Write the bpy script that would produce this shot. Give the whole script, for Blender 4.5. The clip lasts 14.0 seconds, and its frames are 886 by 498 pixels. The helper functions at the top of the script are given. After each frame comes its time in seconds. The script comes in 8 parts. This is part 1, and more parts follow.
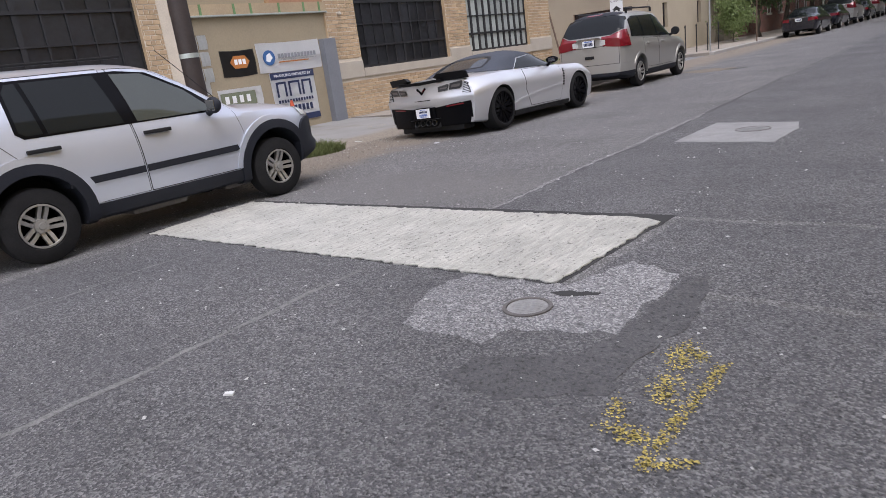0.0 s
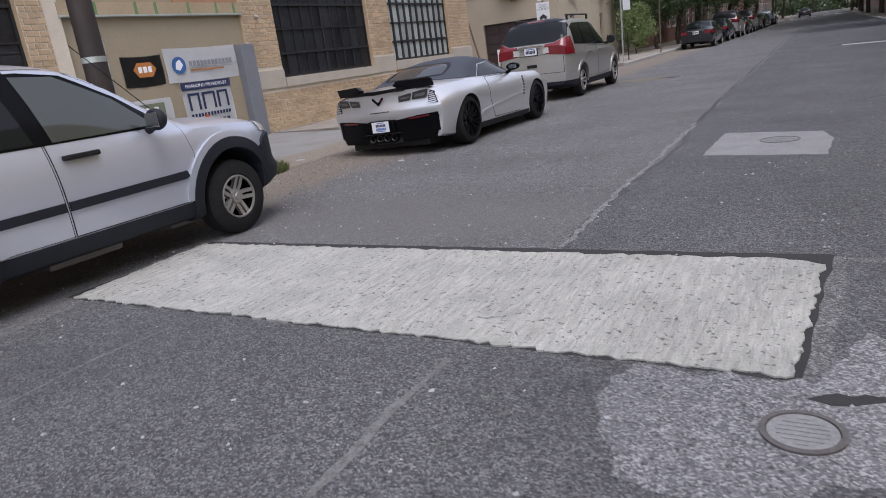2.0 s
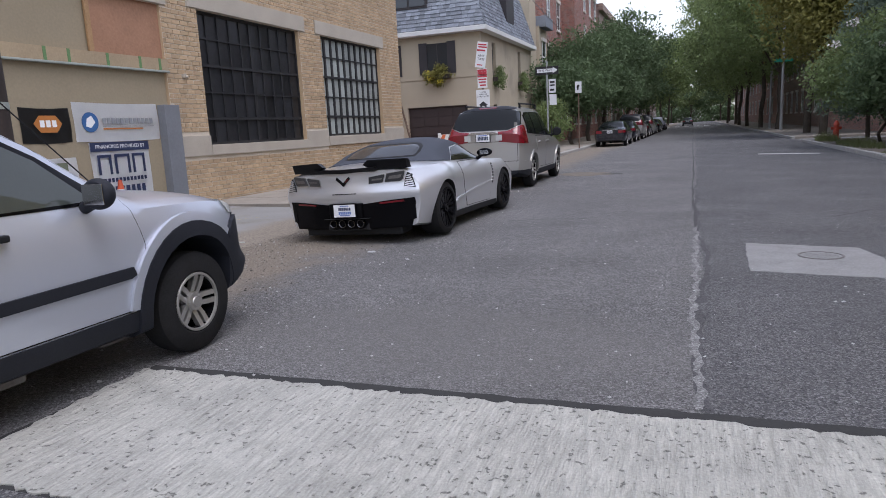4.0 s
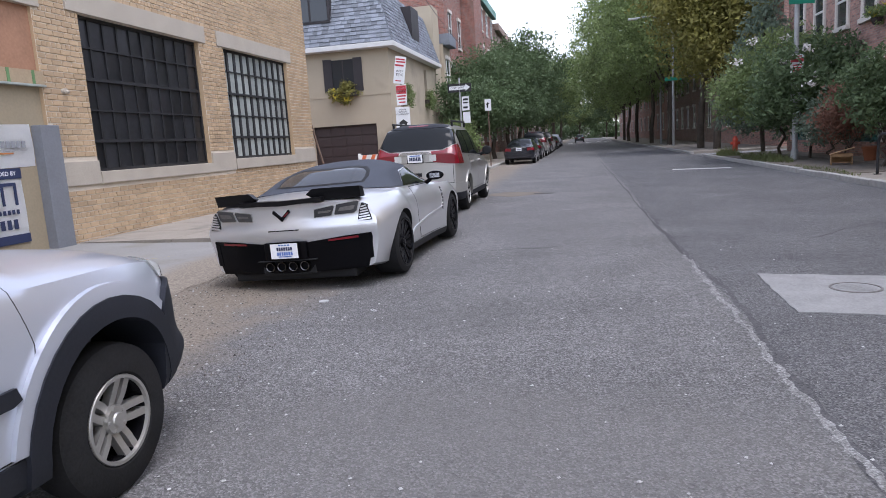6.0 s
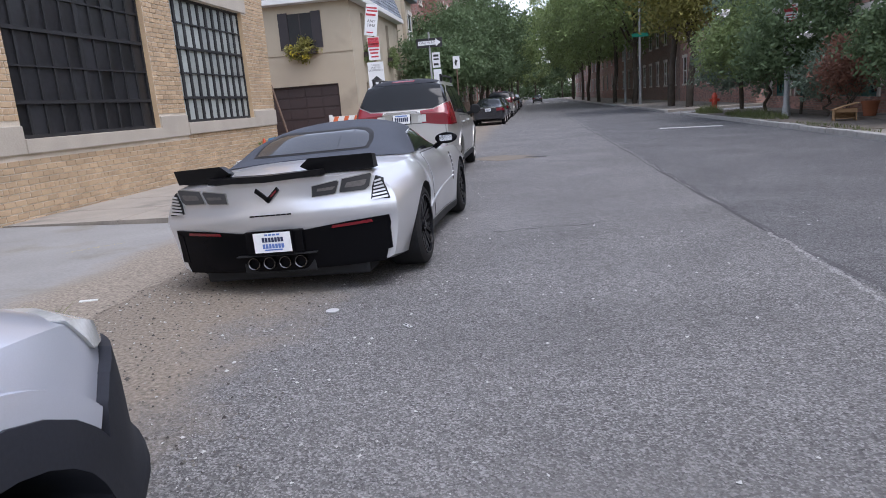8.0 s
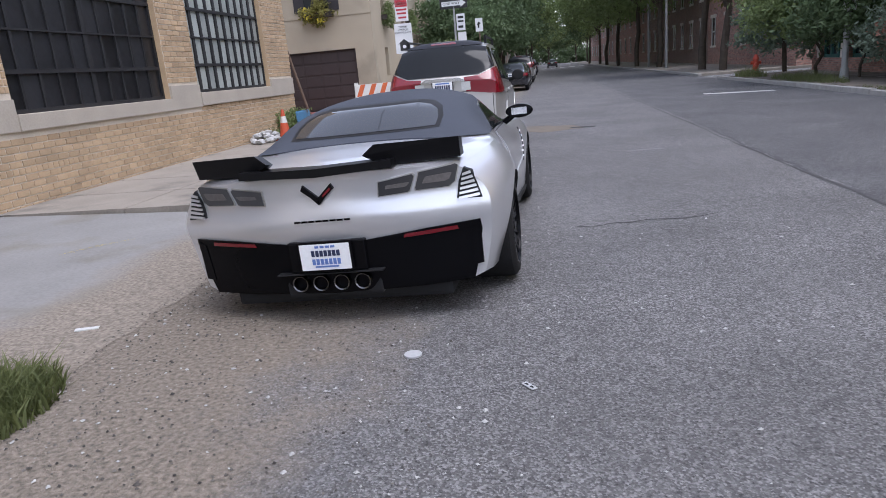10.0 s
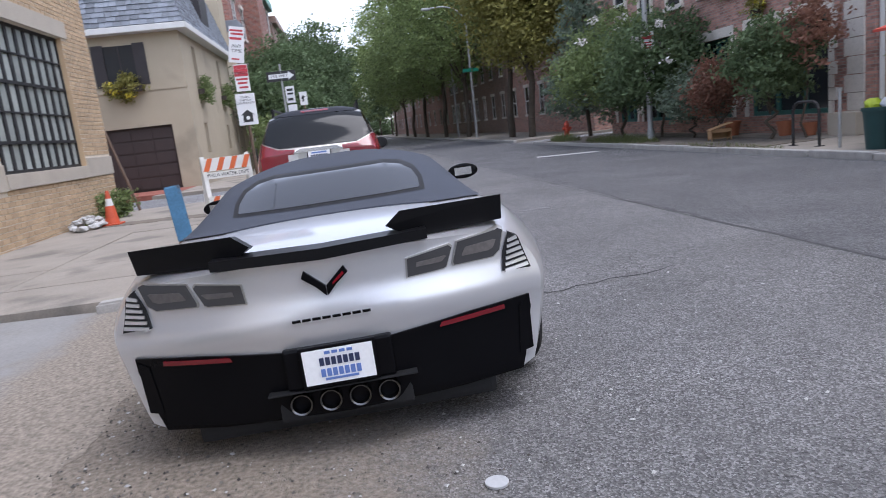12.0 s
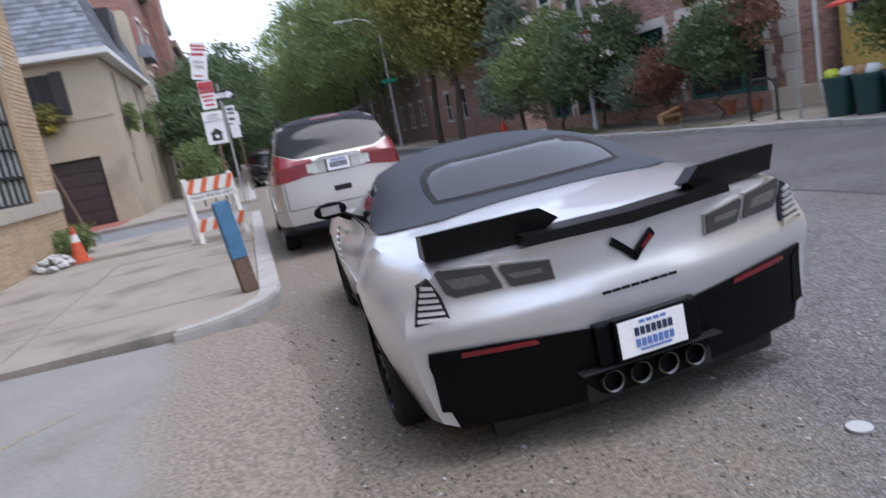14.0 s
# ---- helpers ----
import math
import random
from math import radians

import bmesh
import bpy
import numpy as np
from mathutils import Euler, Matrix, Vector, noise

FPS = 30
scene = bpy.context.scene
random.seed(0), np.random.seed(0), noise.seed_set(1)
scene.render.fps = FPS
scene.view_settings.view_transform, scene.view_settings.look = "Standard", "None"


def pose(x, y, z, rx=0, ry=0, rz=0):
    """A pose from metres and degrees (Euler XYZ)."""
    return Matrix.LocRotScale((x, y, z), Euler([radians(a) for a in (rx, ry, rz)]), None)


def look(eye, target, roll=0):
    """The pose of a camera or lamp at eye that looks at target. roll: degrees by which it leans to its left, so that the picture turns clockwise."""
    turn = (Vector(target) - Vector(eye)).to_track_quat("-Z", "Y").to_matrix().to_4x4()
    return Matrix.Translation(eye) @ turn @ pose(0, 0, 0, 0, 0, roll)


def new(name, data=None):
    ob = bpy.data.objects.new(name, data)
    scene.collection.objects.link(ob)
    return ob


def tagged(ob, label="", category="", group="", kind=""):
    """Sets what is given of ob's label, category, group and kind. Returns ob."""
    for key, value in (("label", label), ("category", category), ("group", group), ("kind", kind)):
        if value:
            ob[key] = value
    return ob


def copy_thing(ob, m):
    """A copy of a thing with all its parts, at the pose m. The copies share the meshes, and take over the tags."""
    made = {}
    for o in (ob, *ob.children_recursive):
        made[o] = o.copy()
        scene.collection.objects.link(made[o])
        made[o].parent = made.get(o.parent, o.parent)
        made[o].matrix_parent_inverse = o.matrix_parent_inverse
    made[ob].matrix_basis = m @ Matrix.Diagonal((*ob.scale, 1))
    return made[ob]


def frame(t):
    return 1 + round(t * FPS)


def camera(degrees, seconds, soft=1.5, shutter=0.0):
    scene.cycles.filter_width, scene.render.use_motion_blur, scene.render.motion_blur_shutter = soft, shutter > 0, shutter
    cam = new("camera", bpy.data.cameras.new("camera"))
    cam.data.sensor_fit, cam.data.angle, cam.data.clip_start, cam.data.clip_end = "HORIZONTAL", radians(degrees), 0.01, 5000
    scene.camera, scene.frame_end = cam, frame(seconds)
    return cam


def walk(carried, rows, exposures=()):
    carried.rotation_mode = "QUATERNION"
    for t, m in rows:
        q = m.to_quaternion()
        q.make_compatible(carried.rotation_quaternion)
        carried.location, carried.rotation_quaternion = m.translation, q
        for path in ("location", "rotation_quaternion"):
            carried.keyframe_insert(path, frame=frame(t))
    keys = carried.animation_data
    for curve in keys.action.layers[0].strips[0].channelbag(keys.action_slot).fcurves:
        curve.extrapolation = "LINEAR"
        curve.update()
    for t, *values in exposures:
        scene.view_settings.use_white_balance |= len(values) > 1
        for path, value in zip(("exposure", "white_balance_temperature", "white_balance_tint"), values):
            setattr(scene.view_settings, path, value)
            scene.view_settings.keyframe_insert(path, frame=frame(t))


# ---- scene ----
cam = camera(67.1, 14.0, soft=0.9, shutter=0.18)
PATH = [
    (0, (-0.174, 0.216, 1.279), (-1.407, 1.694, 0.736), -7.7),
    (0.5, (-0.615, 0.277, 1.253), (-1.793, 1.807, 0.73), -4.3),
    (1, (-1.036, 0.394, 1.274), (-2.108, 1.992, 0.729), -6.9),
    (1.5, (-1.437, 0.63, 1.324), (-2.454, 2.234, 0.697), -7.9),
    (2, (-1.903, 0.774, 1.308), (-2.88, 2.43, 0.76), -7.6),
    (2.5, (-2.328, 0.977, 1.317), (-3.242, 2.687, 0.826), -8.8),
    (3, (-2.721, 1.189, 1.358), (-3.587, 2.927, 0.88), -6.0),
    (3.5, (-3.11, 1.363, 1.388), (-3.878, 3.17, 1.009), -5.3),
    (3.7, (-3.248, 1.469, 1.365), (-3.995, 3.289, 1.005), -4.1),
    (5.8, (-4.38, 2.528, 1.444), (-4.812, 4.456, 1.13), -3.4),
    (6, (-4.517, 2.673, 1.43), (-4.928, 4.605, 1.118), -3.7),
    (6.5, (-4.731, 2.981, 1.435), (-5.079, 4.922, 1.103), -4.9),
    (7, (-4.92, 3.378, 1.417), (-5.248, 5.319, 1.062), -4.1),
    (7.5, (-5.157, 3.679, 1.368), (-5.46, 5.624, 1.016), -2.2),
    (7.7, (-5.303, 3.876, 1.379), (-5.594, 5.819, 1.001), -4.1),
    (9.8, (-6.148, 5.314, 1.426), (-6.416, 7.228, 0.909), -4.7),
    (10, (-6.235, 5.403, 1.433), (-6.554, 7.307, 0.914), -5.0),
    (10.5, (-6.548, 5.661, 1.408), (-6.793, 7.584, 0.918), -4.1),
    (11, (-6.746, 5.894, 1.392), (-6.923, 7.827, 0.912), -6.0),
    (11.5, (-6.996, 6.09, 1.417), (-7.123, 8.029, 0.944), -4.6),
    (12, (-7.371, 6.19, 1.402), (-7.13, 8.139, 1.037), -6.5),
    (12.5, (-7.717, 6.301, 1.408), (-7.32, 8.229, 1.07), -5.6),
    (13, (-8.102, 6.445, 1.488), (-7.902, 8.4, 1.135), -9.3),
    (13.5, (-8.577, 6.447, 1.49), (-8.241, 8.399, 1.232), -9.6),
    (13.9, (-8.882, 6.597, 1.44), (-8.481, 8.532, 1.142), -11.0),
    (14, (-8.941, 6.667, 1.434), (-8.447, 8.568, 1.065), -11.0),
]
walk(cam, [(t, look(eye, target, roll)) for t, eye, target, roll in PATH],
     exposures=[(0.0, 1.25, 6450, 17), (1.0, 1.14, 6350, 17), (3.0, 0.88, 6230, 17), (3.7, 0.9, 6150, 17), (5.8, 1.34, 6080, 17), (7.5, 1.34, 6060, 16), (10.0, 1.26, 6000, 17), (12.0, 1.35, 5980, 16), (14.0, 1.28, 5980, 16)])

# ---- world and light: bright overcast sky, weak soft sun ----
world = bpy.data.worlds.new("sky")
scene.world = world
world.use_nodes = True
wn, wl = world.node_tree.nodes, world.node_tree.links
sky = wn.new("ShaderNodeTexSky")
sky.sky_type, sky.sun_disc = 'NISHITA', False
sky.sun_elevation, sky.sun_rotation = radians(60), radians(124)
sky.air_density, sky.dust_density, sky.ozone_density = 1.0, 1.5, 1.0
hsv = wn.new("ShaderNodeHueSaturation")
hsv.inputs["Saturation"].default_value = 0.42
wl.new(sky.outputs[0], hsv.inputs["Color"])
wl.new(hsv.outputs[0], wn["Background"].inputs[0])
wn["Background"].inputs[1].default_value = 0.15
sun_data = bpy.data.lights.new("sun", 'SUN')
sun_data.energy, sun_data.angle, sun_data.color = 0.65, radians(30), (1.0, 0.97, 0.93)
sun = new("sun", sun_data)
sun.matrix_world = look((0, 0, 40), (-9, 6, 0))

# ---- helpers ----


def mat(name, color, rough=0.6, metal=0.0, var=0.12, scale=3.0, fine=60.0, bump=0.15, bump_scale=None, spec=0.5, coat=0.0,
        second=None, patch=0.0, patch_scale=0.6, island=0.0, objrand=0.0, dist=0.004):
    """Procedural surface: coarse and fine noise on the colour, fine bump; second: a colour for worn patches."""
    m = bpy.data.materials.new(name)
    m.use_nodes = True
    n, l = m.node_tree.nodes, m.node_tree.links
    b = n["Principled BSDF"]
    b.inputs["Roughness"].default_value = rough
    b.inputs["Metallic"].default_value = metal
    b.inputs["Specular IOR Level"].default_value = spec
    b.inputs["Coat Weight"].default_value = coat
    b.inputs["Coat Roughness"].default_value = 0.06
    pos = n.new("ShaderNodeNewGeometry")
    out = None

    def noisy(sc, detail=4.0):
        t = n.new("ShaderNodeTexNoise")
        t.inputs["Scale"].default_value = sc
        t.inputs["Detail"].default_value = detail
        l.new(pos.outputs["Position"], t.inputs["Vector"])
        return t

    coarse, grain = noisy(scale), noisy(fine, 3.0)
    add = n.new("ShaderNodeMath")
    add.operation = 'ADD'
    l.new(coarse.outputs["Fac"], add.inputs[0])
    l.new(grain.outputs["Fac"], add.inputs[1])
    value = add.outputs[0]
    if island or objrand:
        if island:
            src = pos.outputs["Random Per Island"]
        else:
            src = n.new("ShaderNodeObjectInfo").outputs["Random"]
        mm = n.new("ShaderNodeMath")
        mm.operation = 'MULTIPLY_ADD'
        l.new(src, mm.inputs[0])
        mm.inputs[1].default_value = (island or objrand)
        l.new(value, mm.inputs[2])
        sub = n.new("ShaderNodeMath")
        sub.operation = 'SUBTRACT'
        l.new(mm.outputs[0], sub.inputs[0])
        sub.inputs[1].default_value = (island or objrand) / 2
        value = sub.outputs[0]
    rng = n.new("ShaderNodeMapRange")
    rng.inputs["From Min"].default_value, rng.inputs["From Max"].default_value = 0.5, 1.5
    rng.inputs["To Min"].default_value, rng.inputs["To Max"].default_value = 1 - 2 * var, 1 + 2 * var
    l.new(value, rng.inputs["Value"])
    base = n.new("ShaderNodeMix")
    base.data_type = 'RGBA'
    base.inputs["A"].default_value = (*color, 1)
    base.inputs["B"].default_value = (*(second or color), 1)
    if second:
        big = noisy(patch_scale, 6.0)
        step = n.new("ShaderNodeMapRange")
        step.inputs["From Min"].default_value, step.inputs["From Max"].default_value = 0.62 - patch * 0.3, 0.72 - patch * 0.3
        l.new(big.outputs["Fac"], step.inputs["Value"])
        l.new(step.outputs[0], base.inputs["Factor"])
    else:
        base.inputs["Factor"].default_value = 0
    mul = n.new("ShaderNodeVectorMath")
    mul.operation = 'SCALE'
    l.new(base.outputs["Result"], mul.inputs[0])
    l.new(rng.outputs[0], mul.inputs["Scale"])
    l.new(mul.outputs[0], b.inputs["Base Color"])
    if bump:
        bp = n.new("ShaderNodeBump")
        bp.inputs["Strength"].default_value = bump
        bp.inputs["Distance"].default_value = dist
        t = noisy(bump_scale or fine, 4.0)
        l.new(t.outputs["Fac"], bp.inputs["Height"])
        l.new(bp.outputs[0], b.inputs["Normal"])
    return m


def asphalt(name, tone, stone, amount, tint=(1, 1, 1.05)):
    """Worn asphalt: close-packed stones, each with its own grey, dark pits between clumps, stains and bump."""
    m = mat(name, tuple(tone * c for c in tint), rough=0.88, var=0.16, scale=0.9, fine=14, bump=0.0, spec=0.3)
    n, l = m.node_tree.nodes, m.node_tree.links
    b = n["Principled BSDF"]
    pos = n.new("ShaderNodeNewGeometry")

    def ramp(socket, a, c, lo, hi):
        r = n.new("ShaderNodeMapRange")
        r.inputs["From Min"].default_value, r.inputs["From Max"].default_value = a, c
        r.inputs["To Min"].default_value, r.inputs["To Max"].default_value = lo, hi
        l.new(socket, r.inputs["Value"])
        return r.outputs[0]

    def math_(op, a, c):
        k = n.new("ShaderNodeMath")
        k.operation = op
        for i, v in enumerate((a, c)):
            if isinstance(v, float):
                k.inputs[i].default_value = v
            else:
                l.new(v, k.inputs[i])
        return k.outputs[0]

    def noise(scale, detail, rough):
        t = n.new("ShaderNodeTexNoise")
        t.inputs["Scale"].default_value, t.inputs["Detail"].default_value, t.inputs["Roughness"].default_value = scale, detail, rough
        l.new(pos.outputs["Position"], t.inputs["Vector"])
        return t.outputs["Fac"]

    vor = n.new("ShaderNodeTexVoronoi")
    vor.inputs["Scale"].default_value = 112
    l.new(pos.outputs["Position"], vor.inputs["Vector"])
    sep = n.new("ShaderNodeSeparateColor")
    l.new(vor.outputs["Color"], sep.inputs[0])
    big = noise(0.7, 5, 0.5)
    spread = ramp(big, 0.35, 0.7, 0.8 * amount, 1.5 * amount)
    grain = math_('MULTIPLY', math_('POWER', sep.outputs[0], 2.2), spread)          # pale stones
    pits = math_('MULTIPLY', ramp(noise(48, 3, 0.6), 0.33, 0.46, 0.5, 1.0), ramp(noise(9, 3, 0.6), 0.3, 0.7, 0.9, 1.1))
    mix = n.new("ShaderNodeMix")
    mix.data_type = 'RGBA'
    l.new(grain, mix.inputs["Factor"])
    l.new(b.inputs["Base Color"].links[0].from_socket, mix.inputs["A"])
    mix.inputs["B"].default_value = (stone, stone * 0.995, stone * 0.99, 1)
    sc = n.new("ShaderNodeVectorMath")
    sc.operation = 'SCALE'
    l.new(mix.outputs["Result"], sc.inputs[0])
    l.new(pits, sc.inputs["Scale"])
    l.new(sc.outputs[0], b.inputs["Base Color"])
    bp = n.new("ShaderNodeBump")
    bp.inputs["Strength"].default_value, bp.inputs["Distance"].default_value = 0.9, 0.008
    l.new(math_('ADD', vor.outputs["Distance"], pits), bp.inputs["Height"])
    l.new(bp.outputs[0], b.inputs["Normal"])
    return m


def coursed(m, mortar=(0.30, 0.27, 0.24), width=0.215, row=0.075):
    """Brick courses with thin mortar joints, as a far wall shows them."""
    n, l = m.node_tree.nodes, m.node_tree.links
    b = n["Principled BSDF"]
    pos = n.new("ShaderNodeNewGeometry")
    sep = n.new("ShaderNodeSeparateXYZ")
    l.new(pos.outputs["Position"], sep.inputs[0])
    run = n.new("ShaderNodeMath")
    run.operation = 'ADD'
    l.new(sep.outputs[0], run.inputs[0])
    l.new(sep.outputs[1], run.inputs[1])
    com = n.new("ShaderNodeCombineXYZ")
    l.new(run.outputs[0], com.inputs[0])
    l.new(sep.outputs[2], com.inputs[1])
    br = n.new("ShaderNodeTexBrick")
    br.inputs["Scale"].default_value = 1.0
    br.inputs["Mortar Size"].default_value = 0.008
    br.inputs["Brick Width"].default_value, br.inputs["Row Height"].default_value = width, row
    br.inputs["Color1"].default_value, br.inputs["Color2"].default_value = (0.62, 0.62, 0.64, 1), (1.32, 1.28, 1.24, 1)
    l.new(com.outputs[0], br.inputs["Vector"])
    mul = n.new("ShaderNodeVectorMath")
    mul.operation = 'MULTIPLY'
    l.new(b.inputs["Base Color"].links[0].from_socket, mul.inputs[0])
    l.new(br.outputs["Color"], mul.inputs[1])
    mix = n.new("ShaderNodeMix")
    mix.data_type = 'RGBA'
    l.new(br.outputs["Fac"], mix.inputs["Factor"])
    l.new(mul.outputs[0], mix.inputs["A"])
    mix.inputs["B"].default_value = (*mortar, 1)
    l.new(mix.outputs["Result"], b.inputs["Base Color"])


def stain(m, centre, radii, color, strength=0.8, soft=0.35, seed=0.0):
    """A worn or tarred spot with an uneven, soft outline."""
    n, l = m.node_tree.nodes, m.node_tree.links
    b = n["Principled BSDF"]
    pos = n.new("ShaderNodeNewGeometry")
    mp = n.new("ShaderNodeMapping")
    mp.vector_type = 'TEXTURE'
    mp.inputs["Location"].default_value = (*centre, 0)
    mp.inputs["Scale"].default_value = (*radii, 1)
    l.new(pos.outputs["Position"], mp.inputs["Vector"])
    ln = n.new("ShaderNodeVectorMath")
    ln.operation = 'LENGTH'
    l.new(mp.outputs[0], ln.inputs[0])
    no = n.new("ShaderNodeTexNoise")
    no.inputs["Scale"].default_value, no.inputs["Detail"].default_value, no.inputs["Roughness"].default_value = 3.2 + seed, 8, 0.72
    l.new(pos.outputs["Position"], no.inputs["Vector"])
    ad = n.new("ShaderNodeMath")
    ad.operation = 'ADD'
    l.new(ln.outputs["Value"], ad.inputs[0])
    l.new(no.outputs["Fac"], ad.inputs[1])
    rg = n.new("ShaderNodeMapRange")
    rg.inputs["From Min"].default_value, rg.inputs["From Max"].default_value = 1.5 + soft / 2, 1.5 - soft / 2
    rg.inputs["To Max"].default_value = strength
    l.new(ad.outputs[0], rg.inputs["Value"])
    mix = n.new("ShaderNodeMix")
    mix.data_type = 'RGBA'
    l.new(rg.outputs[0], mix.inputs["Factor"])
    l.new(b.inputs["Base Color"].links[0].from_socket, mix.inputs["A"])
    mix.inputs["B"].default_value = (*color, 1)
    l.new(mix.outputs["Result"], b.inputs["Base Color"])


def glass_mat(name, color, rough=0.05):
    m = mat(name, color, rough=rough, var=0.03, bump=0.0, spec=0.6)
    return m


def leaf_mat(name, color, glow=0.4):
    """Leaf surface: diffuse front with light passing through."""
    m = mat(name, color, rough=0.6, var=0.16, scale=0.5, fine=3, bump=0.0, island=0.8, spec=0.3)
    n, l = m.node_tree.nodes, m.node_tree.links
    b = n["Principled BSDF"]
    tr = n.new("ShaderNodeBsdfTranslucent")
    l.new(b.inputs["Base Color"].links[0].from_socket, tr.inputs["Color"])
    mix = n.new("ShaderNodeMixShader")
    mix.inputs[0].default_value = glow
    l.new(b.outputs[0], mix.inputs[1])
    l.new(tr.outputs[0], mix.inputs[2])
    l.new(mix.outputs[0], n["Material Output"].inputs["Surface"])
    return m


def add_box(bm, x0, x1, y0, y1, z0, z1, bevel=0.0):
    r = bmesh.ops.create_cube(bm, size=1.0)
    m = Matrix.Translation(((x0 + x1) / 2, (y0 + y1) / 2, (z0 + z1) / 2)) @ Matrix.Diagonal((x1 - x0, y1 - y0, z1 - z0, 1))
    bmesh.ops.transform(bm, matrix=m, verts=r["verts"])
    if bevel:
        edges = {e for v in r["verts"] for e in v.link_edges}
        bmesh.ops.bevel(bm, geom=list(edges), offset=bevel, segments=2, affect='EDGES', profile=0.6)
    return r["verts"]


def add_rod(bm, p0, p1, r0, r1=None, n=10):
    p0, p1 = Vector(p0), Vector(p1)
    d = p1 - p0
    r = bmesh.ops.create_cone(bm, cap_ends=True, segments=n, radius1=r0, radius2=r0 if r1 is None else r1, depth=d.length)
    m = Matrix.Translation((p0 + p1) / 2) @ d.to_track_quat("Z", "Y").to_matrix().to_4x4()
    bmesh.ops.transform(bm, matrix=m, verts=r["verts"])
    return r["verts"]


def add_prism(bm, poly, axis, a, b):
    """A polygon extruded along an axis from a to b. poly: (y, z) for x, (x, z) for y, (x, y) for z."""
    def at(p, h):
        return {"x": (h, p[0], p[1]), "y": (p[0], h, p[1]), "z": (p[0], p[1], h)}[axis]
    v0 = [bm.verts.new(at(p, a)) for p in poly]
    v1 = [bm.verts.new(at(p, b)) for p in poly]
    k = len(poly)
    fs = [bm.faces.new(v0), bm.faces.new(v1)]
    for i in range(k):
        fs.append(bm.faces.new((v0[i], v0[(i + 1) % k], v1[(i + 1) % k], v1[i])))
    bmesh.ops.recalc_face_normals(bm, faces=fs)
    return v0 + v1


def add_lathe(bm, profile, n=32, closed=False):
    """Turns (radius, x) pairs round the x axis."""
    rings = []
    for r, x in profile:
        rings.append([bm.verts.new((x, r * math.cos(2 * math.pi * i / n), r * math.sin(2 * math.pi * i / n))) for i in range(n)])
    fs = []
    pairs = list(zip(rings, rings[1:])) + ([(rings[-1], rings[0])] if closed else [])
    for p, q in pairs:
        for i in range(n):
            fs.append(bm.faces.new((p[i], p[(i + 1) % n], q[(i + 1) % n], q[i])))
    bmesh.ops.recalc_face_normals(bm, faces=fs)
    return fs


def finish(me, smooth=0):
    if smooth:
        me.polygons.foreach_set("use_smooth", [True] * len(me.polygons))
        me.set_sharp_from_angle(angle=radians(smooth))
    return me


def part(name, bm, material, parent=None, label="", smooth=0, m=None):
    """One mesh object from a bmesh (or a mesh), under a thing or a part."""
    if isinstance(bm, bpy.types.Mesh):
        me = bm
    else:
        me = bpy.data.meshes.new(name)
        bm.to_mesh(me)
        bm.free()
    finish(me, smooth)
    if not me.materials:
        me.materials.append(material)
    ob = new(name, me)
    if parent:
        ob.parent = parent
    if m:
        ob.matrix_basis = m
    if label:
        ob["label"] = label
    return ob


def thing(name, label, category, group="", kind="", m=None):
    ob = tagged(new(name), label, category, group, kind)
    ob.empty_display_size = 0.2
    if m:
        ob.matrix_basis = m
    return ob


def boxpart(name, dims, material, parent=None, label="", bevel=0.0, m=None):
    bm = bmesh.new()
    add_box(bm, *dims, bevel=bevel)
    return part(name, bm, material, parent, label, m=m)


def rodpart(name, p0, p1, r0, material, parent=None, label="", r1=None, n=12):
    bm = bmesh.new()
    add_rod(bm, p0, p1, r0, r1, n)
    return part(name, bm, material, parent, label, smooth=40)


def text_part(name, body, size, m, material, parent=None, label=""):
    """Lettering as a thin mesh in Blender's own font, centred."""
    cu = bpy.data.curves.new(name, 'FONT')
    cu.body, cu.size, cu.align_x, cu.align_y, cu.extrude, cu.resolution_u = body, size, 'CENTER', 'CENTER', 0.001, 2
    tmp = new(name, cu)
    me = bpy.data.meshes.new_from_object(tmp)
    bpy.data.objects.remove(tmp)
    me.materials.clear()
    me.materials.append(material)
    ob = new(name, me)
    ob.parent = parent
    ob.matrix_basis = m
    if label:
        ob["label"] = label
    return ob


def mesh_from(verts, faces, name="mesh"):
    me = bpy.data.meshes.new(name)
    me.from_pydata(verts, [], faces)
    return me


def boolean(me_a, me_b, op):
    a, b = new("tmp_a", me_a), new("tmp_b", me_b)
    mod = a.modifiers.new("b", 'BOOLEAN')
    mod.operation, mod.object, mod.solver = op, b, 'EXACT'
    mod.material_mode = 'TRANSFER'
    dg = bpy.context.evaluated_depsgraph_get()
    dg.update()
    me = bpy.data.meshes.new_from_object(a.evaluated_get(dg), depsgraph=dg)
    bpy.data.objects.remove(a)
    bpy.data.objects.remove(b)
    return me


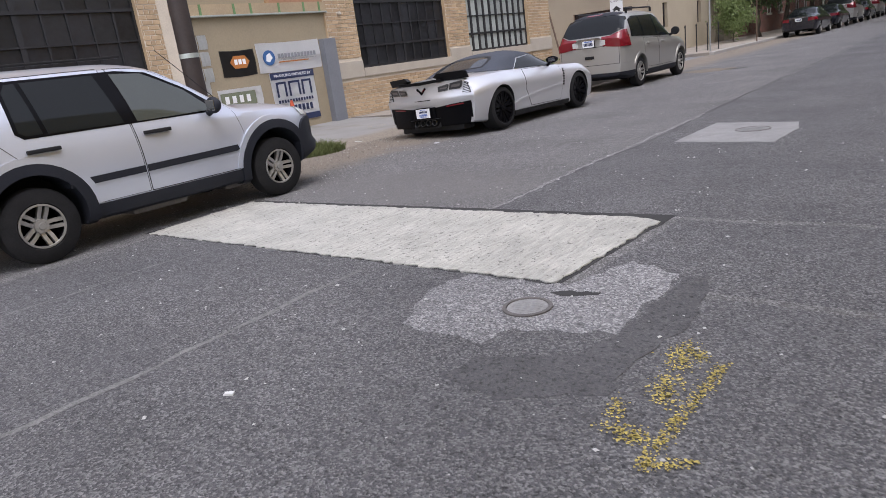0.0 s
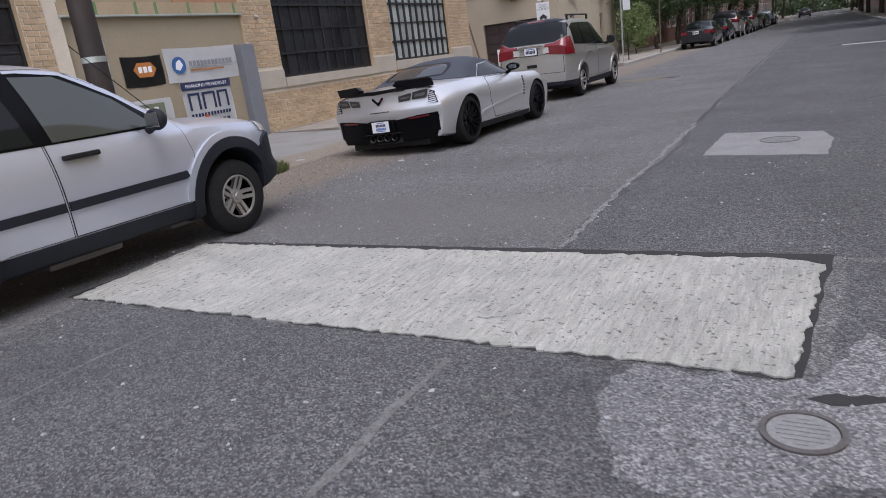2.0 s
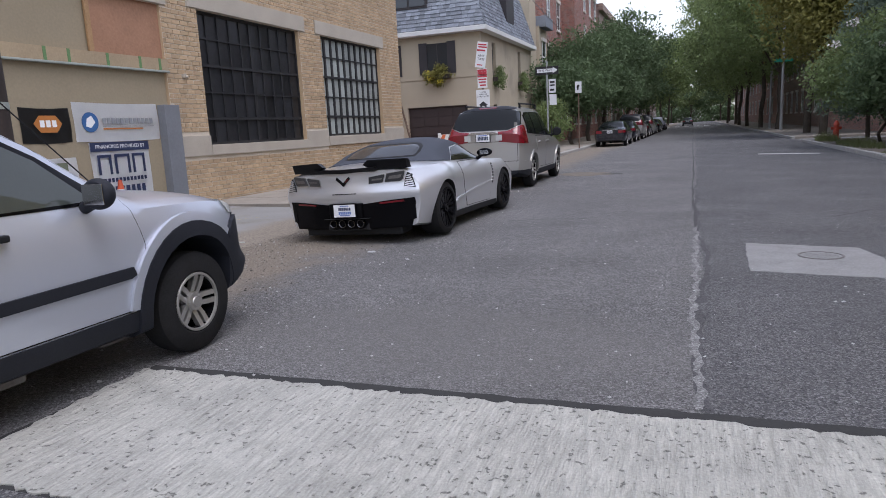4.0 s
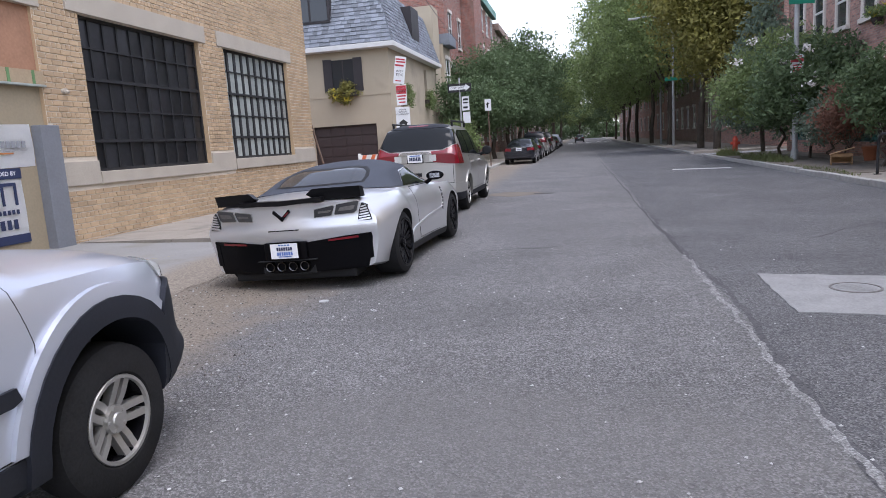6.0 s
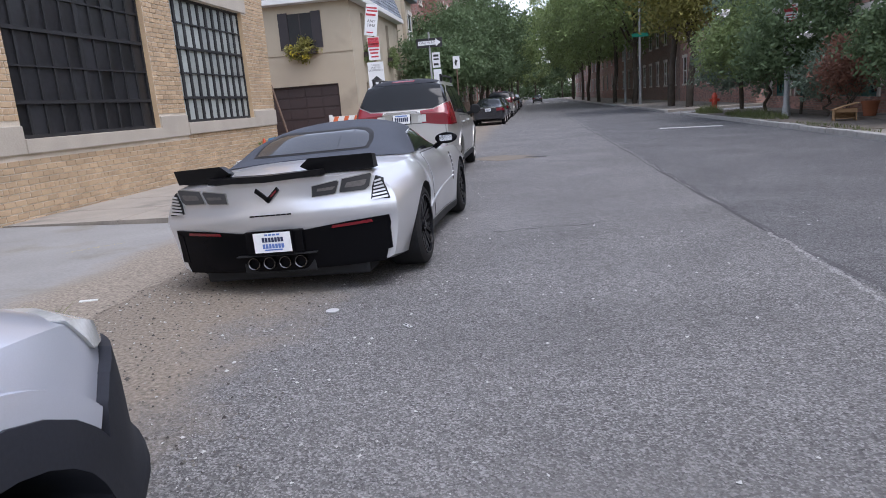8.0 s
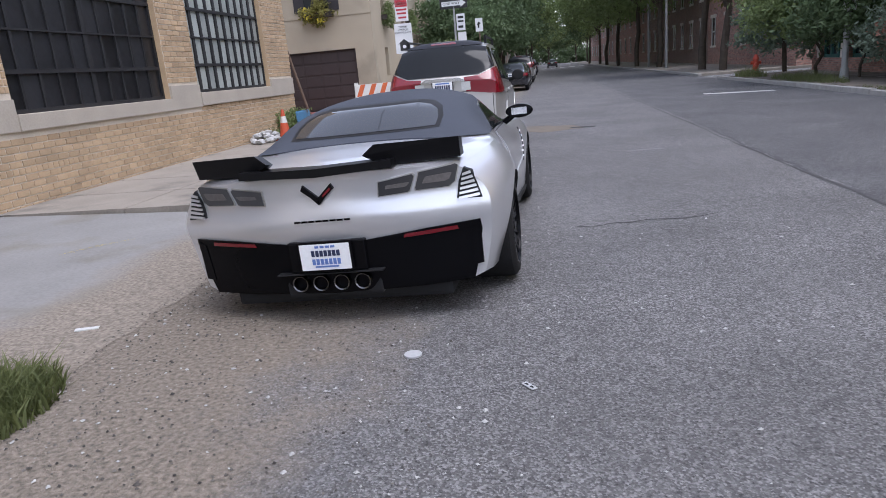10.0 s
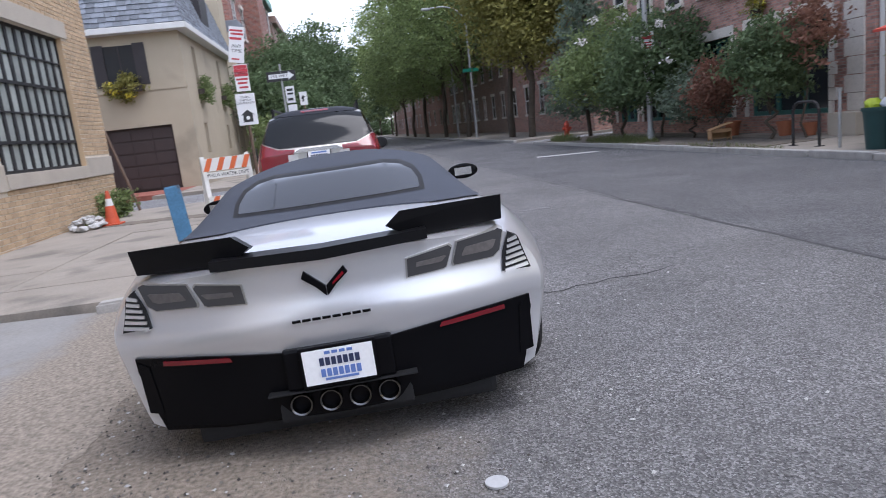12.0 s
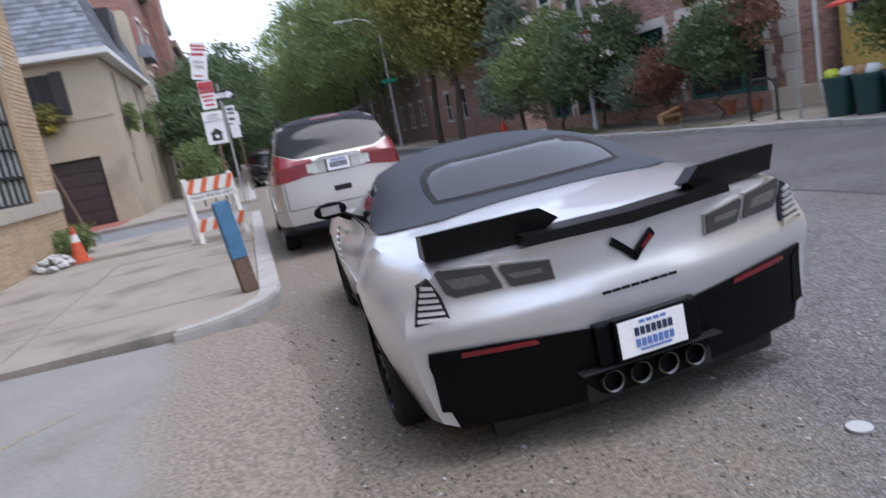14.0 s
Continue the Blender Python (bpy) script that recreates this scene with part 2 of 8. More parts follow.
def pchip(tab):
    """Smooth monotone curve through (t, value) pairs."""
    xs, ys = np.array([p[0] for p in tab], float), np.array([p[1] for p in tab], float)
    h, d = np.diff(xs), np.diff(ys) / np.diff(xs)
    g = np.zeros(len(xs))
    for i in range(1, len(xs) - 1):
        if d[i - 1] * d[i] > 0:
            w1, w2 = 2 * h[i] + h[i - 1], h[i] + 2 * h[i - 1]
            g[i] = (w1 + w2) / (w1 / d[i - 1] + w2 / d[i])
    g[0], g[-1] = d[0], d[-1]

    def f(t):
        i = int(min(max(np.searchsorted(xs, t) - 1, 0), len(h) - 1))
        s = min(max((t - xs[i]) / h[i], 0), 1)
        return float((1 + 2 * s) * (1 - s) ** 2 * ys[i] + s * (1 - s) ** 2 * h[i] * g[i] + s * s * (3 - 2 * s) * ys[i + 1] + s * s * (s - 1) * h[i] * g[i + 1])
    return f

# ---- materials ----
M_ROAD = asphalt("asphalt", 0.099, 0.36, 0.62, (1.02, 1, 1.0))
M_ROAD_DK = asphalt("asphalt_darker", 0.075, 0.31, 0.55, (1, 1, 1.06))
M_ROAD_PALE = asphalt("asphalt_worn_pale", 0.14, 0.42, 0.85)
M_TAR = asphalt("tar_patch", 0.078, 0.20, 0.35, (1, 1, 1.05))
M_CRACK = mat("crack_filler", (0.145, 0.145, 0.142), rough=0.9, var=0.3, scale=20, fine=80, bump=0.5)
M_CRACK_DARK = mat("crack_dark", (0.03, 0.03, 0.03), rough=0.95, var=0.2)
M_SLAB = mat("patch_concrete", (0.44, 0.438, 0.398), rough=0.9, var=0.14, scale=2.2, fine=80, bump=1.0, bump_scale=48, second=(0.36, 0.355, 0.32), patch=-0.1, patch_scale=12, dist=0.02)
M_SLAB_GREY = mat("patch_concrete_grey", (0.225, 0.225, 0.225), rough=0.9, var=0.15, scale=4, fine=60, bump=0.6)
M_WALK = mat("pavement_concrete", (0.272, 0.243, 0.206), rough=0.9, var=0.12, scale=1.5, fine=40, bump=0.25, second=(0.17, 0.155, 0.135), patch=0.25, patch_scale=0.9)
M_DRIVE = mat("driveway_concrete", (0.228, 0.224, 0.216), rough=0.9, var=0.1, scale=1.2, fine=35, bump=0.25, second=(0.19, 0.175, 0.15), patch=0.3, patch_scale=0.7)
M_KERB = mat("kerb_granite", (0.34, 0.33, 0.31), rough=0.85, var=0.15, scale=6, fine=70, bump=0.4)
M_DIRT = mat("sandy_dirt", (0.156, 0.133, 0.106), rough=0.95, var=0.2, scale=5, fine=50, bump=0.6, second=(0.13, 0.115, 0.10), patch=0.3, patch_scale=2.2)
M_YELLOW = mat("yellow_paint", (0.40, 0.325, 0.09), rough=0.85, var=0.4, scale=14, fine=90, bump=0.3)
M_ROADWHITE = mat("road_paint_white", (0.5, 0.5, 0.48), rough=0.8, var=0.2, scale=9, fine=60)
M_IRON = mat("cast_iron", (0.13, 0.12, 0.115), rough=0.65, metal=0.4, var=0.2, fine=50, bump=0.3)
M_BRICK = mat("buff_brick", (0.42, 0.306, 0.19), rough=0.88, var=0.10, scale=2.0, fine=70, bump=0.4, island=0.6)
M_BRICK_P = mat("buff_brick_piece", (0.42, 0.306, 0.19), rough=0.88, var=0.10, scale=2.0, fine=70, bump=0.4, objrand=0.9)
M_MORTAR = mat("pale_mortar", (0.58, 0.515, 0.42), rough=0.95, var=0.12, scale=2, fine=60, bump=0.3)
M_STONE = mat("limestone_trim", (0.40, 0.36, 0.30), rough=0.85, var=0.08, scale=1.6, fine=40, bump=0.15)
M_STEEL = mat("dark_steel", (0.025, 0.025, 0.027), rough=0.55, metal=0.3, var=0.2, fine=40, bump=0.1)
M_PANE_D = mat("dark_dirty_pane", (0.018, 0.019, 0.022), rough=0.28, var=0.3, scale=1.5, fine=12, bump=0.05, objrand=0.7)
M_PANE_L = mat("frosted_pane", (0.33, 0.36, 0.34), rough=0.35, var=0.1, scale=1.5, fine=12, bump=0.05, objrand=0.9)
# near-black colour holds the shade of unlit rooms inside the buildings
M_DARK = mat("unlit_interior", (0.02, 0.02, 0.02), rough=0.9, var=0.1)
M_GREYPOST = mat("grey_painted_metal", (0.17, 0.18, 0.20), rough=0.6, var=0.08, fine=30, bump=0.1)
M_BROWNPOST = mat("dark_brown_paint", (0.035, 0.025, 0.022), rough=0.6, var=0.15, fine=30, bump=0.15)
M_PLY = mat("plywood", (0.36, 0.28, 0.18), rough=0.85, var=0.1, scale=1.5, fine=30, bump=0.1)
M_PLY_RED = mat("reddish_plywood", (0.33, 0.18, 0.11), rough=0.85, var=0.12, scale=2, fine=25, bump=0.15)
M_TAPE = mat("green_tape", (0.12, 0.22, 0.09), rough=0.6, var=0.1)
M_FLASH = mat("metal_flashing", (0.5, 0.55, 0.52), rough=0.4, metal=0.6, var=0.1)
M_TAN = mat("tan_painted_board", (0.30, 0.25, 0.17), rough=0.85, var=0.07, scale=1.0, fine=25, bump=0.1)
M_VBLACK = mat("black_vinyl", (0.02, 0.019, 0.018), rough=0.5, var=0.1)
M_VWHITE = mat("white_vinyl", (0.82, 0.83, 0.84), rough=0.5, var=0.04)
M_VNAVY = mat("navy_print", (0.02, 0.03, 0.08), rough=0.5, var=0.05)
M_VBLUE = mat("blue_print", (0.04, 0.12, 0.30), rough=0.5, var=0.05)
M_VORANGE = mat("orange_print", (0.45, 0.17, 0.04), rough=0.5, var=0.05)
M_VGREY = mat("grey_print", (0.25, 0.26, 0.28), rough=0.5, var=0.05)
M_VOLIVE = mat("olive_print", (0.16, 0.18, 0.12), rough=0.5, var=0.08)
M_PAPER = mat("paper_sheet", (0.55, 0.56, 0.55), rough=0.8, var=0.06)
M_SILVER = mat("silver_car_paint", (0.645, 0.65, 0.67), rough=0.33, metal=0.62, var=0.02, scale=1, fine=400, bump=0.0, coat=0.8)
M_BLUESILVER = mat("blue_silver_car_paint", (0.52, 0.55, 0.625), rough=0.30, metal=0.45, var=0.03, scale=1, fine=300, bump=0.0, coat=0.7)
M_PEWTER = mat("pewter_car_paint", (0.42, 0.41, 0.385), rough=0.32, metal=0.55, var=0.03, scale=1, fine=300, bump=0.0, coat=0.6)
M_DKCAR = mat("dark_car_paint", (0.012, 0.013, 0.02), rough=0.2, metal=0.2, var=0.05, bump=0.0, coat=0.8)
M_BLKPLASTIC = mat("black_plastic", (0.016, 0.0165, 0.018), rough=0.55, var=0.1, fine=120, bump=0.05, spec=0.22)
M_GREYPLASTIC = mat("weathered_grey_plastic", (0.019, 0.021, 0.028), rough=0.6, var=0.1, fine=90, bump=0.08, spec=0.22)
M_GLOSSBLACK = mat("gloss_black", (0.004, 0.004, 0.005), rough=0.22, var=0.05, bump=0.0, spec=0.10, coat=0.0)
M_CARBON = mat("carbon_black", (0.007, 0.007, 0.008), rough=0.34, var=0.15, fine=200, bump=0.05, spec=0.14)
M_FABRIC = mat("soft_top_fabric", (0.064, 0.072, 0.09), rough=0.95, var=0.1, scale=2, fine=250, bump=0.3, spec=0.2)
M_GLASS = mat("tinted_car_glass", (0.012, 0.014, 0.015), rough=0.04, var=0.03, bump=0.0, spec=0.2)
M_TOPGLASS = mat("rear_window_glass", (0.035, 0.038, 0.043), rough=0.06, var=0.05, bump=0.0, spec=0.7)
M_GLASS_L = glass_mat("pale_car_glass", (0.055, 0.063, 0.058), 0.04)
M_SMOKE = glass_mat("smoked_lens", (0.05, 0.05, 0.052), 0.08)
M_REDLENS = mat("red_lens", (0.17, 0.005, 0.012), rough=0.2, var=0.08, bump=0.0, coat=0.6)
M_CLEARLENS = mat("clear_lens", (0.55, 0.56, 0.55), rough=0.15, var=0.1, bump=0.0, coat=0.6)
M_CHROME = mat("chrome", (0.45, 0.45, 0.46), rough=0.2, metal=1.0, var=0.02, bump=0.0)
M_ALLOY = mat("alloy_rim", (0.42, 0.41, 0.39), rough=0.38, metal=0.7, var=0.06, fine=90, bump=0.03)
M_TYRE = mat("tyre_rubber", (0.016, 0.016, 0.017), rough=0.85, var=0.2, scale=8, fine=80, bump=0.2, spec=0.2)
M_GAP = mat("panel_gap", (0.012, 0.012, 0.013), rough=0.9, var=0.05)
M_STUCCO = mat("cream_stucco", (0.41, 0.352, 0.26), rough=0.92, var=0.06, scale=0.8, fine=45, bump=0.25, second=(0.32, 0.28, 0.21), patch=0.2, patch_scale=0.5)
M_SLATE = mat("grey_slate", (0.171, 0.189, 0.216), rough=0.75, var=0.16, scale=1.5, fine=25, bump=0.3, island=1.2)
M_WHITETRIM = mat("white_painted_wood", (0.60, 0.60, 0.58), rough=0.6, var=0.05)
M_GARAGE = mat("dark_brown_garage", (0.045, 0.032, 0.030), rough=0.55, var=0.1, fine=30, bump=0.1)
M_SHUTTER = mat("dark_shutter", (0.028, 0.024, 0.026), rough=0.6, var=0.1)
M_WINGLASS = glass_mat("window_glass", (0.03, 0.035, 0.04), 0.06)
M_REDBRICK = mat("red_brick", (0.25, 0.10, 0.075), rough=0.9, var=0.14, scale=1.5, fine=9, bump=0.4)
M_DKBRICK = mat("dark_red_brick", (0.373, 0.207, 0.168), rough=0.9, var=0.16, scale=1.5, fine=9, bump=0.4)
M_BROWNBRICK = mat("brown_brick", (0.245, 0.159, 0.127), rough=0.9, var=0.14, scale=1.2, fine=8, bump=0.4)
M_QUOIN = mat("pale_stone_quoin", (0.62, 0.58, 0.52), rough=0.85, var=0.1, scale=1.4, fine=25, bump=0.2)
M_COPPER = mat("green_copper", (0.13, 0.26, 0.22), rough=0.7, var=0.15, scale=1.5, fine=25)
M_GREENPAINT = mat("dark_green_paint", (0.032, 0.12, 0.104), rough=0.5, var=0.1)
M_YELLOWWALL = mat("yellow_render", (0.52, 0.38, 0.11), rough=0.85, var=0.06)
M_BARK = mat("bark", (0.075, 0.060, 0.045), rough=0.95, var=0.25, scale=4, fine=30, bump=0.8, dist=0.02)
M_LEAF = leaf_mat("leaf_green", (0.19, 0.245, 0.10))
M_LEAF_DK = leaf_mat("leaf_dark_green", (0.115, 0.165, 0.08))
M_LEAF_Y = leaf_mat("leaf_yellowing", (0.25, 0.235, 0.068))
M_LEAF_B = leaf_mat("leaf_bright_green", (0.20, 0.26, 0.10))
M_LEAF_R = leaf_mat("leaf_reddish", (0.24, 0.125, 0.088))
M_LEAF_BLUE = leaf_mat("leaf_blue_green", (0.165, 0.215, 0.155))
M_FLOWER = mat("white_flower", (0.65, 0.62, 0.60), rough=0.7, var=0.08, bump=0.0)
M_FLOWER_Y = mat("yellow_flower", (0.5, 0.42, 0.04), rough=0.7, var=0.1, bump=0.0)
M_GRASS = leaf_mat("grass_blade", (0.135, 0.158, 0.062))
M_SIGNW = mat("sign_white", (0.68, 0.69, 0.70), rough=0.4, var=0.04, bump=0.0)
M_SIGNR = mat("sign_red", (0.42, 0.03, 0.045), rough=0.4, var=0.05, bump=0.0)
M_SIGNB = mat("sign_black", (0.012, 0.012, 0.013), rough=0.4, var=0.05, bump=0.0)
M_SIGNG = mat("sign_green", (0.01, 0.20, 0.13), rough=0.4, var=0.05, bump=0.0)
M_GALV = mat("galvanised_steel", (0.36, 0.37, 0.37), rough=0.5, metal=0.4, var=0.1, scale=3, fine=30)
M_RUST = mat("rusty_steel", (0.13, 0.085, 0.06), rough=0.8, var=0.2, scale=6, fine=40)
M_BLUEPOST = mat("chipped_blue_paint", (0.06, 0.17, 0.29), rough=0.7, var=0.15, scale=6, fine=40, bump=0.3, second=(0.07, 0.05, 0.04), patch=0.25, patch_scale=4)
M_CONE = mat("cone_orange", (0.5, 0.08, 0.03), rough=0.55, var=0.12, scale=8, fine=40)
M_CONEW = mat("cone_white_band", (0.6, 0.6, 0.58), rough=0.5, var=0.08)
M_RUBBLE = mat("broken_concrete", (0.42, 0.42, 0.41), rough=0.9, var=0.2, scale=8, fine=40, bump=0.4)
M_BARWHITE = mat("barricade_white", (0.68, 0.67, 0.63), rough=0.6, var=0.08, scale=5)
M_BARORANGE = mat("barricade_orange", (0.60, 0.13, 0.04), rough=0.6, var=0.1)
M_HYDRANT = mat("hydrant_red", (0.45, 0.06, 0.03), rough=0.5, var=0.1)
M_BIN = mat("bin_green", (0.01, 0.048, 0.048), rough=0.5, var=0.08, fine=60)
M_TERRACOTTA = mat("terracotta", (0.33, 0.12, 0.06), rough=0.85, var=0.12)
M_WOOD = mat("raw_pine", (0.36, 0.22, 0.11), rough=0.8, var=0.12, scale=3, fine=30)
M_AWNING = mat("red_awning", (0.50, 0.07, 0.045), rough=0.75, var=0.06)
M_REDPAVE = mat("red_pavers", (0.26, 0.09, 0.065), rough=0.9, var=0.15, scale=3, fine=20)
M_BAGBROWN = mat("paper_bag", (0.33, 0.2, 0.1), rough=0.8, var=0.1)
M_BAGWHITE = mat("white_bag", (0.6, 0.63, 0.65), rough=0.5, var=0.1)
M_LIME = mat("lime_plastic", (0.42, 0.52, 0.03), rough=0.5, var=0.08)
M_PLATEBLUE = mat("plate_blue", (0.12, 0.20, 0.48), rough=0.45, var=0.06, bump=0.0)


def broomed(m):
    """Broom streaks and pits of a rough concrete pour."""
    n, l = m.node_tree.nodes, m.node_tree.links
    b = n["Principled BSDF"]
    pos = n.new("ShaderNodeNewGeometry")
    st = n.new("ShaderNodeMapping")
    st.inputs["Scale"].default_value = (34, 5, 1)
    l.new(pos.outputs["Position"], st.inputs["Vector"])
    streak = n.new("ShaderNodeTexNoise")
    streak.inputs["Scale"].default_value, streak.inputs["Detail"].default_value, streak.inputs["Roughness"].default_value = 1.0, 6, 0.7
    l.new(st.outputs[0], streak.inputs["Vector"])
    pit = n.new("ShaderNodeTexNoise")
    pit.inputs["Scale"].default_value, pit.inputs["Detail"].default_value, pit.inputs["Roughness"].default_value = 34, 3, 0.55
    l.new(pos.outputs["Position"], pit.inputs["Vector"])
    dark = n.new("ShaderNodeMapRange")
    dark.inputs["From Min"].default_value, dark.inputs["From Max"].default_value = 0.325, 0.375
    dark.inputs["To Min"].default_value, dark.inputs["To Max"].default_value = 0.42, 1.0
    l.new(pit.outputs["Fac"], dark.inputs["Value"])
    band = n.new("ShaderNodeMapRange")
    band.inputs["From Min"].default_value, band.inputs["From Max"].default_value = 0.3, 0.7
    band.inputs["To Min"].default_value, band.inputs["To Max"].default_value = 0.72, 1.2
    l.new(streak.outputs["Fac"], band.inputs["Value"])
    k = n.new("ShaderNodeMath")
    k.operation = 'MULTIPLY'
    l.new(dark.outputs[0], k.inputs[0])
    l.new(band.outputs[0], k.inputs[1])
    sc = n.new("ShaderNodeVectorMath")
    sc.operation = 'SCALE'
    l.new(b.inputs["Base Color"].links[0].from_socket, sc.inputs[0])
    l.new(k.outputs[0], sc.inputs["Scale"])
    l.new(sc.outputs[0], b.inputs["Base Color"])
    bp = n.new("ShaderNodeBump")
    bp.inputs["Strength"].default_value, bp.inputs["Distance"].default_value = 1.0, 0.02
    l.new(k.outputs[0], bp.inputs["Height"])
    l.new(bp.outputs[0], b.inputs["Normal"])


broomed(M_SLAB)
M_GRIT = mat("loose_grit", (0.11, 0.10, 0.09), rough=0.9, var=0.3, scale=20, fine=60, bump=0.2, island=1.2)
M_SEAM_PALE = asphalt("seam_rubble", 0.16, 0.40, 0.9, (1, 1, 0.98))

for m in (M_DKBRICK, M_REDBRICK, M_BROWNBRICK):
    coursed(m)


stain(M_ROAD, (-2.3, 1.6), (0.5, 0.25), (0.055, 0.055, 0.058), 0.3, 0.5, 2.0)
stain(M_ROAD, (-5.0, 5.6), (1.6, 0.8), (0.16, 0.155, 0.15), 0.5, 0.6, 0.5)
stain(M_ROAD, (-1.0, 6.2), (2.2, 0.7), (0.12, 0.12, 0.122), 0.5, 0.7, 0.2)
M_GLASS_DK = mat("dark_privacy_glass", (0.014, 0.016, 0.018), rough=0.07, var=0.05, bump=0.0, spec=0.22)
M_DKCHROME = mat("dark_chrome", (0.13, 0.13, 0.13), rough=0.25, metal=1.0, var=0.1, bump=0.0)
M_LID = mat("clouded_plastic", (0.40, 0.41, 0.42), rough=0.5, var=0.08, fine=60)
M_SEAM = mat("old_seam", (0.055, 0.055, 0.056), rough=0.95, var=0.3, scale=10, fine=60)

# ---- ground, road, pavements ----
KL, KR, FX, RX = -8.9, 1.3, -13.15, 4.6      # left kerb, right kerb, left facade, right facade


def slab(name, dims, material, label, category, kind="structure", bevel=0.0):
    return tagged(boxpart(name, dims, material, None, "", bevel), label, category, kind=kind)



def gutter_grit(m, x0=-6.3, x1=-8.6, low=-0.3, high=0.72):
    """Sandy grit that thins out from the left kerb into the lane."""
    n, l = m.node_tree.nodes, m.node_tree.links
    b = n["Principled BSDF"]
    pos = n.new("ShaderNodeNewGeometry")
    sep = n.new("ShaderNodeSeparateXYZ")
    l.new(pos.outputs["Position"], sep.inputs[0])
    rg = n.new("ShaderNodeMapRange")
    rg.inputs["From Min"].default_value, rg.inputs["From Max"].default_value = x0, x1
    rg.inputs["To Min"].default_value, rg.inputs["To Max"].default_value = low, high
    l.new(sep.outputs[0], rg.inputs["Value"])
    no = n.new("ShaderNodeTexNoise")
    no.inputs["Scale"].default_value, no.inputs["Detail"].default_value, no.inputs["Roughness"].default_value = 1.3, 9, 0.65
    l.new(pos.outputs["Position"], no.inputs["Vector"])
    ad = n.new("ShaderNodeMath")
    ad.operation = 'ADD'
    l.new(rg.outputs[0], ad.inputs[0])
    l.new(no.outputs["Fac"], ad.inputs[1])
    st = n.new("ShaderNodeMapRange")
    st.inputs["From Min"].default_value, st.inputs["From Max"].default_value = 0.5, 0.85
    st.inputs["To Max"].default_value = 0.98
    l.new(ad.outputs[0], st.inputs["Value"])
    fine = n.new("ShaderNodeTexNoise")
    fine.inputs["Scale"].default_value, fine.inputs["Detail"].default_value = 38, 7
    l.new(pos.outputs["Position"], fine.inputs["Vector"])
    dirt = n.new("ShaderNodeMix")
    dirt.data_type = 'RGBA'
    dirt.inputs["A"].default_value, dirt.inputs["B"].default_value = (0.125, 0.108, 0.087, 1), (0.295, 0.254, 0.207, 1)
    grains = n.new("ShaderNodeMapRange")
    grains.inputs["From Min"].default_value, grains.inputs["From Max"].default_value = 0.3, 0.68
    l.new(fine.outputs["Fac"], grains.inputs["Value"])
    l.new(grains.outputs[0], dirt.inputs["Factor"])
    mix = n.new("ShaderNodeMix")
    mix.data_type = 'RGBA'
    l.new(st.outputs[0], mix.inputs["Factor"])
    l.new(b.inputs["Base Color"].links[0].from_socket, mix.inputs["A"])
    l.new(dirt.outputs["Result"], mix.inputs["B"])
    l.new(mix.outputs["Result"], b.inputs["Base Color"])


gutter_grit(M_ROAD)
gutter_grit(M_DRIVE, -10.3, -9.25, -0.3, 0.72)
slab("ground", (-1500, 1500, -1500, 2500, -1.0, -0.06), M_DIRT, "earth and far ground of the town", "ground")
slab("road", (KL - 0.3, KR + 0.2, -40, 420, -0.3, 0.0), M_ROAD, "grey worn asphalt street with patches", "road")
slab("side_street", (-60, KL - 0.3, 24.6, 29.6, -0.3, 0.004), M_ROAD_PALE, "narrow pale asphalt side street", "road")
slab("side_street", (KR + 0.2, 40, 36.0, 41.0, -0.3, 0.004), M_ROAD_PALE, "narrow pale asphalt side street", "road")


def ragged(poly, z0, z1, step, amp, seed):
    """A flat patch whose outline wobbles."""
    rnd = random.Random(seed)
    pts = []
    for (ax, ay), (bx, by) in zip(poly, poly[1:] + poly[:1]):
        n = max(1, int(math.hypot(bx - ax, by - ay) / step))
        for i in range(n):
            f = i / n
            w = amp if i else amp * 0.5
            pts.append((ax + (bx - ax) * f + rnd.uniform(-w, w), ay + (by - ay) * f + rnd.uniform(-w, w)))
    bm = bmesh.new()
    add_prism(bm, pts, "z", z0, z1)
    return bm


def patch(name, poly, material, label, category, z=0.006, step=0.12, amp=0.012, seed=1, kind="structure"):
    return tagged(part(name, ragged(poly, -0.05, z, step, amp, seed), material), label, category, kind=kind)


patch("road_lane", [(-3.36, 4.78), (KR, 4.78), (KR, 60), (-3.36, 60)], M_ROAD_DK, "darker asphalt lane beside the seam", "road", 0.0015, 0.3, 0.03, 14)
patch("road_lane", [(-6.3, -20), (KR, -20), (KR, 3.31), (-1.9, 3.31), (-6.3, 3.36)], M_ROAD_DK, "darker asphalt before the concrete patch", "road", 0.0015, 0.3, 0.03, 15)
patch("road_lane", [(-1.82, 3.4), (KR, 3.4), (KR, 4.7), (-1.78, 4.7)], M_ROAD_DK, "darker asphalt beside the concrete patch", "road", 0.0012, 0.3, 0.03, 16)
patch("road_joint_dark", [(-6.6, 3.37), (-1.945, 3.29), (-1.82, 4.81), (-6.6, 4.75)], M_CRACK_DARK, "dark gap round the concrete road patch", "road joint", 0.003, seed=3)
patch("road_patch", [(-6.52, 3.38), (-1.965, 3.305), (-1.87, 4.62), (-2.1, 4.70), (-6.62, 4.665)], M_SLAB, "pale broom-finished concrete patch in the road", "road patch", 0.010, 0.04, 0.018, 4)
patch("road_patch", [(-2.95, 7.98), (-1.84, 7.80), (-1.78, 8.7), (-1.87, 9.2), (-2.90, 9.42)], M_SLAB_GREY, "grey concrete patch with an iron cover", "road patch", 0.008, 0.1, 0.012, 5)
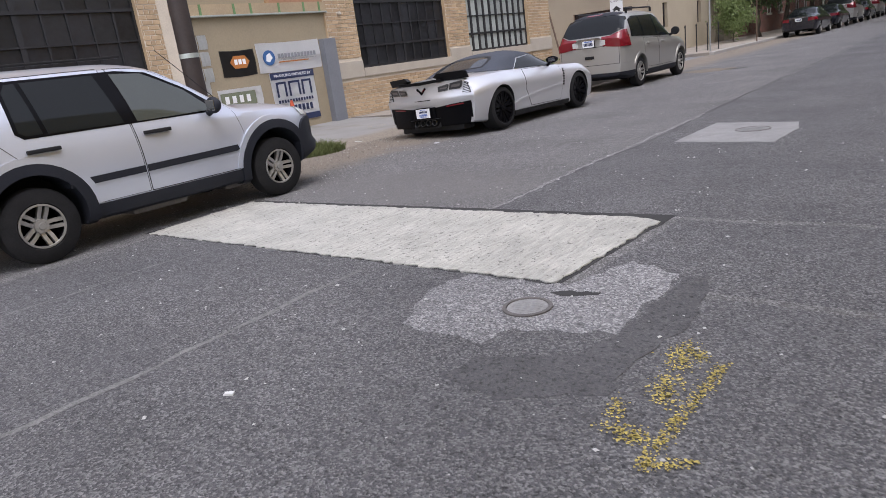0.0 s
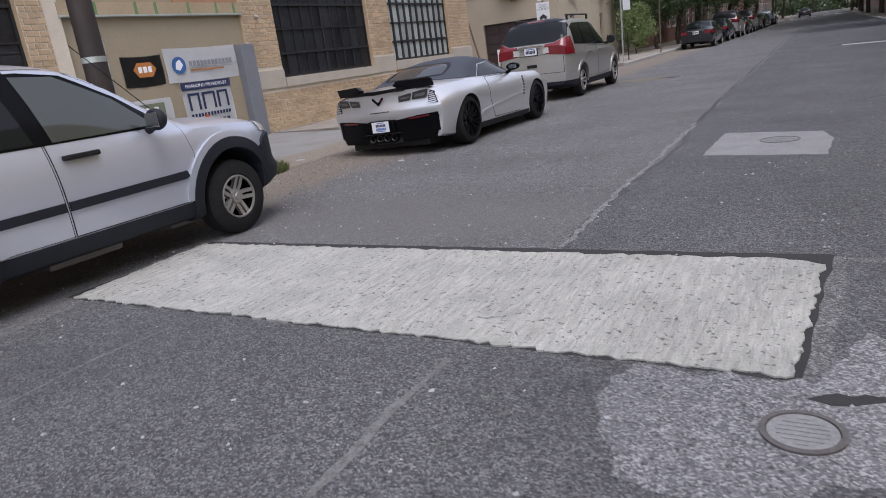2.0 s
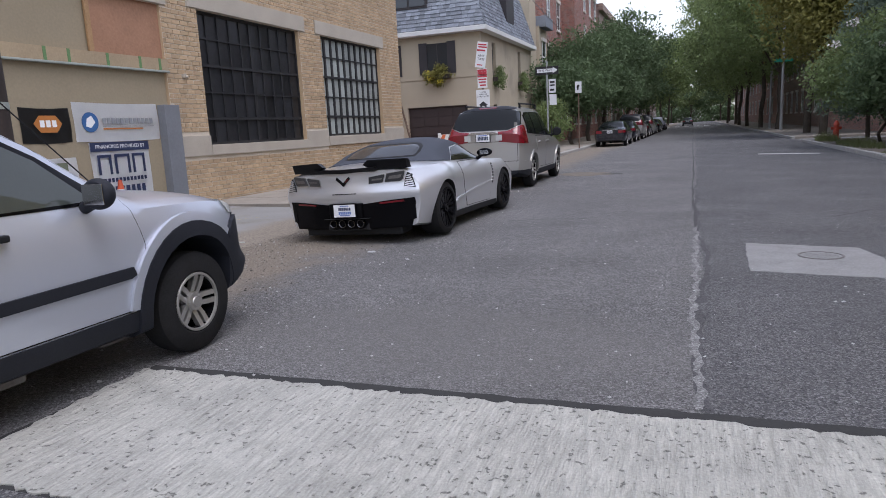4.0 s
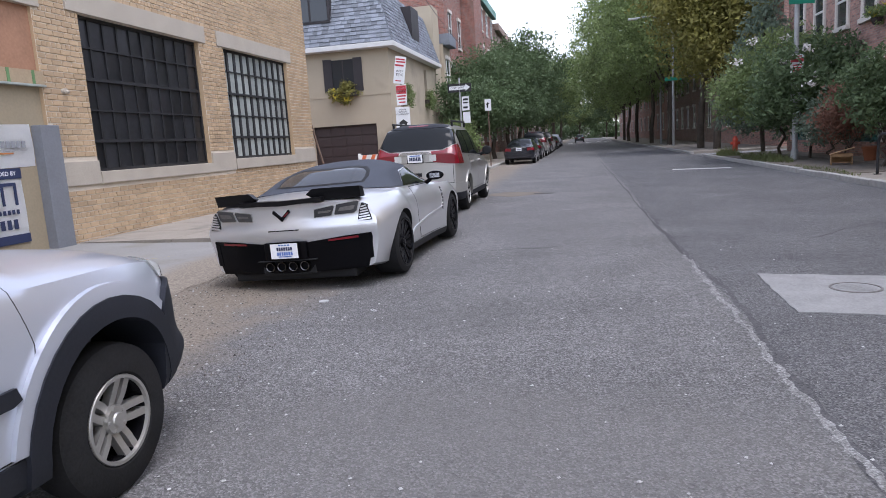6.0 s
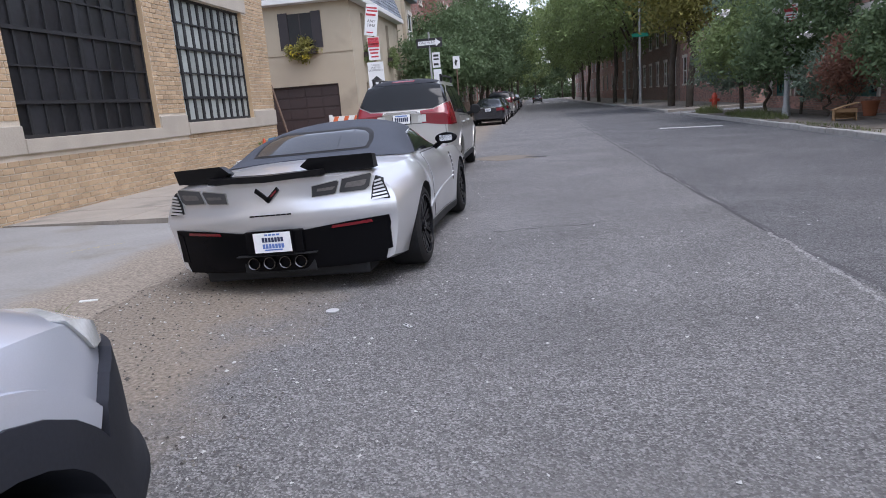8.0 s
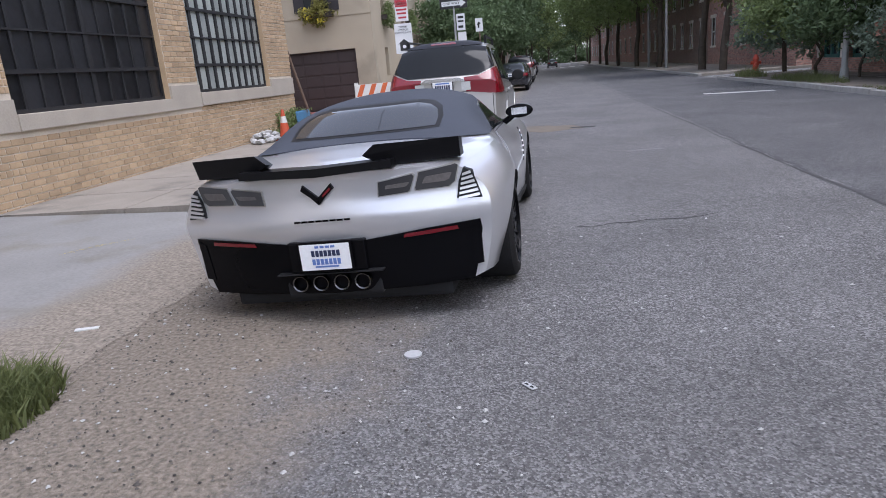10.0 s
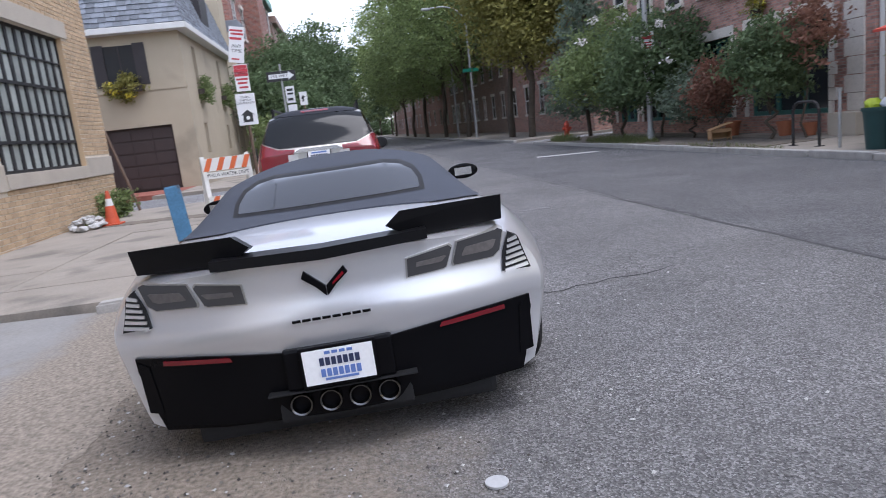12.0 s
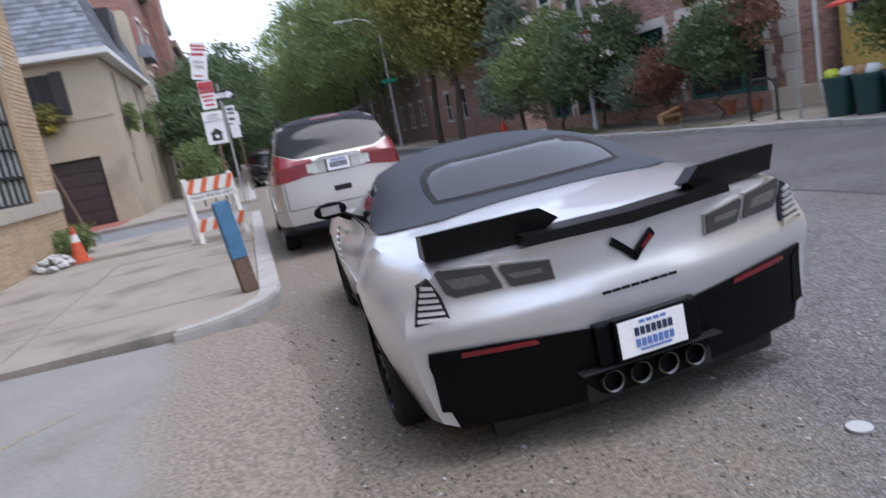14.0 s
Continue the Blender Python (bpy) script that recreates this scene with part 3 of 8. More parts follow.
patch("worn_patch", [(-2.56, 3.27), (-2.62, 2.95), (-2.44, 2.52), (-1.92, 2.47), (-1.86, 2.68), (-1.6, 2.74), (-1.39, 2.80), (-1.39, 3.62), (-1.70, 3.78), (-1.90, 3.28)], M_ROAD_PALE, "pale worn asphalt round the manhole cover", "road patch", 0.004, 0.06, 0.03, 6)
patch("tar_patch", [(-1.9, 2.16), (-1.53, 2.08), (-1.2, 2.28), (-1.19, 2.65), (-1.12, 2.99), (-1.22, 3.6), (-1.36, 3.56), (-1.36, 2.78), (-1.45, 2.52), (-1.66, 2.42), (-1.85, 2.34)], M_TAR, "smooth dark tar fill beside the worn patch", "road patch", 0.005, 0.07, 0.025, 7)
patch("road_hole", [(-1.92, 3.15), (-1.84, 3.13), (-1.66, 3.2), (-1.66, 3.24), (-1.86, 3.2)], M_CRACK_DARK, "crumbled dark hole beside the cover", "road patch", 0.0055, 0.04, 0.012, 8)
patch("gutter_dirt", [(-7.1, 20.2), (-6.3, 19.4), (-5.4, 19.7), (-5.6, 20.5), (-6.6, 21.0)], M_DIRT, "sandy dirt stain on the road", "dirt", 0.003, 0.15, 0.08, 10)
patch("yellow_mark", [(-5.0, 15.8), (-4.5, 15.8), (-4.5, 15.9), (-5.0, 15.9)], M_ROAD_PALE, "faded white line on the asphalt", "road marking", 0.004, 0.1, 0.02, 12)
patch("stop_line", [(-1.35, 27.3), (0.45, 26.6), (0.45, 27.0), (-1.35, 27.75)], M_ROADWHITE, "worn white stop line", "road marking", 0.004, 0.2, 0.02, 13)
for k in range(6):
    patch("crosswalk_bar", [(-8 + k * 1.5, 118), (-7.2 + k * 1.5, 118), (-7.2 + k * 1.5, 122), (-8 + k * 1.5, 122)], M_ROADWHITE, "white crosswalk bar far down the street", "road marking", 0.004, 0.5, 0.02, 20 + k)


def strip(name, pts, width, material, label, category, z=0.004, seed=2, wob=0.03, step=0.15):
    """A wandering crack or seam along a polyline."""
    rnd = random.Random(seed)
    left, right = [], []
    drift = 0
    for (ax, ay), (bx, by) in zip(pts, pts[1:]):
        length = math.hypot(bx - ax, by - ay)
        n = max(2, int(length / step))
        nx, ny = -(by - ay) / length, (bx - ax) / length
        for i in range(n):
            drift = drift * 0.8 + rnd.uniform(-wob, wob)
            f = i / n
            w = width * rnd.uniform(0.35, 1.2) / 2
            px, py = ax + (bx - ax) * f + nx * drift, ay + (by - ay) * f + ny * drift
            left.append((px + nx * w, py + ny * w))
            right.append((px - nx * w, py - ny * w))
    bm = bmesh.new()
    vl = [bm.verts.new((x, y, z)) for x, y in left]
    vr = [bm.verts.new((x, y, z)) for x, y in right]
    for i in range(len(vl) - 1):
        bm.faces.new((vr[i], vr[i + 1], vl[i + 1], vl[i]))
    return tagged(part(name, bm, material), label, category, kind="structure")


strip("road_seam", [(-3.34, -6), (-3.36, 3.3)], 0.045, M_CRACK, "pale crumbling seam down the lane", "road seam", 0.003, 30)
strip("road_seam", [(-3.41, 4.82), (-3.41, 7.4), (-3.42, 10.6)], 0.055, M_SEAM_PALE, "pale crumbling seam down the lane", "road seam", 0.003, 31, 0.018, 0.06)
strip("road_seam", [(-3.42, 10.6), (-3.45, 18), (-3.5, 40), (-3.6, 90)], 0.042, M_SEAM, "dark seam down the street", "road seam", 0.003, 32, 0.02, 0.5)
strip("road_seam", [(-3.35, 4.8), (-3.38, 12), (-3.40, 18)], 0.07, M_TAR, "dark edge beside the seam", "road seam", 0.002, 33)
strip("road_crack", [(-5.3, -1), (-5.2, 3.3)], 0.03, M_CRACK, "thin crack in the asphalt", "road crack", 0.003, 34)
for k, (a, b) in enumerate([((-6.0, 11.2), (-4.6, 11.5)), ((-1.8, 11.5), (0.9, 14))]):
    strip("road_crack", [a, b], 0.022, M_CRACK_DARK, "thin dark crack in the asphalt", "road crack", 0.003, 40 + k, 0.05)
# spray-painted survey marks
MARKS = [([(-0.885, 2.66), (-0.89, 2.46), (-0.905, 2.2), (-0.915, 1.88)], 0.06), ([(-0.915, 1.91), (-0.78, 1.99)], 0.055), ([(-1.07, 2.78), (-1.04, 2.66), (-1.03, 2.58)], 0.12), ([(-1.03, 2.48), (-1.03, 2.38), (-0.98, 2.30)], 0.11),
         ([(-1.14, 2.25), (-1.11, 2.14)], 0.075), ([(-1.10, 2.06), (-1.03, 2.07), (-0.95, 2.03)], 0.11), ([(-0.99, 2.73), (-0.97, 2.66)], 0.07)]


def spray(pts, w, density, seed, z=0.0085):
    """Sprayed paint: many small specks that cling to the stones along a stroke."""
    rn = random.Random(seed)
    bm = bmesh.new()
    for (ax, ay), (bx, by) in zip(pts, pts[1:]):
        for _ in range(int(math.hypot(bx - ax, by - ay) * density * w * 10)):
            f = rn.random()
            x, y = ax + (bx - ax) * f + rn.gauss(0, w * 0.3), ay + (by - ay) * f + rn.gauss(0, w * 0.3)
            r, a0 = rn.uniform(0.002, 0.007), rn.uniform(0, 6.28)
            bm.faces.new([bm.verts.new((x + r * rn.uniform(0.6, 1.3) * math.cos(a0 + k * 1.2566), y + r * rn.uniform(0.6, 1.3) * math.sin(a0 + k * 1.2566), z)) for k in range(5)])
    return tagged(part("yellow_mark", bm, M_YELLOW), "yellow sprayed survey mark on asphalt", "road marking", kind="structure")


for k, (pts, w) in enumerate(MARKS):
    spray(pts, w * 0.9, 1050, 60 + k)
spray([(-0.1, 7.4), (0.2, 7.34), (0.6, 7.3)], 0.12, 420, 70, 0.006)
spray([(-10.78, 10.85), (-10.6, 11.1), (-10.35, 11.35)], 0.06, 420, 71, 0.058)


def manhole(x, y, r, label):
    t = thing("manhole_cover", label, "manhole cover", m=pose(x, y, 0))
    bm = bmesh.new()
    add_lathe(bm, [(r, 0.0), (r, 0.012), (r - 0.02, 0.014), (r - 0.022, 0.004)], 40)
    bmesh.ops.rotate(bm, verts=bm.verts, matrix=Matrix.Rotation(-math.pi / 2, 3, 'Y'))
    part("rim", bm, M_IRON, t, "dark iron rim", smooth=40)
    bm = bmesh.new()
    add_rod(bm, (0, 0, -0.02), (0, 0, 0.0095), r - 0.024, n=40)
    lid = part("lid", bm, M_SLAB_GREY, t, "worn grey iron lid")
    for i in range(-3, 4):
        w = math.sqrt(max(0.0, (r - 0.05) ** 2 - (i * r / 5) ** 2))
        boxpart("rib", (-w, w, i * r / 5 - 0.006, i * r / 5 + 0.006, 0.008, 0.0125), M_SLAB_GREY, lid)
    return t


manhole(-1.93, 2.93, 0.13, "round iron manhole cover set in asphalt")
manhole(-2.28, 8.75, 0.20, "round iron cover in a concrete patch")
patch("drain_hole", [(-5.75, 19.85), (-5.25, 19.8), (-5.2, 20.05), (-5.7, 20.1)], M_CRACK_DARK, "dark sunken utility cut in the road", "road patch", 0.004, 0.08, 0.02, 80)

# driveway apron and pavements on the left
rn = random.Random(77)
bm = bmesh.new()
rows_ = []
edge_x = KL - 0.3
for i in range(0, 248):
    yy = -12.0 + i * 0.1
    edge_x = min(-8.85, max(-9.5, edge_x + rn.uniform(-0.07, 0.07)))
    rows_.append([bm.verts.new((edge_x, yy, 0.003)), bm.verts.new((-9.8, yy, 0.03)), bm.verts.new((FX - 0.3, yy, 0.12))])
for p, q in zip(rows_, rows_[1:]):
    bm.faces.new((p[0], q[0], q[1], p[1]))
    bm.faces.new((p[1], q[1], q[2], p[2]))
bmesh.ops.recalc_face_normals(bm, faces=bm.faces[:])
tagged(part("driveway", bm, M_DRIVE), "grey concrete driveway apron with sandy stains", "driveway", kind="structure")
for k, y in enumerate((-3.0, 1.4, 5.6, 10.4)):
    strip("driveway_joint", [(-9.8, y), (FX, y + 0.1)], 0.025, M_CRACK_DARK, "joint in the driveway concrete", "joint", 0.0, 90 + k, 0.004, 0.4).matrix_basis = Matrix(((1, 0, 0, 0), (0, 1, 0, 0), (-0.02687, 0, 1, -0.2303), (0, 0, 0, 1)))

SIDEWALK = thing("pavement", "tan concrete pavement slabs with dirty joints", "pavement", kind="structure")
rnd = random.Random(5)
ys = [12.73, 14.0, 15.3, 17.0, 18.7, 20.4, 22.1, 24.3]
for y0, y1 in zip(ys, ys[1:]):
    for x0, x1 in ((FX, -11.35), (-11.35, -9.12)):
        bm = bmesh.new()
        if y0 < 13 and x1 > -10:
            pts = [(x0 + 0.008, y0), (-9.86, y0), (-9.45, 12.9), (-9.19, 13.25), (-9.12, 13.65), (-9.12, y1 - 0.008), (x0 + 0.008, y1 - 0.008)]
            add_prism(bm, pts, "z", -0.2, 0.12)
        else:
            add_box(bm, x0 + 0.008, x1 - 0.008, y0 + 0.008, y1 - 0.008, -0.2, 0.12 + rnd.uniform(-0.004, 0.004))
        part("slab", bm, M_WALK, SIDEWALK)
boxpart("joint_bed", (FX, -9.3, 13.4, 24.3, -0.2, 0.108), M_CRACK_DARK, SIDEWALK)
KERB = thing("kerb", "grey granite kerb curving into the driveway", "kerb", kind="structure")
edge = [(-9.86, 12.59), (-9.6, 12.65), (-9.32, 12.81), (-9.08, 13.05), (-8.94, 13.35), (-8.9, 13.7)]
inner = [(-9.86, 12.75), (-9.66, 12.8), (-9.45, 12.92), (-9.27, 13.11), (-9.16, 13.37), (-9.12, 13.7)]
bm = bmesh.new()
add_prism(bm, edge + inner[::-1], "z", -0.2, 0.128)
bmesh.ops.bevel(bm, geom=[e for e in bm.edges if all(v.co.z > 0.1 for v in e.verts)], offset=0.02, segments=2, affect='EDGES')
part("kerb_stone", bm, M_KERB, KERB)
y = 13.71
while y < 24.0:
    boxpart("kerb_stone", (-9.12, KL, y, min(y + 1.8, 24.3) - 0.012, -0.2, 0.128 + rnd.uniform(-0.006, 0.006)), M_KERB, KERB, bevel=0.018)
    y += 1.8
patch("trench_cut", [(FX + 0.6, 20.35), (-11.2, 20.25), (-9.3, 19.5), (-9.2, 20.0), (-11.0, 20.85), (FX + 0.5, 21.0)], M_DIRT, "dirt-filled trench cut across the pavement", "trench", 0.128, 0.15, 0.06, 82)
# far left pavement past the side street
slab("pavement_north", (-14, -9.12, 29.6, 200, -0.2, 0.12), M_WALK, "concrete pavement along the row houses", "pavement")
slab("kerb_north", (-9.12, KL, 29.6, 200, -0.2, 0.128), M_KERB, "granite kerb", "kerb", bevel=0.02)
slab("garage_apron", (-17.4, -13.3, 30.4, 33.2, -0.2, 0.128), M_REDPAVE, "red paver apron in front of the garage", "apron")
# right pavement
slab("pavement_east", (KR + 0.18, 14, -20, 36.0, -0.2, 0.12), M_WALK, "concrete pavement with planted verge", "pavement")
slab("pavement_east_far", (KR + 0.18, 14, 41.0, 200, -0.2, 0.12), M_WALK, "concrete pavement under trees", "pavement")
y = -6.0
RK = thing("kerb", "broken granite kerb of the far pavement", "kerb", kind="structure")
while y < 36:
    boxpart("kerb_stone", (KR, KR + 0.18, y, y + 1.58, -0.2, 0.128 + rnd.uniform(-0.02, 0.01)), M_KERB, RK, bevel=0.02)
    y += 1.6
slab("kerb_far", (KR, KR + 0.18, 41, 200, -0.2, 0.128), M_KERB, "granite kerb", "kerb", bevel=0.02)
patch("verge", [(1.5, 20.0), (3.2, 20.0), (3.4, 24), (3.5, 35.5), (1.45, 35.5)], M_DIRT, "bare dirt planting verge", "dirt", 0.135, 0.2, 0.06, 81)

# ---- buff brick warehouse on the left ----
W1, W2 = (13.5, 17.4, 1.32, 4.12), (18.5, 22.25, 1.38, 4.14)
W0 = (3.2, 7.55, 1.25, 4.12)
OPEN = (8.25, 12.45, 0.1, 4.05)
Y0, Y1, ZTOP = -8.0, 23.8, 7.6
WARE = thing("warehouse", "buff brick warehouse with steel-framed windows", "building", kind="structure")
T = 0.4
holes = [W0, OPEN, W1, W2]


def wall_with_holes(holes, y0, y1, z0, z1, x0, x1):
    bm = bmesh.new()
    y = y0
    for h in holes:
        add_box(bm, x0, x1, y, h[0], z0, z1)
        if h[2] > z0:
            add_box(bm, x0, x1, h[0], h[1], z0, h[2])
        add_box(bm, x0, x1, h[0], h[1], h[3], z1)
        y = h[1]
    add_box(bm, x0, x1, y, y1, z0, z1)
    return bm


part("wall_west", wall_with_holes(holes, Y0, Y1, 0.0, ZTOP, FX - T, FX - 0.012), M_MORTAR, WARE, "pale mortar bed of the brick wall")
boxpart("wall_side", (-40, FX - T, Y1 - T, Y1, 0, ZTOP), M_MORTAR, WARE)
boxpart("roof", (-40, FX, Y0, Y1, ZTOP, ZTOP + 0.2), M_STONE, WARE)
# added unseen backdrop, coloured as the unlit inside
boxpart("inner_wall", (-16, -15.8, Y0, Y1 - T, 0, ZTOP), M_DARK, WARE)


def stone_piece(y0, y1, z0, z1, proud=0.03):
    boxpart("stone", (FX - 0.2, FX + proud, y0, y1, z0, z1), M_STONE, WARE, "grey limestone trim", bevel=0.008)


stone_piece(12.55, 13.496, 1.10, 1.52)
stone_piece(13.5, 17.4, 1.10, 1.318, 0.05)
stone_piece(17.404, 18.496, 1.10, 1.55)
stone_piece(18.5, 22.25, 1.12, 1.378, 0.05)
stone_piece(22.254, 23.8, 1.12, 1.55)
stone_piece(13.2, 17.65, 4.122, 4.50)
stone_piece(18.2, 22.5, 4.142, 4.50)
stone_piece(2.9, 7.75, 4.122, 4.50)
stone_piece(3.2, 7.55, 1.0, 1.248, 0.05)
stone_piece(8.0, 12.6, 4.052, 4.42)


def steel_window(name, w, cols, rows, pane, label, hbars, depth=0.16, bar=0.022):
    y0, y1, z0, z1 = w
    t = thing(name, label, "window", kind="structure")
    x = FX - depth
    bm = bmesh.new()
    for a, b, c, d in ((y0, y1, z0, z0 + 0.06), (y0, y1, z1 - 0.06, z1), (y0, y0 + 0.05, z0 + 0.06, z1 - 0.06), (y1 - 0.05, y1, z0 + 0.06, z1 - 0.06)):
        add_box(bm, x - 0.03, x + 0.04, a, b, c, d)
    part("window_frame", bm, M_STEEL, t)
    dy, dz = (y1 - y0) / cols, (z1 - z0) / rows
    for i in range(1, cols):
        wdt = 0.05 if i == cols // 2 else bar
        boxpart("mullion", (x - 0.025, x + 0.035, y0 + i * dy - wdt, y0 + i * dy + wdt, z0 + 0.06, z1 - 0.06), M_STEEL, t)
    for j in range(1, rows):
        wdt = 0.03 if j in hbars else 0.016
        boxpart("glazing_bar", (x - 0.028, x + (0.055 if j in hbars else 0.045), y0 + 0.05, y1 - 0.05, z0 + j * dz - wdt, z0 + j * dz + wdt), M_STEEL, t)
    bm = bmesh.new()
    add_box(bm, -0.004, 0.004, -dy / 2 + 0.012, dy / 2 - 0.012, -dz / 2 + 0.012, dz / 2 - 0.012)
    me = bpy.data.meshes.new("pane")
    bm.to_mesh(me)
    bm.free()
    me.materials.append(pane)
    rn = random.Random(len(name) + int(y0 * 7))
    for i in range(cols):
        for j in range(rows):
            ob = new("pane", me)
            ob.parent = t
            ob.matrix_basis = pose(x, y0 + (i + 0.5) * dy, z0 + (j + 0.5) * dz, 0, rn.uniform(-1.2, 1.2), rn.uniform(-1.5, 1.5))
    # near-black sheet in place of the unlit room behind the panes
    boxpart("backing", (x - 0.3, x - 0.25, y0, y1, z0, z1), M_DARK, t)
    return t


steel_window("window_1", W1, 10, 5, M_PANE_D, "dark grimy steel-framed factory window", (3, 1))
# wide bars here also cover the dark reflection in half of each pane
steel_window("window_2", W2, 10, 5, M_PANE_L, "steel-framed factory window with pale frosted panes", (3, 1), bar=0.05)
steel_window("window_3", W0, 10, 5, M_PANE_D, "dark grimy steel-framed factory window", (3, 1))

for h in holes:      # brick reveals of the openings
    for a, b in ((h[0], h[0] + 0.006), (h[1] - 0.006, h[1])):
        boxpart("reveal", (FX - 0.13, FX - 0.013, a, b, h[2] + 0.002, h[3] - 0.002), M_BRICK, WARE, "brick reveal")
# boarded opening with painted board, canopy beam and plywood above
BOARD = thing("boarded_doorway", "boarded doorway with tan board and plywood above", "doorway", kind="structure")
boxpart("board", (FX - 0.15, FX - 0.08, 8.25, 12.45, 0.1, 2.78), M_TAN, BOARD, "tan painted board")
boxpart("plywood", (FX - 0.15, FX - 0.09, 8.25, 10.75, 2.95, 4.05), M_TAN, BOARD, "dull plywood sheet")
boxpart("plywood", (FX - 0.13, FX - 0.07, 10.75, 12.45, 2.95, 4.05), M_PLY_RED, BOARD, "reddish plywood sheet")
boxpart("batten", (FX - 0.068, FX - 0.02, 10.70, 10.79, 2.95, 4.05), M_WOOD, BOARD)
boxpart("beam", (FX - 0.25, FX + 0.0, 8.22, 12.5, 2.80, 3.02), M_PLY, BOARD, "raw plywood beam with green tape")
for y in (8.9, 9.75, 10.2, 11.0, 11.75, 12.25):
    boxpart("tape", (FX + 0.001, FX + 0.006, y, y + 0.06, 2.80, 3.02), M_TAPE, BOARD)
boxpart("flashing", (FX - 0.25, FX + 0.03, 8.22, 12.5, 2.765, 2.798), M_FLASH, BOARD)
tagged(boxpart("grey_post", (FX - 0.2, FX + 0.10, 12.15, 12.56, 0.06, 2.14), M_GREYPOST, bevel=0.01), "grey painted steel door jamb panel", "post")
POLE = thing("utility_pole", "dark brown utility pole with a metal band by the driveway", "utility pole", m=pose(-10.0, 6.45, 0.02))
bm = bmesh.new()
for z0, z1, r0, r1 in ((0.0, 3.0, 0.15, 0.145), (3.0, 6.0, 0.145, 0.136), (6.0, 9.5, 0.136, 0.125)):
    add_rod(bm, (0, 0, z0), (0, 0, z1), r0, r1, 20)
part("shaft", bm, M_BROWNPOST, POLE, smooth=40)
for z in (1.78, 3.6):
    bm = bmesh.new()
    add_rod(bm, (0, 0, z), (0, 0, z + 0.07), 0.153, n=20)
    part("metal_band", bm, M_FLASH, POLE, smooth=40)
bm = bmesh.new()
add_rod(bm, (FX - 0.02, 12.9, 2.72), (FX + 0.06, 12.9, 2.72), 0.05, n=14)
add_rod(bm, (FX + 0.06, 12.9, 2.72), (FX + 0.09, 12.9, 2.69), 0.03, n=14)
tagged(part("wall_fitting", bm, M_STONE, smooth=40), "small round fitting on the brick wall", "fitting")

XB = FX - 0.08


def sheet(name, y0, y1, z0, z1, material, label, category, x=XB, sag=0.0):
    """A hung sheet of vinyl or paper with a faint ripple."""
    bm = bmesh.new()
    n, k = 14, 5
    grid = [[bm.verts.new((x + 0.012 + 0.01 * math.sin(i * 1.3 + j), y0 + (y1 - y0) * i / n, z0 + (z1 - z0) * j / k - sag * math.sin(math.pi * i / n))) for j in range(k + 1)] for i in range(n + 1)]
    for i in range(n):
        for j in range(k):
            bm.faces.new((grid[i][j], grid[i + 1][j], grid[i + 1][j + 1], grid[i][j + 1]))
    bmesh.ops.solidify(bm, geom=bm.faces[:], thickness=0.004)
    return tagged(part(name, bm, material, smooth=60), label, category)


def mark(parent, y0, y1, z0, z1, material, name="print", x=XB + 0.032):
    return boxpart(name, (x - 0.004, x, y0, y1, z0, z1), material, parent)


b = sheet("banner", 9.22, 10.13, 1.50, 2.06, M_VBLACK, "black vinyl banner with an orange hexagon", "banner", sag=0.02)
bm = bmesh.new()
add_prism(bm, [(9.44, 1.80), (9.55, 1.93), (9.85, 1.93), (9.96, 1.80), (9.85, 1.66), (9.55, 1.66)], "x", XB + 0.024, XB + 0.03)
part("hexagon", bm, M_VORANGE, b, "orange hexagon emblem")
for k in range(3):
    mark(b, 9.55 + k * 0.11, 9.63 + k * 0.11, 1.745, 1.855, M_VWHITE, x=XB + 0.034)
b = sheet("banner", 10.2, 12.12, 1.49, 2.16, M_VWHITE, "white vinyl banner with blue disc and grey lettering bars", "banner", sag=0.015)
bm = bmesh.new()
add_rod(bm, (XB + 0.02, 10.52, 1.82), (XB + 0.03, 10.52, 1.82), 0.17, n=28)
part("disc", bm, M_VBLUE, b, "blue disc emblem")
bm = bmesh.new()
add_prism(bm, [(10.42, 1.75), (10.52, 1.72), (10.62, 1.82), (10.55, 1.93), (10.45, 1.88)], "x", XB + 0.03, XB + 0.033)
part("emblem", bm, M_VWHITE, b)
for k in range(12):
    mark(b, 10.78 + k * 0.10, 10.855 + k * 0.10, 1.79, 1.89, M_VGREY)
mark(b, 10.78, 11.98, 1.745, 1.752, M_VGREY)
mark(b, 10.78, 11.7, 1.69, 1.715, M_VORANGE)
b = sheet("notice_board", 10.44, 11.78, 0.30, 1.47, M_VWHITE, "white sign with navy header and heavy dark bars", "sign")
mark(b, 10.44, 11.78, 1.31, 1.47, M_VNAVY, x=XB + 0.03)
text_part("lettering", "FINANCING PROVIDED BY", 0.095, Matrix(((0, 0, 1, XB + 0.032), (1, 0, 0, 11.11), (0, 1, 0, 1.39), (0, 0, 0, 1))), M_VWHITE, b)
for y0, y1 in ((10.56, 10.86), (10.93, 11.28), (11.34, 11.64)):
    mark(b, y0, y0 + 0.055, 0.90, 1.25, M_VNAVY)
    mark(b, y1 - 0.055, y1, 0.90, 1.25, M_VNAVY)
    mark(b, y0 + 0.055, y1 - 0.055, 1.20, 1.25, M_VNAVY)
for k in range(13):
    mark(b, 10.56 + k * 0.085, 10.615 + k * 0.085, 0.76, 0.83, M_VNAVY)
for k in range(8):
    mark(b, 10.62 + k * 0.125, 10.70 + k * 0.125, 0.53, 0.68, M_VNAVY)
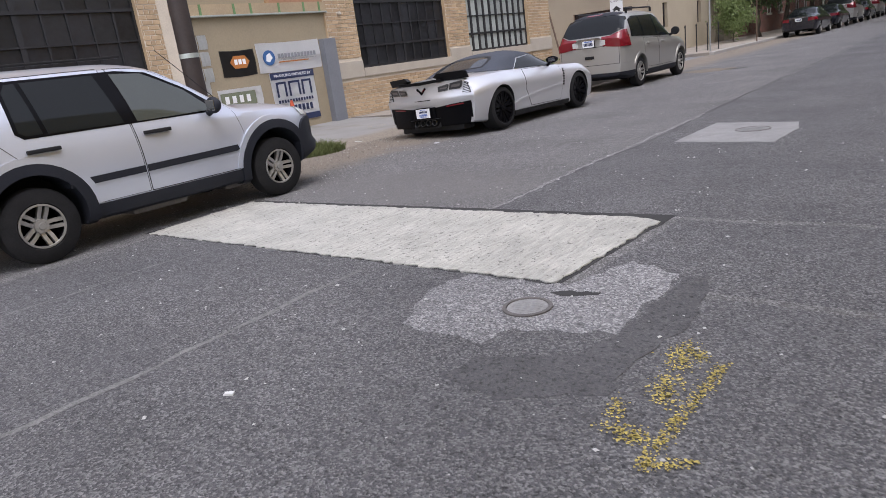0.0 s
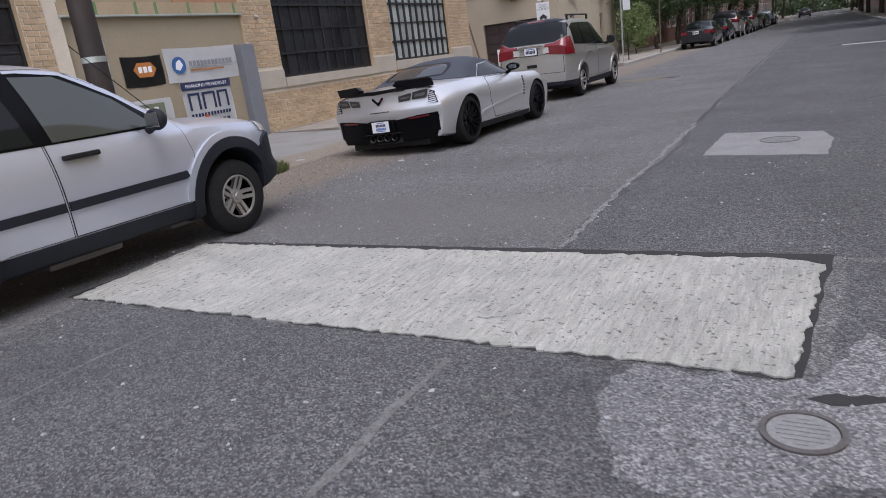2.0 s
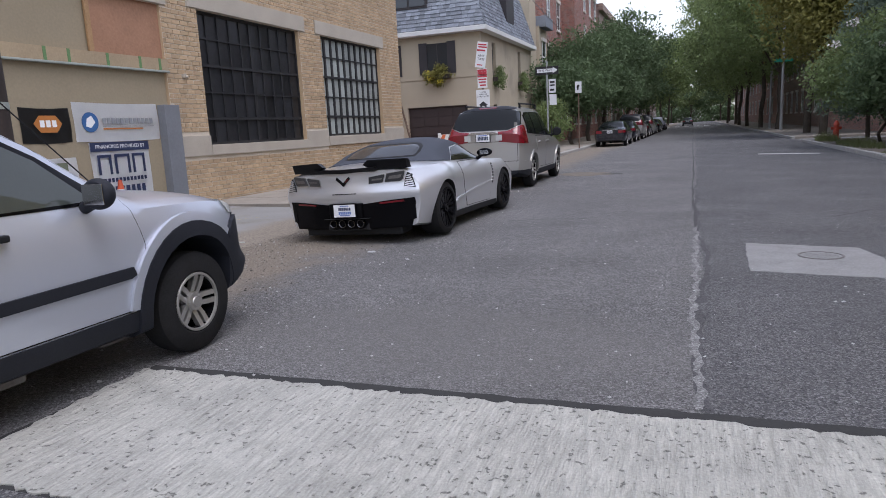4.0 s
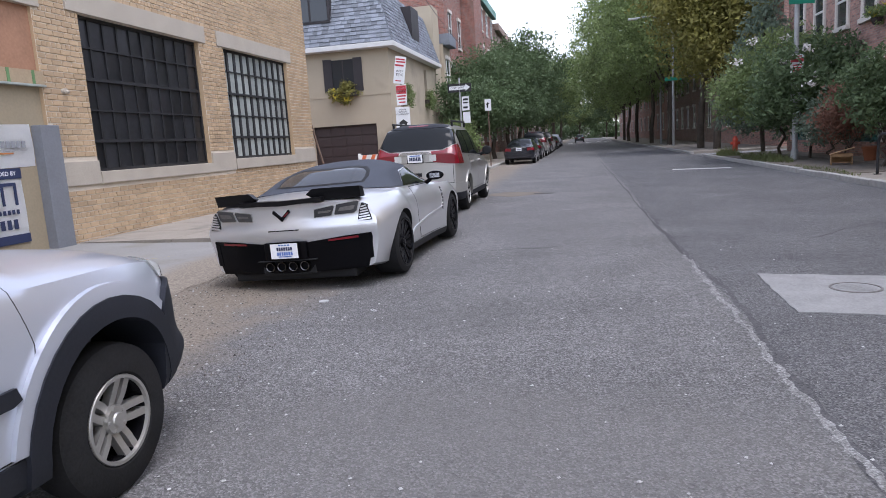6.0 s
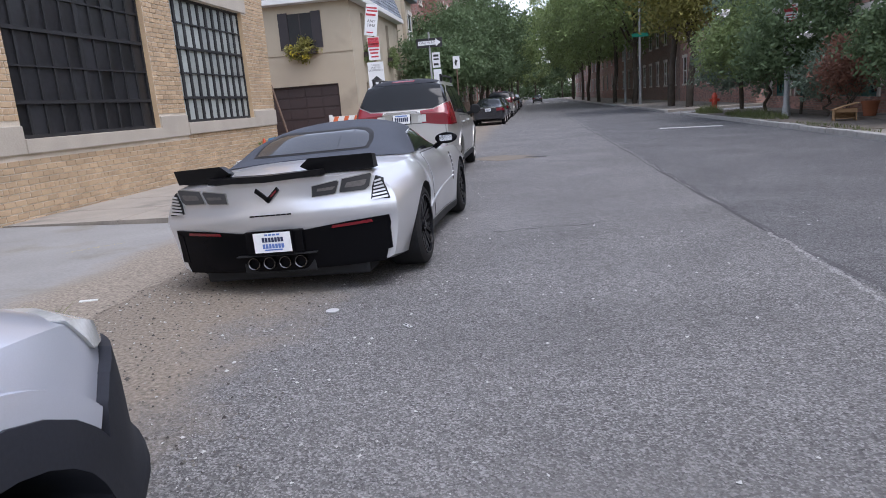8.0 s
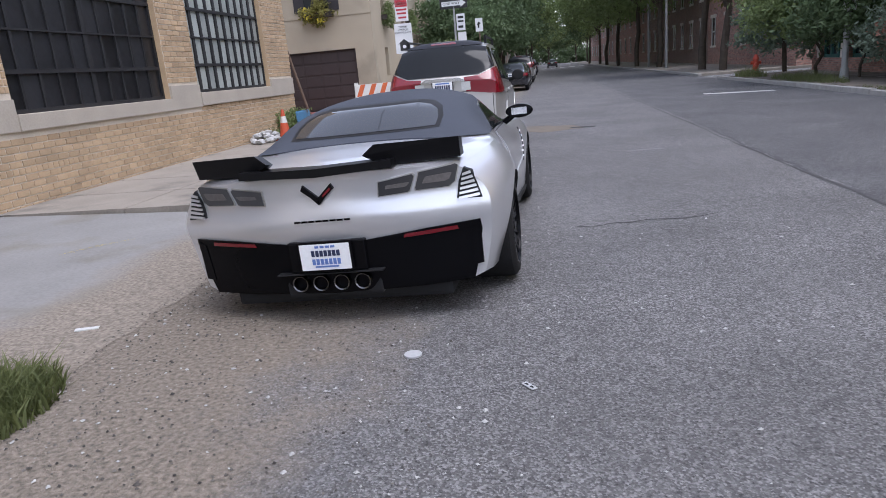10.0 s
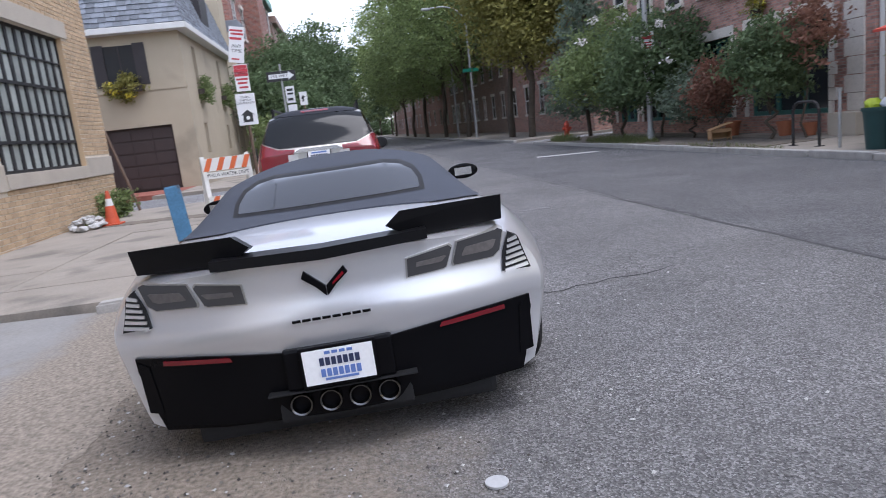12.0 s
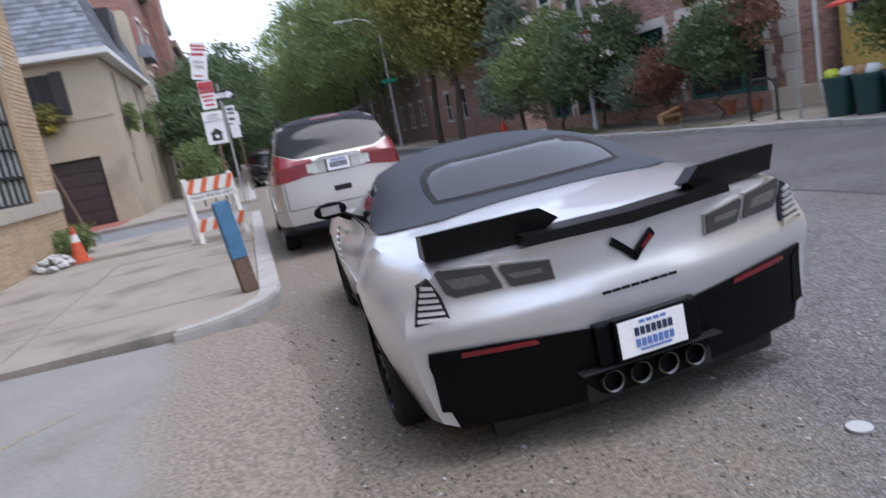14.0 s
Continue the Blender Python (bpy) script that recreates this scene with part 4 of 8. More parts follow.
mark(b, 10.44, 11.78, 0.30, 0.44, M_VNAVY, x=XB + 0.03)
b = sheet("sign_board", 8.98, 10.15, 0.80, 1.24, M_VWHITE, "white-framed sign with olive field and pale bars", "sign")
mark(b, 9.02, 9.95, 0.86, 1.16, M_VOLIVE, x=XB + 0.03)
for k in range(4):
    mark(b, 9.12 + k * 0.19, 9.22 + k * 0.19, 0.93, 1.09, M_VWHITE, x=XB + 0.034)
for k, (y0, z0) in enumerate([(8.52, 2.10), (8.76, 2.12), (8.5, 1.78), (8.75, 1.78), (8.52, 1.45), (8.76, 1.44), (8.62, 1.18)]):
    sheet("paper_notice", y0, y0 + 0.22, z0, z0 + 0.29, M_PAPER, "pale paper notice taped to the board", "notice")

# ---- cream stucco house with slate mansard ----
HX, HY, HE = -13.0, 33.2, 45.2
HOUSE = thing("stucco_house", "cream stucco house with slate mansard and garage", "house")
G = (-16.95, -13.8, 0.13, 2.55)
boxpart("front_wall", (-24, G[0], HY, HY + 0.35, 0, 6.0), M_STUCCO, HOUSE)
boxpart("front_wall", (G[0], G[1], HY, HY + 0.35, G[3], 6.0), M_STUCCO, HOUSE)
boxpart("front_wall", (G[1], HX - 0.3, HY, HY + 0.35, 0, 6.0), M_STUCCO, HOUSE)
bm = bmesh.new()
small = [(35.1, 35.75, 1.35, 2.55), (40.4, 41.05, 1.4, 2.55)]
up = [(35.6, 36.5, 3.9, 5.6), (39.0, 39.9, 3.9, 5.6)]
add_box(bm, HX - 0.3, HX, HY, 35.1, 0, 6.0)
for a, b_, lo, hi, lo2, hi2 in ((35.1, 35.75, 1.35, 2.55, 3.9, 5.6), (40.4, 41.05, 1.4, 2.55, 3.9, 5.6)):
    add_box(bm, HX - 0.3, HX, a, b_, 0, lo)
    add_box(bm, HX - 0.3, HX, a, b_, hi, lo2)
    add_box(bm, HX - 0.3, HX, a, b_, hi2, 6.0)
add_box(bm, HX - 0.3, HX, 35.75, 40.4, 0, 6.0)
add_box(bm, HX - 0.3, HX, 41.05, HE, 0, 6.0)
part("side_wall", bm, M_STUCCO, HOUSE)
boxpart("core", (-24, HX - 0.5, HY + 0.6, HE, 0, 8.0), M_DARK, HOUSE)
boxpart("string_course", (-24, HX + 0.03, HY - 0.03, HY, 3.86, 3.94), M_STUCCO, HOUSE)
for a, b_, lo, hi in ((35.1, 35.75, 1.35, 2.55), (40.4, 41.05, 1.4, 2.55), (35.1, 35.75, 3.9, 5.6), (40.4, 41.05, 3.9, 5.6)):
    w = boxpart("window", (HX - 0.22, HX - 0.2, a, b_, lo, hi), M_WINGLASS, HOUSE)
    boxpart("frame", (HX - 0.2, HX - 0.15, a, a + 0.06, lo, hi), M_SHUTTER, w)
    boxpart("frame", (HX - 0.2, HX - 0.15, b_ - 0.06, b_, lo, hi), M_SHUTTER, w)
    boxpart("frame", (HX - 0.2, HX - 0.15, a, b_, (lo + hi) / 2 - 0.03, (lo + hi) / 2 + 0.03), M_SHUTTER, w)
door = boxpart("garage_door", (G[0], G[1], HY + 0.16, HY + 0.2, 0.13, G[3]), M_GARAGE, HOUSE, "dark brown panelled garage door")
for k in range(5):
    for i in range(4):
        y0 = G[0] + 0.1 + i * 0.76
        boxpart("panel", (y0, y0 + 0.7, HY + 0.135, HY + 0.16, 0.2 + k * 0.47, 0.6 + k * 0.47), M_GARAGE, door, bevel=0.01)
# front shuttered windows
for x0 in (-15.75, -18.6):
    w = boxpart("window", (x0, x0 + 1.05, HY - 0.01, HY + 0.02, 4.14, 5.55), M_WINGLASS, HOUSE)
    for a in (x0 - 0.42, x0 + 1.05):
        s = boxpart("shutter", (a, a + 0.42, HY - 0.06, HY - 0.01, 4.10, 5.60), M_SHUTTER, w, "dark louvred shutter")
    boxpart("sill", (x0 - 0.1, x0 + 1.15, HY - 0.12, HY, 4.04, 4.12), M_STUCCO, w)
    boxpart("frame", (x0 + 0.5, x0 + 0.55, HY - 0.03, HY - 0.01, 4.14, 5.55), M_SHUTTER, w)
# mansard
SL = 0.55
lowp = [(-24, HY - 0.45), (HX + 0.35, HY - 0.45), (HX + 0.35, 43.5), (-24, 43.5)]
topp = [(-24, HY + SL), (HX - SL, HY + SL), (HX - SL, 43.5), (-24, 43.5)]
part("mansard", mesh_from([(x, y, 6.15) for x, y in lowp] + [(x, y, 8.9) for x, y in topp],
                          [(0, 1, 5, 4), (1, 2, 6, 5), (2, 3, 7, 6), (3, 0, 4, 7), (4, 5, 6, 7), (3, 2, 1, 0)], "mansard"), M_SLATE, HOUSE)
boxpart("eave", (-24, HX + 0.42, HY - 0.5, HY + 0.3, 5.92, 6.14), M_WHITETRIM, HOUSE, "white painted eave", bevel=0.02)
boxpart("eave", (HX - 0.3, HX + 0.42, HY + 0.3, 43.6, 5.92, 6.14), M_WHITETRIM, HOUSE, bevel=0.02)
boxpart("end_wall", (-24, HX + 0.05, 43.5, HE, 0, 9.6), M_STUCCO, HOUSE)
slope = math.hypot(SL + 0.45, 2.75)
vs, fs = [], []
rnd = random.Random(8)


def add_slates(origin, along, up, outw, length, height, head=0.0, foot=0.0):
    """Courses of slates; head and foot: how far the hips cut in at the top of each end."""
    rows = int(height / 0.2)
    for r in range(rows):
        s0, end = foot * r / rows, length - head * r / rows
        s = s0 - rnd.uniform(0, 0.25)
        while s < end:
            wd = rnd.uniform(0.2, 0.34)
            a, b = max(s, s0) + 0.006, min(s + wd, end) - 0.006
            s += wd
            if b - a < 0.04:
                continue
            h0, h1 = r * 0.2 + rnd.uniform(-0.012, 0.012), r * 0.2 + 0.24
            lift = 0.035 + rnd.uniform(0, 0.012)
            base = len(vs)
            for aa, hh, ww in ((a, h0, lift), (b, h0, lift), (b, h1, 0.008), (a, h1, 0.008), (a, h0, 0), (b, h0, 0)):
                vs.append(tuple(origin + along * aa + up * hh + outw * ww))
            fs.append((base, base + 1, base + 2, base + 3))
            fs.append((base + 4, base + 5, base + 1, base))
            fs.append((base + 4, base, base + 3))
            fs.append((base + 1, base + 5, base + 2))


upf = Vector((0, SL + 0.45, 2.75)).normalized()
add_slates(Vector((-24, HY - 0.45, 6.15)), Vector((1, 0, 0)), upf, Vector((0, -upf.z, upf.y)), 24 + HX + 0.35, slope, head=SL + 0.35)
ups = Vector((-(SL + 0.35), 0, 2.75)).normalized()
add_slates(Vector((HX + 0.35, HY - 0.45, 6.15)), Vector((0, 1, 0)), ups, Vector((ups.z, 0, -ups.x)), 10.7, slope, foot=SL + 0.45)
tagged(part("slate_cover", mesh_from(vs, fs, "slate_cover"), M_SLATE, HOUSE, "overlapping grey roof slates"), kind="stuff")
w = boxpart("dormer", (-17.5, -15.6, HY - 0.12, HY + 1.2, 7.25, 8.8), M_SHUTTER, HOUSE, "dark dormer window")
boxpart("pane", (-17.4, -16.6, HY - 0.15, HY - 0.12, 7.35, 8.7), M_WINGLASS, w)
boxpart("pane", (-16.5, -15.7, HY - 0.15, HY - 0.12, 7.35, 8.7), M_WINGLASS, w)
w = boxpart("dormer", (HX - 1.2, HX + 0.16, 37.6, 39.2, 6.9, 8.5), M_SHUTTER, HOUSE, "dark dormer window")

# ---- row houses further down on the left ----


def row_house(y0, y1, h, material, bays, name="row_house", x=-13.0, face=1, cornice=M_COPPER, label="red brick row house with stone sills"):
    t = thing(name, label, "house")
    d = -face * 10
    boxpart("wall", (min(x, x + d), max(x, x + d), y0, y1, 0, h), material, t)
    boxpart("cornice", (min(x - face * 0.3, x + face * 0.45), max(x - face * 0.3, x + face * 0.45), y0, y1, h - 0.1, h + 0.6), cornice, t, "moulded cornice", bevel=0.05)
    floors = int(h / 3.4)
    for f in range(floors):
        for k in range(bays):
            wy = y0 + (k + 0.5) * (y1 - y0) / bays
            z = 1.4 + f * 3.4
            a, b = sorted((x + face * 0.003, x + face * 0.02))
            w = boxpart("window", (a, b, wy - 0.5, wy + 0.5, z, z + 1.9), M_WINGLASS, t)
            a, b = sorted((x, x + face * 0.12))
            boxpart("sill", (a, b, wy - 0.62, wy + 0.62, z - 0.14, z - 0.003), M_QUOIN, w)
            boxpart("lintel", (a, b, wy - 0.62, wy + 0.62, z + 1.903, z + 2.12), M_QUOIN, w)
            a, b = sorted((x + face * 0.02, x + face * 0.06))
            boxpart("frame", (a, b, wy - 0.5, wy - 0.43, z, z + 1.9), M_WHITETRIM, w)
            boxpart("frame", (a, b, wy + 0.43, wy + 0.5, z, z + 1.9), M_WHITETRIM, w)
            boxpart("frame", (a, b, wy - 0.43, wy + 0.43, z + 0.9, z + 0.98), M_WHITETRIM, w)
    return t


t = row_house(47.6, 62, 12.4, M_REDBRICK, 4, label="red brick row house with green copper cornice")
boxpart("bay", (-13.0, -12.0, 54.5, 58.5, 4.2, 14.2), M_REDBRICK, t)
boxpart("bay_cornice", (-13.0, -11.6, 54.2, 58.8, 14.2, 15.4), M_COPPER, t, "green copper bay cornice", bevel=0.1)
t = row_house(45.25, 47.55, 7.6, M_STUCCO, 1, x=-12.75, cornice=M_SLATE, label="narrow pale rendered house front with grey cornice")
row_house(62.1, 76, 14.0, M_REDBRICK, 4, x=-13.2, label="tall red brick row house with green copper cornice")
row_house(76.1, 98, 13.0, M_BROWNBRICK, 5, x=-13.0, cornice=M_BROWNBRICK, label="dark brown brick row house")
row_house(98.1, 125, 12.0, M_REDBRICK, 6, x=-13.0, cornice=M_BROWNBRICK, label="red brick row house far down the street")
row_house(125.1, 190, 12.0, M_BROWNBRICK, 12, x=-13.0, cornice=M_BROWNBRICK, label="brown brick row houses at the end of the street")

# ---- buildings on the right ----
row_house(41.5, 60, 10.5, M_DKBRICK, 5, x=6.0, face=-1, cornice=M_BROWNBRICK, label="dark red brick row house behind trees")
row_house(60.1, 90, 11.5, M_BROWNBRICK, 8, x=6.0, face=-1, cornice=M_BROWNBRICK, label="dark brown brick row house behind trees")
row_house(90.1, 190, 11.0, M_DKBRICK, 16, x=6.0, face=-1, cornice=M_BROWNBRICK, label="red brick row houses far down the street")

CORNER = thing("corner_building", "dark brick corner building with pale stone quoins", "building")
B0, B1, BH = 20.5, 35.6, 10.5
bays = [(21.65, 25.05, 0.6, 3.08), (25.9, 28.9, 0.6, 3.05), (29.6, 32.2, 0.6, 3.05), (32.8, 34.8, 0.6, 3.05)]
y = B0
for a, b, lo, hi in bays:
    boxpart("pier", (RX, RX + 0.4, y, a, 0.1, BH), M_DKBRICK, CORNER)
    boxpart("stall_riser", (RX, RX + 0.4, a, b, 0.1, lo), M_DKBRICK, CORNER)
    boxpart("upper_wall", (RX, RX + 0.4, a, b, hi, BH), M_DKBRICK, CORNER)
    y = b
boxpart("pier", (RX, RX + 0.4, y, B1, 0.1, BH), M_DKBRICK, CORNER)
boxpart("core", (RX + 0.7, RX + 10, B0, B1, 0, BH), M_DARK, CORNER)
boxpart("side_wall", (RX, RX + 10, B0 - 0.3, B0, 0, BH), M_DKBRICK, CORNER)
boxpart("plinth", (RX - 0.08, RX, B0, 21.3, 0.1, 0.62), M_STONE, CORNER, "grey stone plinth")
rnd = random.Random(12)


def quoin(y0, y1, z0, z1, out=0.05):
    boxpart("stone", (RX - out, RX, y0, y1, z0, z1), M_QUOIN, CORNER, bevel=0.01)


for z in np.arange(0.64, 9.6, 0.42):
    w = 0.6 if int(round(z / 0.42)) % 2 else 0.5
    quoin(B0 - 0.02, B0 + w, z, z + 0.405, 0.06)
for a, b, lo, hi in bays:
    for k, z in enumerate(np.arange(lo, hi - 0.1, 0.31)):
        w = 0.28 if k % 2 else 0.17
        quoin(a - w, a, z, min(z + 0.3, hi))
        quoin(b, b + w, z, min(z + 0.3, hi))
    n = 5
    for k in range(n):
        quoin(a - 0.17 + (b - a + 0.34) * k / n, a - 0.17 + (b - a + 0.34) * (k + 1) / n - 0.01, hi, hi + 0.3, 0.06)
    w = boxpart("shop_window", (RX + 0.22, RX + 0.24, a, b, lo, hi), M_WINGLASS, CORNER, "dark green framed shop window")
    m = (b - a) / 3
    for k in range(4):
        yy = a + k * m
        boxpart("post", (RX + 0.14, RX + 0.22, max(a, yy - 0.06), min(b, yy + 0.06), lo, hi), M_GREENPAINT, w)
    for z in (lo, hi - 0.72, hi - 0.12):
        boxpart("rail", (RX + 0.15, RX + 0.21, a, b, z, z + 0.12), M_GREENPAINT, w)
    for k in range(1, 9):
        yy = a + k * (b - a) / 9
        boxpart("bar", (RX + 0.17, RX + 0.2, yy - 0.015, yy + 0.015, hi - 0.6, hi - 0.12), M_GREENPAINT, w)
for f in range(2):
    for k in range(6):
        wy = 22.4 + k * 2.3
        z = 4.55 + f * 3.2
        w = boxpart("window", (RX - 0.02, RX - 0.003, wy - 0.45, wy + 0.45, z, z + 1.7), M_WINGLASS, CORNER)
        boxpart("surround", (RX - 0.07, RX, wy - 0.62, wy - 0.45, z, z + 1.75), M_QUOIN, w)
        boxpart("surround", (RX - 0.07, RX, wy + 0.45, wy + 0.62, z, z + 1.75), M_QUOIN, w)
        boxpart("lintel", (RX - 0.08, RX, wy - 0.65, wy + 0.65, z + 1.75, z + 2.0), M_QUOIN, w)
        boxpart("sill", (RX - 0.14, RX, wy - 0.65, wy + 0.65, z - 0.15, z), M_QUOIN, w)
        boxpart("sash", (RX - 0.05, RX - 0.02, wy - 0.45, wy + 0.45, z + 0.82, z + 0.9), M_WHITETRIM, w)
boxpart("cornice", (RX - 0.4, RX + 0.3, B0 - 0.2, B1, BH, BH + 0.5), M_BROWNBRICK, CORNER, bevel=0.06)
# neighbour: yellow house behind a recessed dark alley gate
YH = thing("yellow_house", "yellow rendered house with pale stone trim and red awning", "house")
boxpart("wall", (RX + 0.6, RX + 10, -6, 19.9, 0, 9), M_YELLOWWALL, YH)
boxpart("band", (RX + 0.45, RX + 0.6, 5, 19.9, 4.75, 5.0), M_WHITETRIM, YH)
for wy in (19.0, 16.2, 13.4):
    w = boxpart("window", (RX + 0.57, RX + 0.597, wy - 0.5, wy + 0.5, 1.9, 4.4), M_WINGLASS, YH)
    boxpart("frame", (RX + 0.52, RX + 0.57, wy - 0.62, wy - 0.5, 1.8, 4.5), M_WHITETRIM, w)
    boxpart("frame", (RX + 0.52, RX + 0.57, wy + 0.5, wy + 0.62, 1.8, 4.5), M_WHITETRIM, w)
boxpart("gate_wall", (RX + 0.9, RX + 1.0, 19.9, 20.19, 0.1, 3.4), M_STEEL, YH, "dark metal alley gate")
bm = bmesh.new()
add_prism(bm, [(1.9, 2.12), (1.9, 2.17), (RX + 0.6, 2.95), (RX + 0.6, 2.85)], "y", 12.6, 17.1)
part("awning", bm, M_AWNING, YH, "red cloth awning")

rodpart("downpipe", (RX + 0.12, B0 - 0.37, 0.1), (RX + 0.12, B0 - 0.37, 9.5), 0.06, M_WHITETRIM, CORNER)

# ---- vehicles: lofted bodies, panels cut out of the same surface ----


def loft_body(tabs, length, ny=54, paint=None):
    """Closed body from smooth tables along the car (y from tail 0 to nose). Keys: bot ws zm wm zb wb zt wt e."""
    f = {k: pchip(v) for k, v in tabs.items()}
    us = np.linspace(0, 1, ny + 1)
    ysx = sorted({round(float(length * (0.5 - 0.5 * math.cos(math.pi * u)) * 0.6 + length * u * 0.4), 4) for u in us})
    rings = []
    for y in ysx:
        g = {k: fn(y) for k, fn in f.items()}
        g["zm"] = max(g["zm"], g["bot"] + 0.08)
        g["zb"] = max(g["zb"], g["zm"] + 0.02)
        g["zt"] = max(g["zt"], g["zb"] + 0.015)
        e = min(g["e"], (g["zt"] - g["zb"]) * 0.6)
        pts = [(0.0, g["bot"] - 0.008), (g["ws"] * 0.6, g["bot"] - 0.005), (g["ws"] - 0.07, g["bot"]), (g["ws"] - 0.015, g["bot"] + 0.025), (g["ws"], g["bot"] + 0.07)]
        z0 = g["bot"] + 0.07
        for i in range(1, 7):
            s = i / 6
            pts.append((g["ws"] + (g["wm"] - g["ws"]) * math.sin(s * math.pi / 2), z0 + (g["zm"] - z0) * s))
        for i in range(1, 7):
            s = i / 6
            pts.append((g["wm"] + (g["wb"] - g["wm"]) * s ** 2.2, g["zm"] + (g["zb"] - g["zm"]) * s))
        ztop = g["zt"] - e
        for i in range(1, 7):
            s = i / 6
            bulge = 0.025 * math.sin(math.pi * s) * min(1, (ztop - g["zb"]) / 0.3)
            pts.append((g["wb"] + (g["wt"] - g["wb"]) * s + bulge, g["zb"] + (ztop - g["zb"]) * s))
        for i in range(1, 9):
            s = i / 8
            pts.append((g["wt"] * (1 - s), ztop + e * (1 - (1 - s) ** 2.6)))
        rings.append([(x, y, z) for x, z in pts])
    k = len(rings[0])
    verts, faces = [], []
    full = 2 * k - 2
    for r in rings:
        verts += r + [(-x, y, z) for x, y, z in r[-2:0:-1]]
    for i in range(len(rings) - 1):
        for j in range(full):
            a, b = i * full + j, i * full + (j + 1) % full
            faces.append((a, b, b + full, a + full))
    cols = 16                      # the tail end is closed by rows of small faces
    rows = [[0]]
    for j in range(1, k - 1):
        x, y, z = rings[0][j]
        base = len(verts)
        verts += [(x - 2 * x * c / cols, y, z) for c in range(1, cols)]
        rows.append([j] + list(range(base, base + cols - 1)) + [full - j])
    rows.append([k - 1])
    for r0, r1 in zip(rows, rows[1:]):
        for c in range(cols):
            q = [r0[min(c, len(r0) - 1)], r0[min(c + 1, len(r0) - 1)], r1[min(c + 1, len(r1) - 1)], r1[min(c, len(r1) - 1)]]
            faces.append(tuple(dict.fromkeys(q)))
    faces.append(tuple(range((len(rings) - 1) * full, len(rings) * full))[::-1])
    me = mesh_from(verts, faces, "body")
    bm = bmesh.new()
    bm.from_mesh(me)
    bmesh.ops.recalc_face_normals(bm, faces=bm.faces[:])
    bm.to_mesh(me)
    bm.free()
    me.materials.append(paint)
    return me


def inflated(me, d):
    c = me.copy()
    co = np.zeros(len(c.vertices) * 3)
    no = np.zeros(len(c.vertices) * 3)
    c.vertices.foreach_get("co", co)
    c.vertex_normals.foreach_get("vector", no)
    c.vertices.foreach_set("co", co + no * d)
    c.materials.clear()
    return c


def prism_mesh(poly, axis, a, b, material=None):
    bm = bmesh.new()
    add_prism(bm, poly, axis, a, b)
    me = bpy.data.meshes.new("prism")
    bm.to_mesh(me)
    bm.free()
    if material:
        me.materials.append(material)
    return me


def skin(name, body, d, poly, axis, a, b, material, parent, label="", smooth=35, both=False):
    """A panel: the stretch of the body's surface inside a prism, lifted by d. both: also its mirror image."""
    out = []
    for s in ((1, -1) if both else (1,)):
        if axis == "x":
            p, lo, hi = poly, min(a * s, b * s), max(a * s, b * s)
        else:
            p, lo, hi = [(q[0] * s, q[1]) for q in poly], a, b
        me = boolean(inflated(body, d), prism_mesh(p, axis, lo, hi), 'INTERSECT')
        me.materials.clear()
        me.materials.append(material)
        for po in me.polygons:
            po.material_index = 0
        out.append(part(name, me, material, parent, label, smooth=smooth))
    return out[0]


